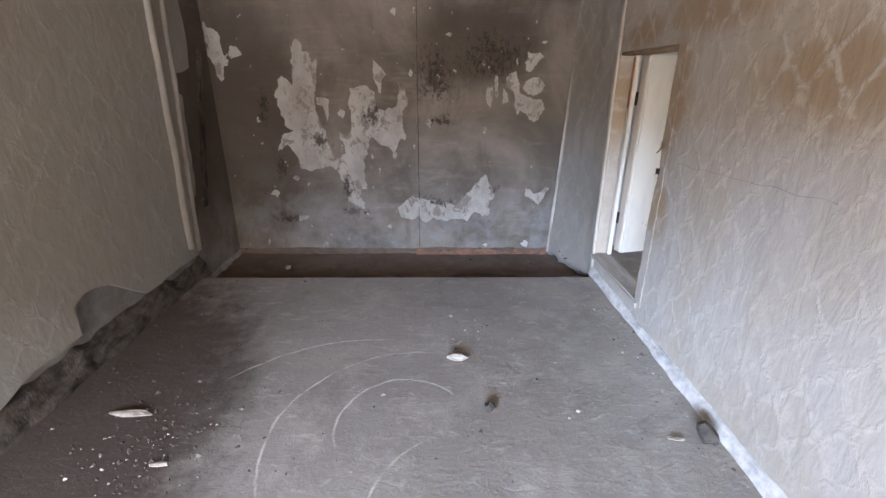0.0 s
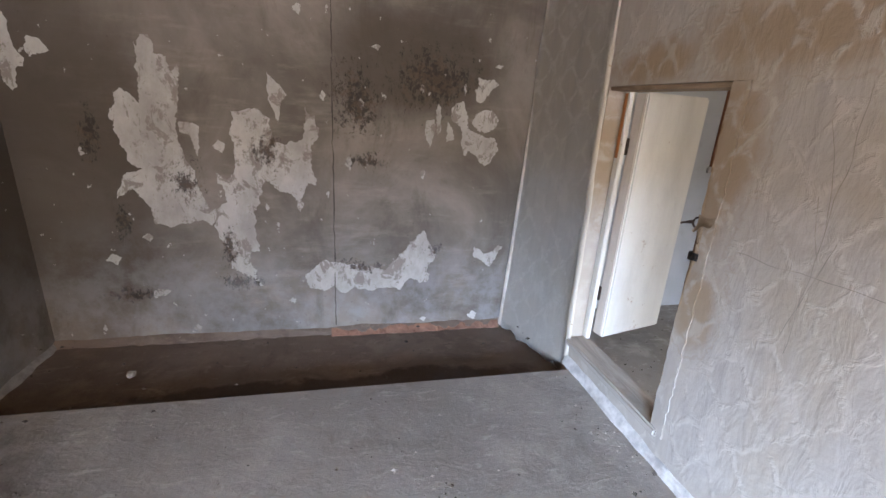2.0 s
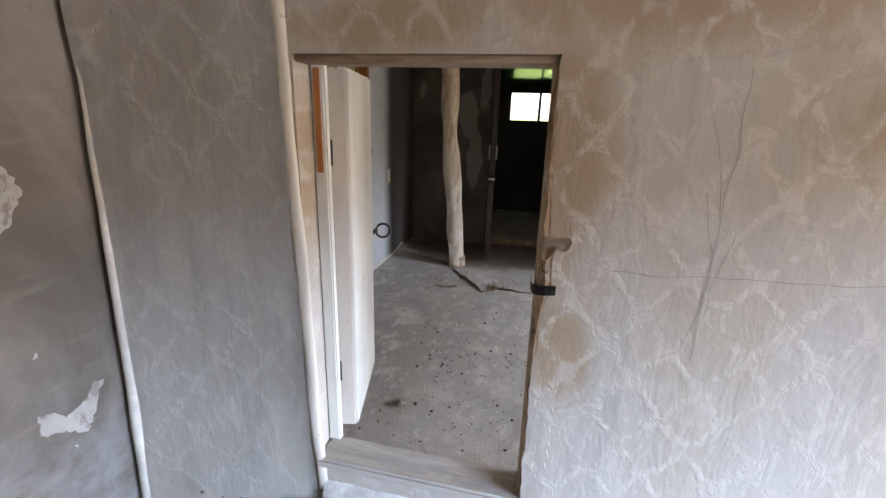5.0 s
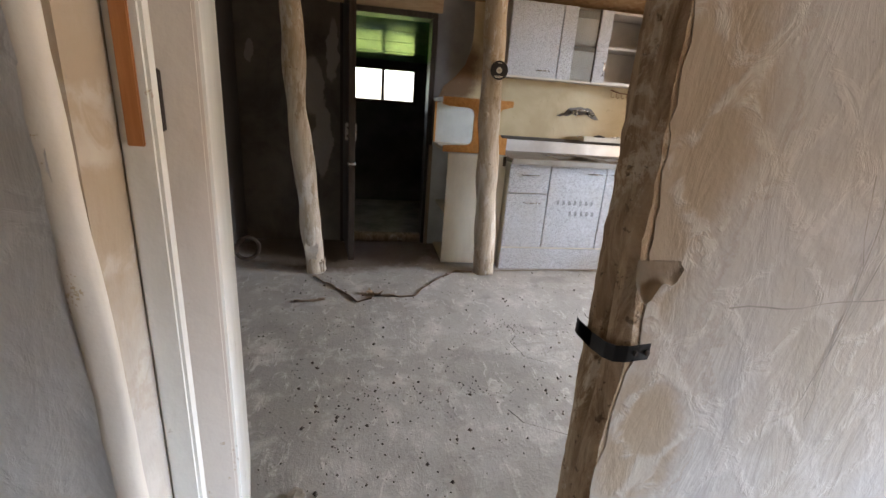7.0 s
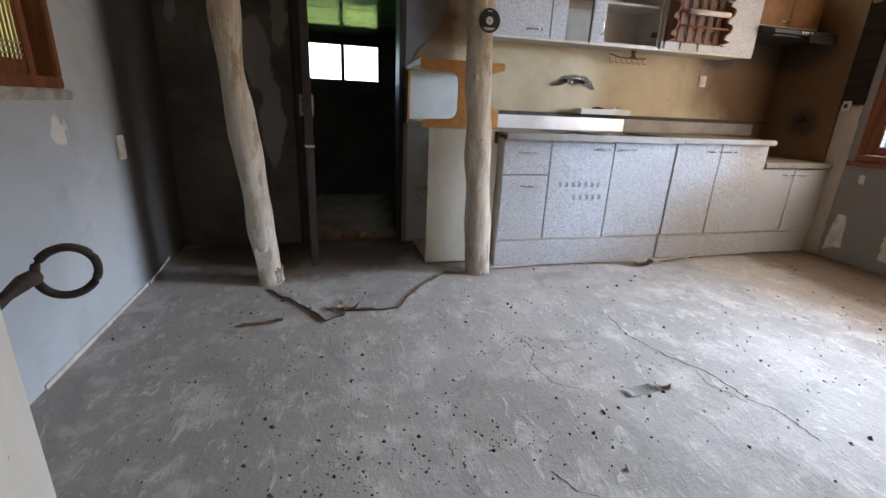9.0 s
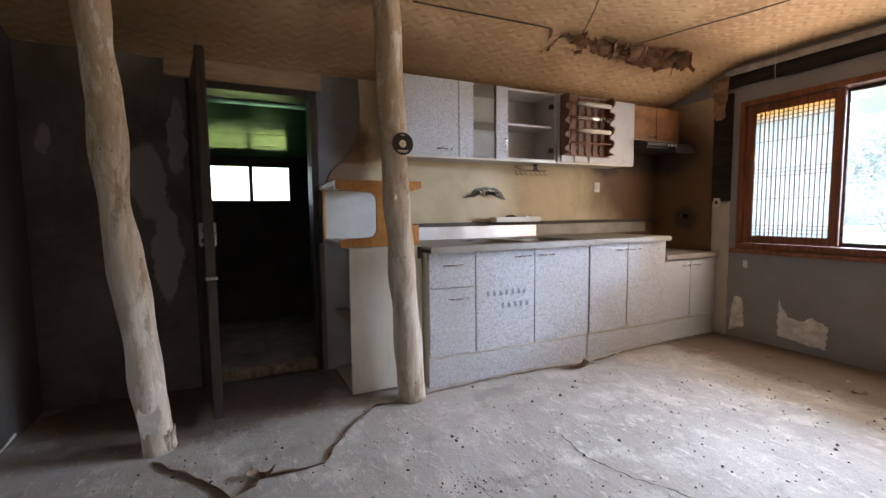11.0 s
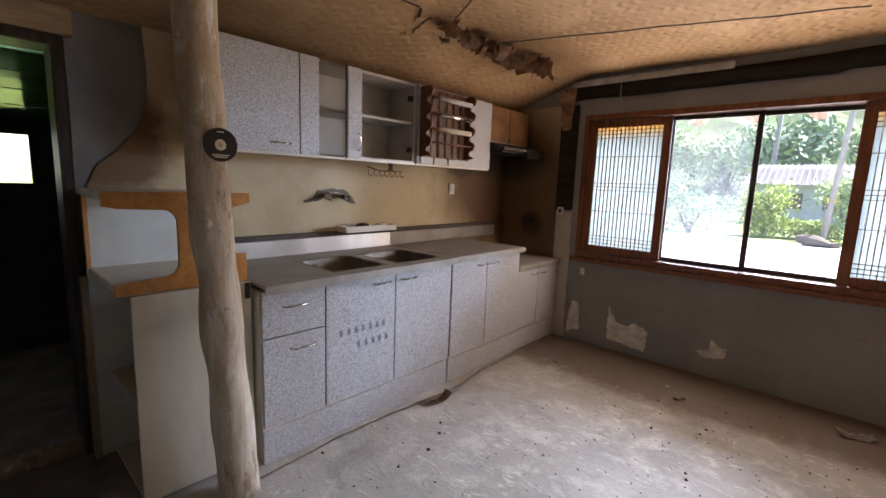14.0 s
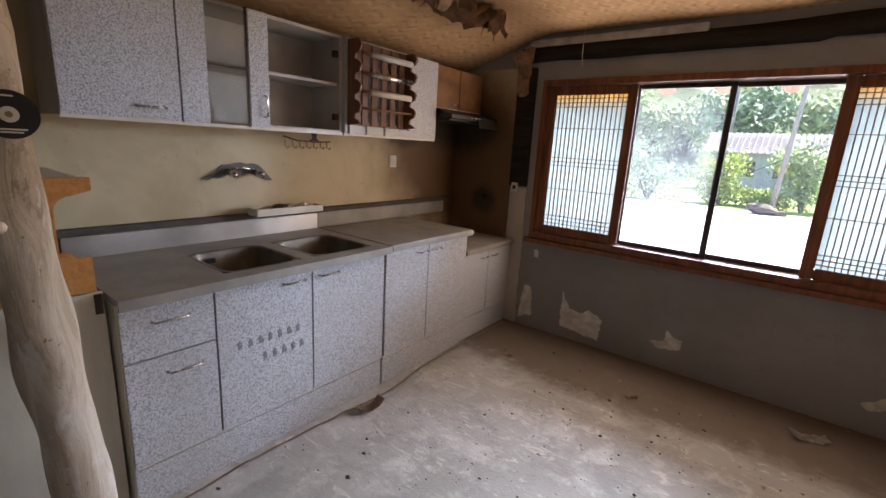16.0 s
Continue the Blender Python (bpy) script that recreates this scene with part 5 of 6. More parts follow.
structure("ceiling_porch_edge", boxes((4.88, 5.55, 2.2, 4.3, 1.99, 2.05), (5.55, 5.645, 2.2, 2.86, 1.975, 2.05), (5.55, 5.645, 3.52, 4.3, 1.975, 2.05)), M_DARKWALL, "dark edge of the porch ceiling", "ceiling")
structure("ceiling_porch_slit", boxes((5.55, 5.645, 2.86, 3.52, 2.0, 2.006)), M_FROST_W, "strip of translucent roofing", "ceiling")
# unseen slab added over the porch; only its gap lets light reach the slit
structure("porch_light_block", boxes((4.89, 5.45, 2.0, 4.5, 2.2, 2.25), (5.75, 6.9, 2.0, 4.5, 2.2, 2.25), (5.45, 5.75, 2.0, 2.75, 2.2, 2.25), (5.45, 5.75, 3.65, 4.5, 2.2, 2.25)), M_ROOF, "unseen grey slab over the porch, added to block light except at a gap", "roof")
structure("window_3_frame", boxes((6.60, 6.66, 2.85, 3.66, 1.16, 1.20), (6.60, 6.66, 2.85, 3.66, 1.54, 1.58), (6.60, 6.66, 2.85, 2.885, 1.20, 1.54), (6.60, 6.66, 3.625, 3.66, 1.20, 1.54), (6.60, 6.66, 3.235, 3.27, 1.20, 1.54), bevel=0.003), M_ALU, "dark window frame with two panes", "window frame")
structure("window_3_pane", boxes((6.63, 6.634, 2.885, 3.235, 1.20, 1.54), (6.63, 6.634, 3.27, 3.625, 1.20, 1.54)), M_GLASS, "two small clear panes", "window")

# ---- kitchen units ----


def handle(parent, x, y, z, length, upright=False):
    """A bar pull on two feet, on a front at x."""
    if upright:
        p = [(x, y, z), (x - 0.022, y, z + 0.006), (x - 0.022, y, z + length - 0.006), (x, y, z + length)]
    else:
        p = [(x, y, z), (x - 0.022, y - 0.006, z), (x - 0.022, y - length + 0.006, z), (x, y - length, z)]
    return part("handle", tube(p, 0.0045, 8), M_CHROME, parent, "tarnished metal bar handle", True)


def front(parent, name, y0, y1, z0, z1, x=4.06, material=None, thick=0.018):
    return part(name, boxes((x, x + thick, y0 + 0.002, y1 - 0.002, z0 + 0.002, z1 - 0.002), bevel=0.002), material or M_SPECK, parent)


def base_unit(y0, y1, z1, label, x=4.06, kick=0.165):
    """A carcass with a plinth; fronts are added by the caller."""
    u = thing("base_cabinet", (x + 0.3, (y0 + y1) / 2, 0), label, "cabinet", "kitchen base units")
    for nm, dims in (("side_panel", (x + 0.019, 4.70, y0, y0 + 0.016, 0.0, z1)), ("side_panel", (x + 0.019, 4.70, y1 - 0.016, y1, 0.0, z1)), ("back_panel", (4.69, 4.70, y0 + 0.016, y1 - 0.016, 0, z1)), ("floor_panel", (x + 0.019, 4.69, y0 + 0.016, y1 - 0.016, kick, kick + 0.016))):
        part(nm, boxes(dims), M_CREAM, u)
    part("plinth", boxes((x + 0.012, x + 0.027, y0 + 0.001, y1 - 0.001, 0.0, kick), bevel=0.002), M_SPECK, u)
    return u


sink_unit = base_unit(1.172, 2.402, 0.815, "speckled grey-white sink base cabinet with drawer and doors")
d = front(sink_unit, "drawer", 2.088, 2.402, 0.60, 0.815)
handle(d, 4.06, 2.305, 0.735, 0.125)
d = front(sink_unit, "door", 2.088, 2.402, 0.18, 0.597)
handle(d, 4.06, 2.27, 0.53, 0.125)
d = front(sink_unit, "door", 1.64, 2.086, 0.18, 0.815)
handle(d, 4.06, 1.79, 0.765, 0.11)
for r in range(2):
    for k in range(7 - 2 * r):
        y = 2.00 - 0.046 * k - (0.11 if r else 0)
        z = 0.54 - 0.082 * r
        a = random.uniform(-0.4, 0.4)
        part("sticker", boxes((4.0585, 4.0598, y - 0.010 - 0.003 * (k % 3), y - 0.003, z - 0.018, z + 0.001), (4.0583, 4.0597, y - 0.012, y + 0.009, z + 0.004, z + 0.010), (4.0581, 4.0596, y - 0.001, y + 0.006, z - 0.020, z + 0.009), (4.0579, 4.0595, y - 0.006, y + 0.003, z + 0.011, z + 0.018)), M_STICK, d, "small grey sticker")
d = front(sink_unit, "door", 1.172, 1.638, 0.18, 0.815)
handle(d, 4.06, 1.60, 0.765, 0.11)
mid = base_unit(0.385, 1.160, 0.815, "speckled grey-white double-door base cabinet")
d = front(mid, "door", 0.795, 1.160, 0.18, 0.815)
handle(d, 4.06, 0.90, 0.765, 0.09)
d = front(mid, "door", 0.385, 0.793, 0.18, 0.815)
handle(d, 4.06, 0.77, 0.765, 0.09)
low = base_unit(-0.258, 0.380, 0.655, "low speckled stove cabinet with two doors", 4.075)
d = front(low, "door", 0.065, 0.380, 0.18, 0.650, 4.075)
handle(d, 4.075, 0.17, 0.605, 0.08)
d = front(low, "door", -0.258, 0.063, 0.18, 0.650, 4.075)
handle(d, 4.075, 0.03, 0.605, 0.08)
solo("stove_top", boxes((4.05, 4.70, -0.262, 0.383, 0.657, 0.695), bevel=0.006), M_STEEL_DUST, (4.4, 0.06, 0.657), "dusty low stove worktop with a rounded edge", "worktop")
solo("worktop", boxes((4.005, 4.66, 0.385, 1.168, 0.817, 0.853), bevel=0.008), M_STEEL_DUST, (4.35, 0.78, 0.817), "flat dust-covered metal worktop beside the sink", "worktop")
sink = thing("sink_top", (4.35, 1.79, 0.817), "dusty stainless steel double-bowl sink top", "sink")


def sink_deck():
    """A steel deck with two cut-outs for the bowls."""
    bm = bmesh.new()
    xs = [3.998, 4.085, 4.46, 4.655]
    ys = [1.174, 1.245, 1.61, 1.675, 2.03, 2.41]
    holes = {(1, 1), (1, 3)}
    for i in range(3):
        for j in range(5):
            if (i, j) not in holes:
                boxes((xs[i], xs[i + 1], ys[j], ys[j + 1], 0.838, 0.853), bm=bm)
    boxes((3.998, 4.010, 1.174, 2.41, 0.815, 0.838), bm=bm)
    bmesh.ops.remove_doubles(bm, verts=bm.verts, dist=1e-5)
    return bm


def bowl(y0, y1, depth):
    bm = bmesh.new()
    rings = []
    for k, (ins, z) in enumerate(((0.0, 0.8545), (0.004, 0.845), (0.012, 0.853 - depth * 0.7), (0.05, 0.853 - depth), (0.13, 0.853 - depth - 0.004))):
        a0, a1, b0, b1 = 4.085 + ins, 4.46 - ins, y0 + ins, y1 - ins
        r = max(0.012, 0.06 - ins * 0.3)
        ring = []
        for cx, cy, s in ((a1 - r, b1 - r, 0), (a0 + r, b1 - r, 1), (a0 + r, b0 + r, 2), (a1 - r, b0 + r, 3)):
            for q in range(6):
                a = (s + q / 5) * math.pi / 2
                ring.append(bm.verts.new((cx + r * math.cos(a), cy + r * math.sin(a), z)))
        rings.append(ring)
    outer = []
    for v in rings[0]:
        c = v.co.copy()
        c.x += 0.012 if c.x > 4.27 else -0.012
        c.y += 0.012 if c.y > (y0 + y1) / 2 else -0.012
        outer.append(bm.verts.new((c.x, c.y, 0.8538)))
    rings.insert(0, outer)
    n = len(rings[0])
    for a, b in zip(rings, rings[1:]):
        for k in range(n):
            bm.faces.new((a[k], a[(k + 1) % n], b[(k + 1) % n], b[k]))
    bm.faces.new(rings[-1])
    return bm


part("deck", sink_deck(), M_STEEL_DUST, sink)
part("bowl", bowl(1.258, 1.597, 0.16), M_BOWL, sink, "deep steel bowl", True)
part("bowl", bowl(1.688, 2.017, 0.13), M_BOWL, sink, "shallow steel bowl", True)
part("overflow", boxes((4.444, 4.450, 1.90, 1.95, 0.80, 0.825), bevel=0.002), M_BLACK, sink, "black overflow grille")
part("backsplash", boxes((4.655, 4.665, 1.174, 2.41, 0.85, 0.935), (4.655, 4.70, 1.174, 2.41, 0.935, 0.945), bevel=0.003), M_STEEL, sink, "upstand of bare steel")
solo("worktop_upstand", boxes((4.662, 4.672, -0.10, 1.170, 0.855, 0.935), (4.662, 4.70, -0.10, 1.170, 0.935, 0.945), bevel=0.003), M_STEEL_DUST, (4.67, 0.55, 0.855), "grey metal upstand behind the worktop", "upstand")
solo("wall_ledge", boxes((4.66, 4.712, -0.26, 2.45, 0.947, 0.974), bevel=0.005), M_LEDGE, (4.69, 1.1, 0.979), "grimy dark ledge above the upstand", "ledge")
dish = thing("soap_tray", (4.66, 1.42, 0.98), "white plastic soap tray with a black scourer", "tray")
part("tray", boxes((4.56, 4.66, 1.20, 1.62, 0.974, 0.997), (4.56, 4.566, 1.20, 1.62, 0.993, 1.012), (4.654, 4.66, 1.20, 1.62, 0.993, 1.012), (4.566, 4.654, 1.20, 1.206, 0.993, 1.012), (4.566, 4.654, 1.614, 1.62, 0.993, 1.012), bevel=0.0025), M_OUTLET, dish)
bm = bmesh.new()
bmesh.ops.create_icosphere(bm, subdivisions=3, radius=0.03, matrix=Matrix.Translation((4.61, 1.46, 1.008)) @ Matrix.Diagonal((1, 1.7, 0.6, 1)))
for v in bm.verts:
    v.co += 0.008 * noise.noise_vector(v.co * 60)
part("scourer", bm, M_BLACK, dish)
part("tap_lever", tube([(4.62, 1.36, 1.0), (4.60, 1.33, 1.018), (4.60, 1.27, 1.02)], 0.007, 8), M_CHROME, dish, "loose chrome lever", True)
part("tap_body", tube([(4.61, 1.30, 0.995), (4.61, 1.30, 1.025)], [0.016, 0.012], 12), M_CHROME, dish, "", True)

taps = thing("wall_tap_stubs", (4.712, 1.63, 1.20), "two bare chrome tap stubs in broken plaster", "tap")
part("broken_plaster", slab(ragged([(1.83, 1.165), (1.76, 1.19), (1.72, 1.235), (1.62, 1.25), (1.52, 1.235), (1.44, 1.15), (1.47, 1.15), (1.55, 1.185), (1.68, 1.19), (1.74, 1.165)], 0.03, 0.006, 9), lambda u, v, dd: Vector((4.706 + dd, u, v)), 0.008), M_GREYPANEL, taps, "broken out grey plaster")
for y in (1.695, 1.545):
    part("tap_stub", tube([(4.705, y, 1.20), (4.665, y, 1.197), (4.66, y, 1.195), (4.63, y - 0.012, 1.187)], [0.014, 0.014, 0.019, 0.017], 12), M_CHROME, taps, "", True)
part("pipe", tube([(4.685, 1.70, 1.21), (4.68, 1.62, 1.222), (4.685, 1.55, 1.21)], 0.009, 8), M_CHROME, taps, "", True)

# upper cabinets
XF = 4.43


def upper(y0, y1, z0, z1, label, material=None, x=XF):
    u = thing("wall_cabinet", ((x + 4.7) / 2, (y0 + y1) / 2, z0), label, "cabinet", "kitchen wall units")
    lining = M_UPIN if material is None else material
    for nm, dims in (("side_panel", (x + 0.018, 4.71, y0, y0 + 0.016, z0, z1)), ("side_panel", (x + 0.018, 4.71, y1 - 0.016, y1, z0, z1)), ("bottom_panel", (x + 0.018, 4.71, y0 + 0.016, y1 - 0.016, z0, z0 + 0.016)), ("top_panel", (x + 0.018, 4.71, y0 + 0.016, y1 - 0.016, z1 - 0.016, z1)), ("back_panel", (4.70, 4.71, y0 + 0.016, y1 - 0.016, z0 + 0.016, z1 - 0.016))):
        part(nm, boxes(dims, bevel=0.001), lining, u)
    part("edge_strip", boxes((x + 0.008, x + 0.0175, y0, y1, z0 - 0.010, z0 + 0.006), bevel=0.001), M_OUTLET, u, "pale bottom edge strip")
    return u


Z0, Z1 = 1.43, 1.945
u1 = upper(1.155, 2.40, Z0, Z1, "speckled wall cabinet, one door closed, the others glazed")
d = front(u1, "door", 2.002, 2.40, Z0, Z1, XF)
handle(d, XF, 2.165, Z0 + 0.05, 0.105)
d = front(u1, "door", 1.885, 2.0, Z0, Z1, XF)
part("pane", boxes((XF + 0.006, XF + 0.010, 1.710, 1.885, Z0 + 0.004, Z1 - 0.004)), M_GLASS_CLEAN, d, "clear glass")
part("door_edge", boxes((XF + 0.001, XF + 0.016, 1.704, 1.709, Z0, Z1)), M_ALU, d)
d = front(u1, "door", 1.600, 1.702, Z0, Z1, XF)
handle(d, XF, 1.628, Z0 + 0.05, 0.10, True)
part("shelf", boxes((4.47, 4.70, 1.172, 2.384, 1.685, 1.700)), M_UPIN, u1)
part("divider", boxes((4.47, 4.70, 1.990, 2.006, Z0 + 0.017, Z1 - 0.017)), M_UPIN, u1)
for z in (1.50, 1.83):
    part("hinge", boxes((XF + 0.02, XF + 0.05, 1.172, 1.20, z, z + 0.035), bevel=0.003), M_BLACK, u1, "black hinge cup")
    part("hinge_arm", boxes((XF + 0.03, XF + 0.075, 1.172, 1.183, z + 0.010, z + 0.025), bevel=0.002), M_CHROME, u1)
bm = boxes((4.50, 4.56, 1.84, 1.87, 1.447, 1.515), bevel=0.003)
solo("small_packet", bm, M_PACKET, (4.53, 1.855, 1.447), "small white chequered packet on the cabinet floor", "packet")
u2 = upper(0.335, 1.150, Z0, Z1, "stained speckled wall cabinet with two closed doors")
d = front(u2, "door", 0.745, 1.150, Z0, Z1, XF)
handle(d, XF, 0.87, Z0 + 0.05, 0.09)
d = front(u2, "door", 0.335, 0.743, Z0, Z1, XF)
handle(d, XF, 0.72, Z0 + 0.05, 0.09)
u3 = upper(-0.262, 0.330, 1.66, Z1, "scorched brown wall cabinet above the hood", M_CABIN, 4.46)
d = front(u3, "door", 0.035, 0.330, 1.66, Z1, 4.46, M_CABIN)
handle(d, 4.46, 0.12, 1.69, 0.07)
d = front(u3, "door", -0.262, 0.033, 1.66, Z1, 4.46, M_CABIN)
hood = thing("cooker_hood", (4.55, 0.03, 1.56), "soot-black sloping cooker hood", "hood")
bm = bmesh.new()
sec = [(4.30, 1.585), (4.30, 1.61), (4.46, 1.655), (4.71, 1.655), (4.71, 1.585)]
f0 = [bm.verts.new((x, -0.262, z)) for x, z in sec]
f1 = [bm.verts.new((x, 0.328, z)) for x, z in sec]
bm.faces.new(f0)
bm.faces.new(f1)
for k in range(5):
    bm.faces.new((f0[k], f0[(k + 1) % 5], f1[(k + 1) % 5], f1[k]))
part("shell", bm, M_HOOD, hood)
part("filter", boxes((4.34, 4.68, -0.22, 0.29, 1.572, 1.584), bevel=0.003), M_HOOD, hood)
part("switch_strip", boxes((4.294, 4.299, -0.02, 0.09, 1.588, 1.606)), M_SILVER, hood, "pale control strip")
part("front_flap", turned(boxes((-0.02, 0.0, -0.262, 0.0, -0.06, 0.0), bevel=0.003), pose(4.31, 0.02, 1.588, 0, 20, 0)), M_HOOD, hood)

# hanging utensil rail under the cabinets
hooks = thing("hook_rail", (4.60, 1.27, 1.36), "rusty hanging rail with small hooks", "rail")
part("rail", tube([(4.60, 1.43, 1.398), (4.60, 1.34, 1.378), (4.60, 1.22, 1.374), (4.60, 1.12, 1.380)], 0.005, 6), M_RACKWOOD, hooks, "", True)
part("bracket", slab([(1.25, 1.43), (1.21, 1.43), (1.215, 1.395), (1.195, 1.378), (1.265, 1.378), (1.24, 1.395)], lambda u, v, dd: Vector((4.60 + dd, u, v)), 0.006), M_IRON, hooks)
for k in range(7):
    y = 1.42 - 0.046 * k
    part("hook", tube([(4.60, y, 1.380), (4.597, y, 1.345), (4.59, y - 0.008, 1.336), (4.580, y - 0.014, 1.345)], 0.0042, 6), M_LINTEL, hooks)

# wrap-roll rack hung on the wall cabinet
rack = thing("roll_rack", (4.36, 0.93, 1.48), "dark brown wooden rack with foil and wrap rolls", "rack")


def rack_side(y):
    """A scalloped side board."""
    pts = [(4.425, 1.93), (4.34, 1.93)]
    for k in range(4):
        z = 1.90 - 0.105 * k
        pts += [(4.315, z), (4.325, z - 0.03), (4.36, z - 0.045), (4.365, z - 0.07), (4.33, z - 0.085)]
    pts += [(4.32, 1.49), (4.425, 1.48)]
    return slab(pts, lambda u, v, dd: Vector((u, y + dd, v)), 0.013)


for y in (0.675, 1.12):
    part("side_board", rack_side(y), M_RACKWOOD, rack)
for z0_, z1_ in ((1.89, 1.93), (1.78, 1.81), (1.67, 1.70), (1.56, 1.59), (1.48, 1.505)):
    part("slat", boxes((4.408, 4.424, 0.688, 1.12, z0_, z1_), bevel=0.002), M_RACKWOOD, rack)
for y in (0.725, 0.80, 0.875, 0.95, 1.025, 1.085):
    part("upright", boxes((4.398, 4.408, y - 0.024, y + 0.024, 1.485, 1.925), bevel=0.003), M_RACKWOOD, rack)
for z, m, l in ((1.865, M_INNER, "white wrap roll"), (1.76, M_CHROME, "foil roll"), (1.665, M_CREAM, "half-used paper roll")):
    part("roll", tube([(4.345, 0.70, z), (4.345, 1.03, z)], 0.017, 14), m, rack, l, True)
    part("roll_core", tube([(4.345, 0.69, z), (4.345, 1.10, z)], 0.008, 8), M_RACKWOOD, rack, "", True)
part("towel_bar", tube([(4.345, 0.688, 1.575), (4.345, 1.12, 1.575)], 0.007, 8), M_RACKWOOD, rack, "", True)
for y0_, y1_ in ((1.01, 1.12), (0.86, 0.99), (0.72, 0.84)):
    part("tag", boxes((4.418, 4.426, y0_, y1_, 1.435, 1.482)), M_INNER, rack, "white paper tag")

plate = thing("wall_socket", (4.712, 0.474, 1.26), "yellowed plastic wall socket", "socket")
part("plate", boxes((4.703, 4.714, 0.44, 0.508, 1.22, 1.305), bevel=0.003), M_OUTLET, plate)
part("face", boxes((4.698, 4.703, 0.455, 0.493, 1.24, 1.285), bevel=0.003), M_INNER, plate)
plate = thing("wall_socket", (4.002, 4.395, 0.728), "yellowed double wall socket on the north wall", "socket")
part("plate", boxes((3.968, 4.036, 4.388, 4.3985, 0.672, 0.785), bevel=0.003), M_OUTLET, plate)
for z in (0.70, 0.755):
    part("socket_face", tube([(4.002, 4.388, z), (4.002, 4.383, z)], 0.020, 14), M_CREAM, plate)
plate = thing("light_switch", (4.08, -0.25, 1.11), "grubby switch on the black post", "switch")
part("plate", boxes((4.055, 4.11, -0.2545, -0.243, 1.075, 1.145), bevel=0.003), M_CREAM, plate)
part("rocker", boxes((4.07, 4.095, -0.243, -0.238, 1.095, 1.125), bevel=0.002), M_ALU, plate)
flue = thing("gas_pipe_stub", (4.38, -0.262, 1.0), "black gas pipe stub in a charred hole", "pipe")
part("pipe", tube([(4.38, -0.265, 1.0), (4.38, -0.22, 0.998), (4.385, -0.20, 0.985)], 0.016, 10), M_IRON, flue, "", True)
part("collar", tube([(4.38, -0.266, 1.0), (4.38, -0.258, 1.0)], 0.03, 14), M_HOOD, flue)

# ---- orange open shelf behind the post ----
shelf = thing("divider_shelf", (4.4, 2.64, 0), "cream shelf unit with orange veneer edges beside the sink", "shelf")
part("side_panel", boxes((4.135, 4.150, 2.412, 2.85, 0.02, 0.855), bevel=0.002), M_CREAM, shelf, "cream laminate side panel")
part("back_panel", boxes((4.62, 4.635, 2.46, 2.90, 0.02, 1.20)), M_INNER, shelf, "pale back panel")
part("lower_shelf", boxes((4.152, 4.62, 2.47, 2.845, 0.40, 0.416)), M_CREAM, shelf)
part("floor_shelf", boxes((4.152, 4.62, 2.47, 2.845, 0.02, 0.036)), M_CREAM, shelf)
part("inner_panel", boxes((4.152, 4.62, 2.43, 2.445, 0.02, 0.855)), M_CREAM, shelf)
part("rear_post", boxes((4.60, 4.66, 2.90, 2.925, 0.02, 0.86)), M_RAWWOOD, shelf, "rough wooden rear batten")


def i_profile():
    """The veneered end: two curved bars joined by a web."""
    def arc(cy, cz, r, a0, a1):
        return [(cy + r * math.cos(radians(a0 + (a1 - a0) * k / 6)), cz + r * math.sin(radians(a0 + (a1 - a0) * k / 6))) for k in range(7)]
    pts = [(2.895, 0.862), (2.895, 0.905)]
    pts += [(2.86, 0.910)] + arc(2.735, 0.965, 0.05, 270, 180)
    pts += arc(2.735, 1.12, 0.05, 180, 90)
    pts += [(2.87, 1.175), (2.915, 1.185), (2.915, 1.235), (2.41, 1.235), (2.41, 1.195)]
    pts += arc(2.46, 1.13, 0.05, 90, 0) + [(2.51, 1.0)] + arc(2.46, 1.0, 0.02, 0, -90)
    pts += [(2.43, 0.98), (2.43, 0.862)]
    return slab(pts, lambda u, v, dd: Vector((4.130 + dd, u, v)), 0.02)


part("end_frame", i_profile(), M_ORANGE, shelf, "orange wood veneer end frame")
part("top_board", boxes((4.152, 4.66, 2.42, 2.91, 1.205, 1.230), bevel=0.004), M_CREAM, shelf)
part("mid_board", boxes((4.152, 4.66, 2.43, 2.89, 0.866, 0.892), bevel=0.004), M_CREAM, shelf)
part("rear_edge", boxes((4.60, 4.618, 2.885, 2.90, 0.893, 1.204)), M_ORANGE, shelf, "orange veneer edge")
part("top_edge", boxes((4.152, 4.40, 2.905, 2.914, 1.206, 1.232)), M_INNER, shelf, "bare white edge")
part("bracket", boxes((4.13, 4.15, 2.418, 2.44, 0.78, 0.85)), M_ALU, shelf, "small metal bracket")

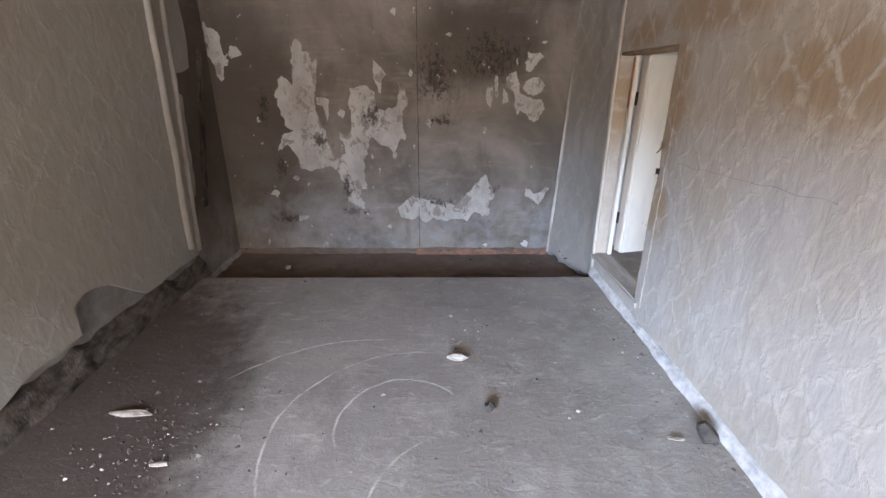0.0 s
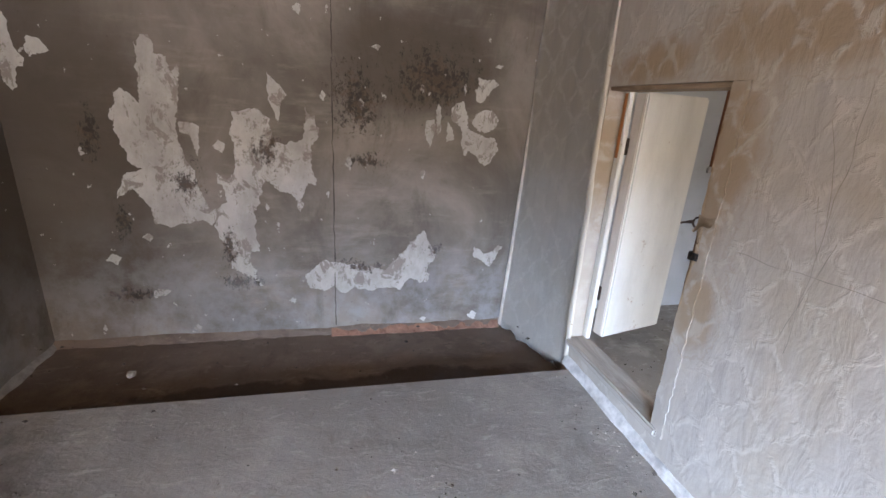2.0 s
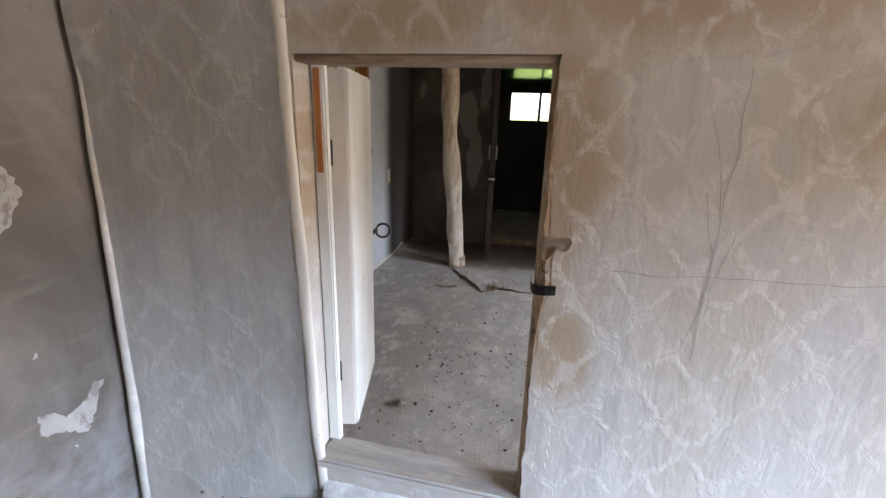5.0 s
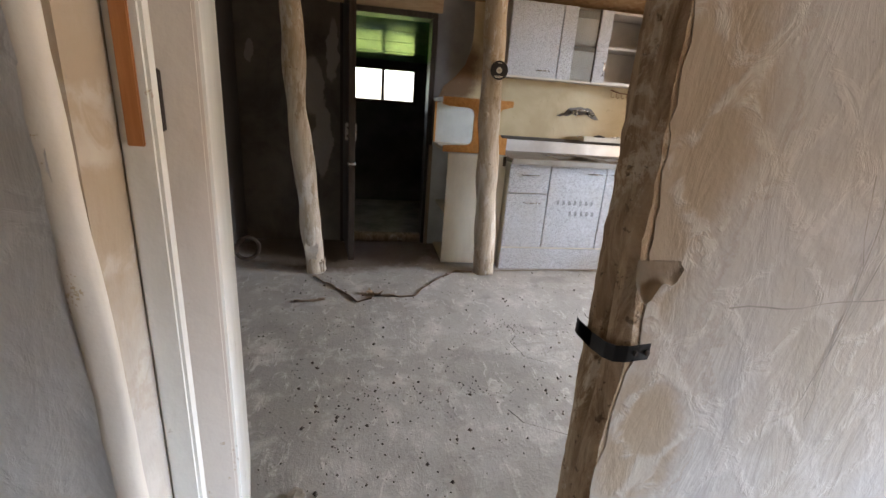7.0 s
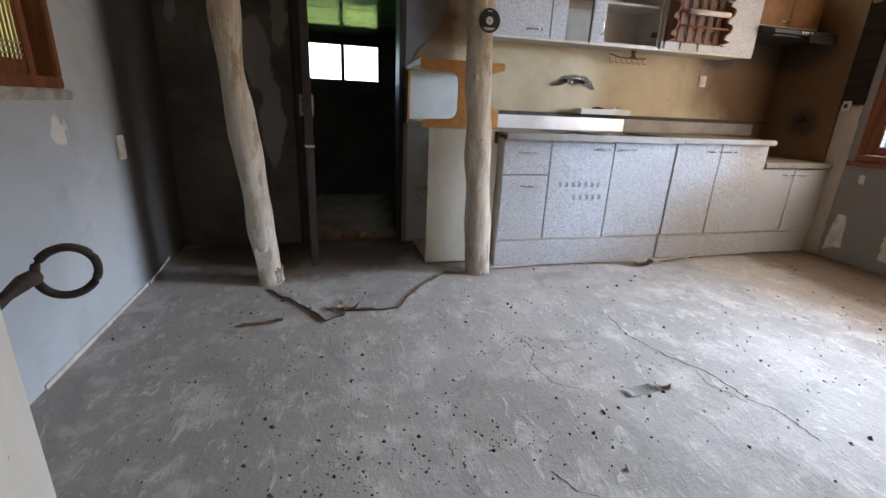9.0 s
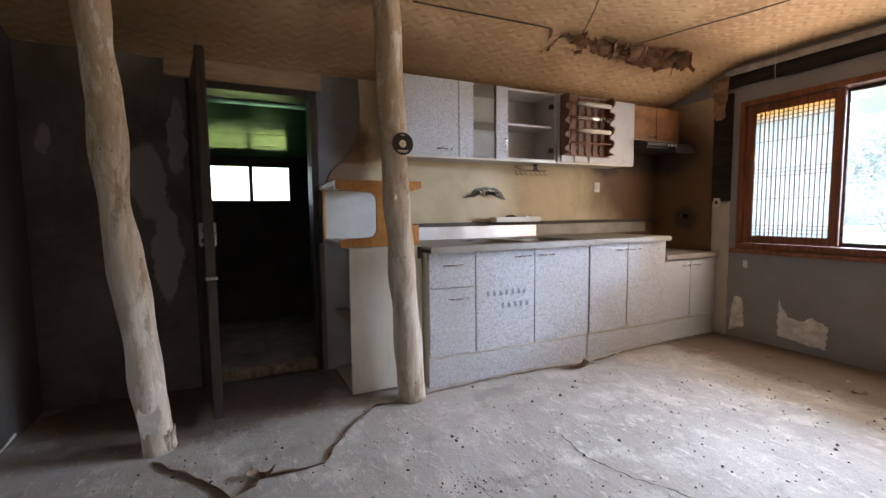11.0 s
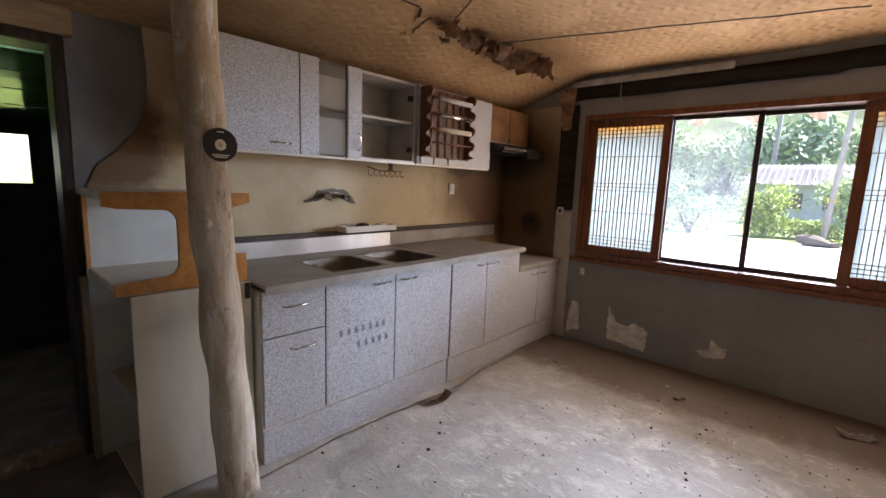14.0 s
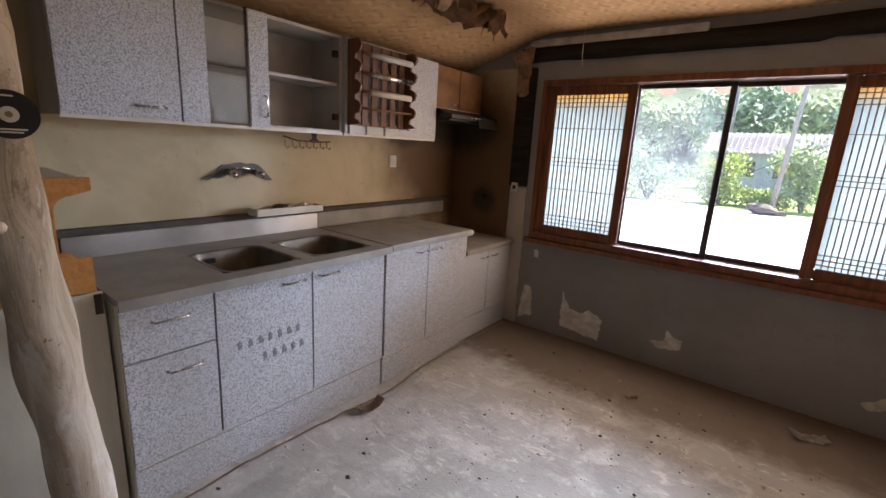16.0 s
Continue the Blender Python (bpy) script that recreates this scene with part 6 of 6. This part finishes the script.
# ---- torn ceiling paper ----


def ceiling_flaps():
    rnd = random.Random(12)
    bm = bmesh.new()
    for k in range(60):
        t = rnd.random()
        y = 0.25 + 1.35 * t
        x = 4.0 + 0.06 * t + rnd.uniform(-0.09, 0.09)
        w, l = rnd.uniform(0.05, 0.16), rnd.uniform(0.03, 0.12) * (1.3 - 0.8 * t)
        a = rnd.uniform(0, 6.28)
        ux, uy = math.cos(a), math.sin(a)
        dx, dy = rnd.uniform(-0.5, 0.5), rnd.uniform(-0.5, 0.5)
        z = 2.178
        rows = []
        for i in range(5):
            s = i / 4
            ww = w * (1 - 0.7 * s + 0.2 * rnd.random())
            c = Vector((x + dx * l * s + 0.02 * math.sin(s * 4 + k), y + dy * l * s, z - l * s))
            rows.append([bm.verts.new(c + Vector((ux * ww * q, uy * ww * q, 0.012 * rnd.uniform(-1, 1)))) for q in (-0.5, 0, 0.5)])
        for p, q in zip(rows, rows[1:]):
            for i in range(2):
                bm.faces.new((p[i], p[i + 1], q[i + 1], q[i]))
    bmesh.ops.solidify(bm, geom=bm.faces[:], thickness=0.002)
    return bm


tagged(solo("torn_ceiling_paper", ceiling_flaps(), M_TORNPAPER, (3.98, 0.9, 2.12), "brown torn paper hanging from the ceiling", "torn paper"), kind="stuff")
# dark lumps stand in for the shaded inside of a torn hole
bm = bmesh.new()
for k in range(3):
    bmesh.ops.create_icosphere(bm, subdivisions=2, radius=0.07, matrix=Matrix.Translation((3.97 + 0.02 * k, 0.36 + 0.13 * k, 2.20)) @ Matrix.Diagonal((0.7, 1.0, 0.35, 1)))
for v in bm.verts:
    v.co += 0.02 * noise.noise_vector(v.co * 14)
solo("ceiling_hole_lump", bm, M_CRACK, (3.97, 0.5, 2.2), "dark lump standing in for a shaded hole torn in the ceiling", "hole")
for k, (xa, ya, xb, yb) in enumerate(((2.3, 0.35, 3.95, 0.9), (3.4, 1.7, 3.96, 1.35), (3.97, 1.6, 3.99, 2.5))):
    pts = [(xa + (xb - xa) * i / 14, ya + (yb - ya) * i / 14 + 0.02 * noise.noise(Vector((i * 0.5, k, 0))), 2.176) for i in range(15)]
    solo("ceiling_seam", tube(pts, 0.004, 5), M_CRACK, pts[7], "dark split seam in the ceiling paper", "crack")
solo("hanging_cord", tube([(3.56, -0.02, 2.19), (3.563, -0.02, 2.0), (3.555, -0.022, 1.93)], 0.0015, 5), M_CREAM, (3.56, -0.02, 1.93), "thin pale cord hanging from the ceiling", "cord")
bm = slab(ragged([(4.02, 1.80), (4.10, 1.78), (4.14, 1.92), (4.16, 2.1), (4.0, 2.12), (4.03, 1.95)], 0.04, 0.012, 2), lambda u, v, dd: Vector((u, -0.235 - dd + 0.02 * math.sin(v * 25), v)), 0.004)
solo("torn_corner_paper", bm, M_TORNPAPER, (4.08, -0.24, 1.8), "torn brown paper in the ceiling corner", "torn paper")

# ---- floor litter ----


def lumps(name, spots, material, label, seed, z, smin, smax):
    """Loose crumbs, many small irregular stones in one mesh."""
    rnd = random.Random(seed)
    bm = bmesh.new()
    for cx, cy, rx, ry, count in spots:
        for _ in range(count):
            x, y = cx + rnd.gauss(0, 0.5) * rx, cy + rnd.gauss(0, 0.5) * ry
            s = rnd.uniform(smin, smax) * (1 if rnd.random() < 0.85 else 1.9)
            vs = [bm.verts.new((x + s * math.cos(a + rnd.uniform(-0.5, 0.5)) * rnd.uniform(0.6, 1.4), y + s * math.sin(a) * rnd.uniform(0.5, 1.1), z - 0.0005)) for a in (0, 1.57, 3.14, 4.71)]
            top = bm.verts.new((x + s * rnd.uniform(-0.3, 0.3), y + s * rnd.uniform(-0.3, 0.3), z + s * rnd.uniform(0.5, 1.0)))
            for i in range(4):
                bm.faces.new((vs[i], vs[(i + 1) % 4], top))
    ob = mesh_object(name, bm, material)
    return tagged(ob, label, "debris", kind="stuff")


lumps("plaster_crumbs", [(0.2, 2.4, 1.6, 1.7, 220), (-0.45, 2.3, 0.25, 0.25, 170), (-0.8, 2.8, 0.2, 1.2, 50), (1.36, 2.9, 0.1, 1.3, 90), (0.69, 3.08, 0.12, 0.12, 22)], M_DIRT, "dark crumbs of plaster scattered over the cement", 3, 0.09, 0.003, 0.007)
lumps("pale_crumbs", [(0.2, 2.4, 1.6, 1.6, 60), (-0.45, 2.25, 0.25, 0.25, 40), (0.62, 3.0, 0.2, 0.2, 14), (1.38, 2.7, 0.08, 1.3, 40)], M_DEBRIS, "pale chips of plaster scattered over the cement", 4, 0.09, 0.003, 0.007)
lumps("plaster_crumbs", [(0.2, 3.95, 1.8, 0.4, 60)], M_DIRT, "dark crumbs on the sunken strip", 5, 0.004, 0.003, 0.008)
lumps("plaster_crumbs", [(2.9, 2.6, 1.5, 1.5, 420), (2.4, 3.4, 0.8, 0.6, 170), (2.6, 0.9, 1.6, 1.3, 330), (3.6, 3.7, 0.5, 0.5, 60)], M_DIRT, "dark crumbs and flakes scattered over the kitchen floor", 6, 0.0, 0.003, 0.007)
lumps("pale_crumbs", [(2.9, 2.4, 1.5, 1.8, 90), (2.6, 0.6, 1.4, 1.2, 60)], M_DEBRIS, "pale chips on the kitchen floor", 8, 0.0, 0.003, 0.007)


def chunk(name, base, size, material, label, seed, category="debris"):
    bm = bmesh.new()
    bmesh.ops.create_icosphere(bm, subdivisions=2, radius=0.5)
    for v in bm.verts:
        v.co += 0.28 * noise.noise_vector(v.co * 2.2 + Vector((seed, 0, 0)))
        v.co = Vector((v.co.x * size[0], v.co.y * size[1], max(-0.35, v.co.z) * size[2]))
    low_z = min(v.co.z for v in bm.verts)
    bmesh.ops.translate(bm, verts=bm.verts, vec=Vector(base) + Vector((0, 0, -low_z - 0.001)))
    return solo(name, bm, material, base, label, category)


chunk("wood_chip", (0.57, 2.77, 0.09), (0.10, 0.045, 0.035), M_DEBRIS, "pale splintered chip lying on the cement", 1)
chunk("stone", (0.68, 2.455, 0.09), (0.045, 0.05, 0.04), M_DIRT, "small dark stone on the cement", 2, "stone")
chunk("stone", (1.40, 2.30, 0.09), (0.06, 0.09, 0.07), M_DIRT, "dark lump against the skirting", 3, "stone")
chunk("wood_sliver", (1.30, 2.30, 0.09), (0.05, 0.02, 0.012), M_DEBRIS, "pale sliver of wood", 4)
chunk("plaster_sliver", (-0.64, 2.44, 0.09), (0.15, 0.028, 0.02), M_DEBRIS, "long pale plaster sliver on the floor", 5)
chunk("plaster_sliver", (-0.40, 2.21, 0.09), (0.06, 0.02, 0.015), M_DEBRIS, "pale plaster sliver on the floor", 8)
chunk("plaster_chip", (2.06, 3.62, 0.0), (0.07, 0.05, 0.03), M_DEBRIS, "crumpled pale flake behind the door", 6)
chunk("stone", (-0.55, 3.95, 0.004), (0.04, 0.04, 0.03), M_DEBRIS, "pale stone on the sunken strip", 7, "stone")


def scrap(name, centre, w, l, turn, lift, material, label, seed, category="paper"):
    """A curled flat scrap."""
    bm = bmesh.new()
    rnd = random.Random(seed)
    n = 8
    rows = []
    for i in range(n + 1):
        s = i / n - 0.5
        ww = w * (0.8 + 0.4 * rnd.random())
        rows.append([bm.verts.new((s * l, q * ww, 0.002 + lift * (2 * s) ** 2 * (0.4 + 0.6 * rnd.random()) + 0.3 * lift * abs(q))) for q in (-0.5, -0.15, 0.2, 0.5)])
    for a, b in zip(rows, rows[1:]):
        for j in range(3):
            bm.faces.new((a[j], a[j + 1], b[j + 1], b[j]))
    bmesh.ops.solidify(bm, geom=bm.faces[:], thickness=0.0015)
    turned(bm, pose(*centre, 0, 0, turn))
    low_z = min(v.co.z for v in bm.verts)
    bmesh.ops.translate(bm, verts=bm.verts, vec=(0, 0, centre[2] - low_z))
    return solo(name, bm, material, centre, label, category)


scrap("paper_scrap", (2.70, 2.33, 0.0), 0.05, 0.12, 95, 0.012, M_INNER, "white torn paper scrap on the cement", 1)
scrap("vinyl_scrap", (2.70, 2.23, 0.0), 0.03, 0.06, 60, 0.02, M_VINYL, "curled brown scrap of floor vinyl", 2)
scrap("dry_leaf", (2.07, 0.0, 0.0), 0.08, 0.16, 20, 0.03, M_DEBRIS, "curled pale dry leaf on the floor", 3, "leaf")
scrap("vinyl_scrap", (3.48, 3.75, 0.0), 0.035, 0.18, 100, 0.014, M_VINYL, "dark curled strip of floor vinyl", 4)
scrap("vinyl_scrap", (3.94, 1.38, 0.0), 0.06, 0.15, 80, 0.05, M_VINYL, "curled brown corner of floor vinyl", 5)
scrap("paper_scrap", (3.97, 1.10, 0.0), 0.028, 0.34, 96, 0.02, M_INNER, "long white torn paper strip by the plinth", 6)
scrap("dry_leaf", (2.9, 0.25, 0.0), 0.04, 0.07, 40, 0.015, M_VINYL, "small brown leaf on the floor", 9, "leaf")
scrap("dry_leaf", (3.72, 0.30, 0.0), 0.05, 0.06, 10, 0.015, M_VINYL, "small brown leaf on the floor", 10, "leaf")


def torn_edge(points, width, lift, seed):
    """The curled-up edge of the torn floor covering."""
    rnd = random.Random(seed)
    bm = bmesh.new()
    P = [Vector((*p, 0)) for p in points]
    dense = []
    for a, b in zip(P, P[1:]):
        k = max(2, int((b - a).length / 0.03))
        dense += [a.lerp(b, i / k) for i in range(k)]
    dense.append(P[-1])
    rows = []
    for i, p in enumerate(dense):
        d = (dense[min(i + 1, len(dense) - 1)] - dense[max(i - 1, 0)]).normalized()
        s = Vector((-d.y, d.x, 0))
        h = lift * (0.35 + abs(noise.noise(Vector((i * 0.22, seed, 0)))) * 1.6)
        p = p + s * 0.012 * noise.noise(Vector((i * 0.4, seed, 5)))
        rows.append([bm.verts.new(p + s * width + Vector((0, 0, 0.0005))), bm.verts.new(p + s * width * 0.5 + Vector((0, 0, 0.003))), bm.verts.new(p + Vector((0, 0, 0.004 + h))), bm.verts.new(p + s * 0.006 + Vector((0, 0, 0.006 + h * 1.1)))])
    for a, b in zip(rows, rows[1:]):
        for j in range(3):
            bm.faces.new((a[j], a[j + 1], b[j + 1], b[j]))
    bmesh.ops.solidify(bm, geom=bm.faces[:], thickness=0.002)
    return bm


tear = torn_edge([(3.86, 3.78), (3.62, 3.58), (3.44, 3.47), (3.49, 3.38), (3.535, 3.37), (3.52, 3.22), (3.53, 3.11), (3.70, 3.01), (3.86, 2.88), (3.96, 2.76), (3.965, 2.64)], 0.018, 0.014, 3)
solo("torn_floor_edge", tear, M_VINYL, (3.7, 3.4, 0), "torn curling edge of the floor covering", "floor covering")
tear = torn_edge([(3.99, 2.46), (4.02, 2.0), (4.0, 1.5), (3.97, 1.2), (4.03, 0.8), (4.04, 0.2), (4.04, -0.2)], 0.02, 0.006, 9)
solo("torn_floor_edge", tear, M_VINYL, (4.0, 1.1, 0), "torn edge of the floor covering by the plinth", "floor covering")
scrap("vinyl_scrap", (3.56, 3.36, 0.0), 0.05, 0.10, 70, 0.045, M_VINYL, "upturned stiff flap of floor vinyl", 14)



def floor_crack(points, width, name, label, seed):
    """A wandering crack through a few turning points on the kitchen floor."""
    run = []
    for (xa, ya), (xb, yb) in zip(points, points[1:]):
        k = max(2, int(math.dist((xa, ya), (xb, yb)) / 0.014))
        for i in range(k):
            t = i / k
            w = 0.012 * noise.noise(Vector((len(run) * 0.45, seed, 0))) + 0.006 * noise.noise(Vector((len(run) * 1.3, seed, 5)))
            run.append((ya + (yb - ya) * t + w, xa + (xb - xa) * t + w * 0.6))
    crack(run, width, name, M_CRACK, label, lambda u, v: (v, u, 0.0012))


floor_crack([(3.15, 2.61), (3.04, 2.60), (2.95, 2.66), (2.81, 2.63), (2.74, 2.52)], 0.0022, "crack_floor", "thin curved crack in the cement floor", 1)
floor_crack([(3.29, 2.07), (3.10, 2.10), (2.89, 2.04), (2.76, 1.96), (2.58, 1.95), (2.51, 1.90), (2.34, 1.91)], 0.0028, "crack_floor_long", "long ragged crack in the cement floor", 2)
floor_crack([(2.78, 2.00), (2.70, 2.03), (2.62, 1.99), (2.55, 1.97)], 0.0020, "crack_floor_branch", "side branch of the floor crack", 3)
floor_crack([(2.42, 2.84), (2.34, 2.80), (2.26, 2.65), (2.25, 2.60), (2.25, 2.47)], 0.0022, "crack_floor_near", "short crack in the cement floor", 4)
lumps("plaster_crumbs", [(2.55, 3.1, 0.10, 0.5, 110), (2.35, 3.45, 0.4, 0.12, 70), (3.15, 2.62, 0.12, 0.12, 50), (3.0, 3.75, 0.4, 0.3, 60)], M_DIRT, "patches of fine dark crumbs on the kitchen floor", 21, 0.0, 0.002, 0.005)

chunk("rubble_heap", (2.95, -16.7, -0.385), (1.1, 0.7, 0.45), M_DIRT, "dark heap of rubbish at the foot of the pole", 31)
# ---- outdoors, seen through the window ----


def ground():
    bm = bmesh.new()
    s = 400
    vs = [bm.verts.new(p) for p in ((-s, -s, -0.4), (s, -s, -0.4), (s, s, -0.4), (-s, s, -0.4))]
    bm.faces.new(vs)
    return bm


structure("ground", ground(), M_GRASS, "grass and soil reaching to the hills", "ground")
structure("pavement_yard", boxes((-14, 22, -17.5, -0.43, -0.42, -0.385)), M_YARD, "sunlit pale concrete yard", "pavement")
eave = tagged(thing("eave", (2.0, -0.8, 1.95), "clay-tiled eave with round tile ends", "roof"), kind="structure")
bm = bmesh.new()
vs = [bm.verts.new(p) for p in ((-1.6, -0.43, 2.30), (5.2, -0.43, 2.30), (5.2, -1.12, 2.0), (-1.6, -1.12, 2.0), (-1.6, -0.43, 2.36), (5.2, -0.43, 2.36), (5.2, -1.12, 2.06), (-1.6, -1.12, 2.06))]
for q in ((0, 1, 2, 3), (4, 5, 6, 7), (0, 1, 5, 4), (1, 2, 6, 5), (2, 3, 7, 6), (3, 0, 4, 7)):
    bm.faces.new([vs[i] for i in q])
part("boards", bm, M_EAVEBOARD, eave)
for k in range(17):
    x = -1.5 + 0.40 * k
    part("tile_end", tube([(x, -1.18, 1.945), (x, -0.95, 2.04)], 0.072, 12), M_TERRAEAVE, eave)


def plant(name, base, size, material, label, seed, count=3200, leaf=0.085, trunk=0.05):
    """A shrub or tree: branching stems and loose clumps of small leaves."""
    rnd = random.Random(seed)
    o = thing(name, base, label, "tree" if trunk > 0.08 else "bush")
    b = Vector(base)
    bm = bmesh.new()
    tips = []
    for k in range(9):
        a = k * 2.4 + rnd.random()
        r = rnd.uniform(0.25, 0.8)
        tip = b + Vector((math.cos(a) * r * size[0] * 0.5, math.sin(a) * r * size[1] * 0.5, size[2] * rnd.uniform(0.2 if trunk < 0.08 else 0.4, 0.85)))
        m = b.lerp(tip, 0.5) + Vector((0, 0, size[2] * 0.12))
        tube([b, m, tip], [trunk, trunk * 0.6, trunk * 0.2], 6, bm=bm)
        tips.append(tip)
    part("trunk", bm, M_BARK, o)
    bm = bmesh.new()
    for _ in range(count):
        t = rnd.choice(tips)
        c = t + Vector((rnd.gauss(0, 0.16) * size[0], rnd.gauss(0, 0.16) * size[1], rnd.gauss(0, 0.13) * size[2]))
        c.z = max(c.z, b.z + 0.05)
        a, e = rnd.uniform(0, 6.28), rnd.uniform(-1.2, 1.2)
        u = Vector((math.cos(a) * math.cos(e), math.sin(a) * math.cos(e), math.sin(e)))
        v = u.cross(Vector((rnd.uniform(-1, 1), rnd.uniform(-1, 1), 1))).normalized()
        l = leaf * rnd.uniform(0.6, 1.4)
        bm.faces.new([bm.verts.new(c + p) for p in (-u * l, v * l * 0.4, u * l, -v * l * 0.4)])
    part("crown", bm, material, o)
    return o


plant("shrub", (7.2, -17.9, -0.4), (3.4, 2.4, 2.4), M_LEAF_B, "blue-green garden shrub beyond the yard", 1)
plant("shrub", (4.75, -19.4, -0.4), (1.5, 1.6, 2.3), M_LEAF_Y, "yellow-green sunlit shrub by the yard", 2)
plant("shrub", (3.5, -19.6, -0.4), (2.6, 1.6, 0.8), M_LEAF_Y, "low yellow-green shrub by the yard", 3)
plant("shrub", (1.9, -19.0, -0.4), (2.0, 1.8, 2.7), M_LEAF, "green garden shrub by the yard", 4)
plant("shrub", (0.6, -19.8, -0.4), (2.6, 2.0, 2.6), M_LEAF, "green garden shrub by the yard", 5)
plant("shrub", (10.5, -22.0, -0.4), (4.0, 3.0, 3.2), M_LEAF_B, "blue-green garden shrub beyond the yard", 6)
plant("shrub", (-3.5, -20.0, -0.4), (4.0, 3.0, 3.2), M_LEAF, "green garden shrub by the yard", 7)
for k in range(16):
    x = -14 + 3.1 * k + random.uniform(-0.8, 0.8)
    plant("tree", (x, -44 - random.uniform(0, 6), 1.5), (4.5, 4.0, random.uniform(5.0, 7.0)), random.choice((M_LEAF_P, M_LEAF_P, M_LEAF_B)), "broad green tree on the slope behind the houses", 20 + k, 1500, 0.32, 0.14)
pole = thing("utility_pole", (2.78, -17.2, -0.4), "leaning grey concrete utility pole", "pole")
part("shaft", tube([(2.78, -17.2, -0.4), (2.30, -17.2, 8.5)], [0.085, 0.06], 12), M_POLE, pole, "", True)
part("sign", tube([(2.70, -17.34, 1.2), (2.70, -17.36, 1.2)], 0.13, 12), M_SIGN, pole, "round yellow sign")
pole = thing("utility_pole", (6.3, -33.0, -0.4), "distant grey utility pole", "pole")
part("shaft", tube([(6.3, -33, -0.4), (6.1, -33, 9.0)], [0.16, 0.11], 10), M_POLE, pole, "", True)
solo("overhead_wire", tube([(6.2, -18, -0.2), (4.6, -17.7, 0.5), (2.7, -17.3, 1.6), (1.0, -17.2, 2.4)], 0.012, 5), M_BLACK, (2.7, -17.3, 0.5), "slack black stay wire by the pole", "wire")
house = thing("house", (4.4, -30.0, -0.4), "grey house with a low grey sheet roof", "house")
part("wall", boxes((1.6, 6.6, -33.0, -29.0, -0.4, 2.2)), M_FACADE, house)
bm = bmesh.new()
vs = [bm.verts.new(p) for p in ((1.0, -28.5, 1.95), (7.0, -28.5, 1.95), (7.0, -31.0, 3.2), (1.0, -31.0, 3.2), (1.0, -33.5, 1.95), (7.0, -33.5, 1.95))]
bm.faces.new((vs[0], vs[1], vs[2], vs[3]))
bm.faces.new((vs[3], vs[2], vs[5], vs[4]))
bmesh.ops.solidify(bm, geom=bm.faces[:], thickness=0.08)
roof_ob = part("roof", bm, M_ROOF, house)
for k in range(20):
    x = 1.15 + 0.3 * k
    part("roof_rib", tube([(x, -28.48, 1.98), (x, -30.98, 3.23)], 0.035, 5), M_ROOF, house)
for x in (2.4, 4.2):
    wn = part("window", boxes((x, x + 0.9, -29.04, -28.98, 0.6, 1.5)), M_ALU, house)
    part("pane", boxes((x + 0.06, x + 0.84, -28.978, -28.97, 0.66, 1.44)), M_GLASS, wn)


def hills():
    bm = bmesh.new()
    nx, ny = 110, 26
    rows = []
    for j in range(ny + 1):
        t = j / ny
        y = -46 - 75 * t
        row = []
        for i in range(nx + 1):
            x = -150 + 300 * i / nx
            h = 36 * t ** 0.85 * (0.85 + 0.35 * noise.noise(Vector((x * 0.02, t * 2, 0))))
            h += 1.6 * noise.noise(Vector((x * 0.25, y * 0.25, 1))) * min(1, t * 6)
            row.append(bm.verts.new((x + 0.8 * noise.noise(Vector((x, y, 4))), y, -0.5 + h)))
        rows.append(row)
    for a, b in zip(rows, rows[1:]):
        for i in range(nx):
            bm.faces.new((a[i], a[i + 1], b[i + 1], b[i]))
    return bm


structure("backdrop_hills", hills(), M_HILL, "wooded green hills behind the village", "hill")
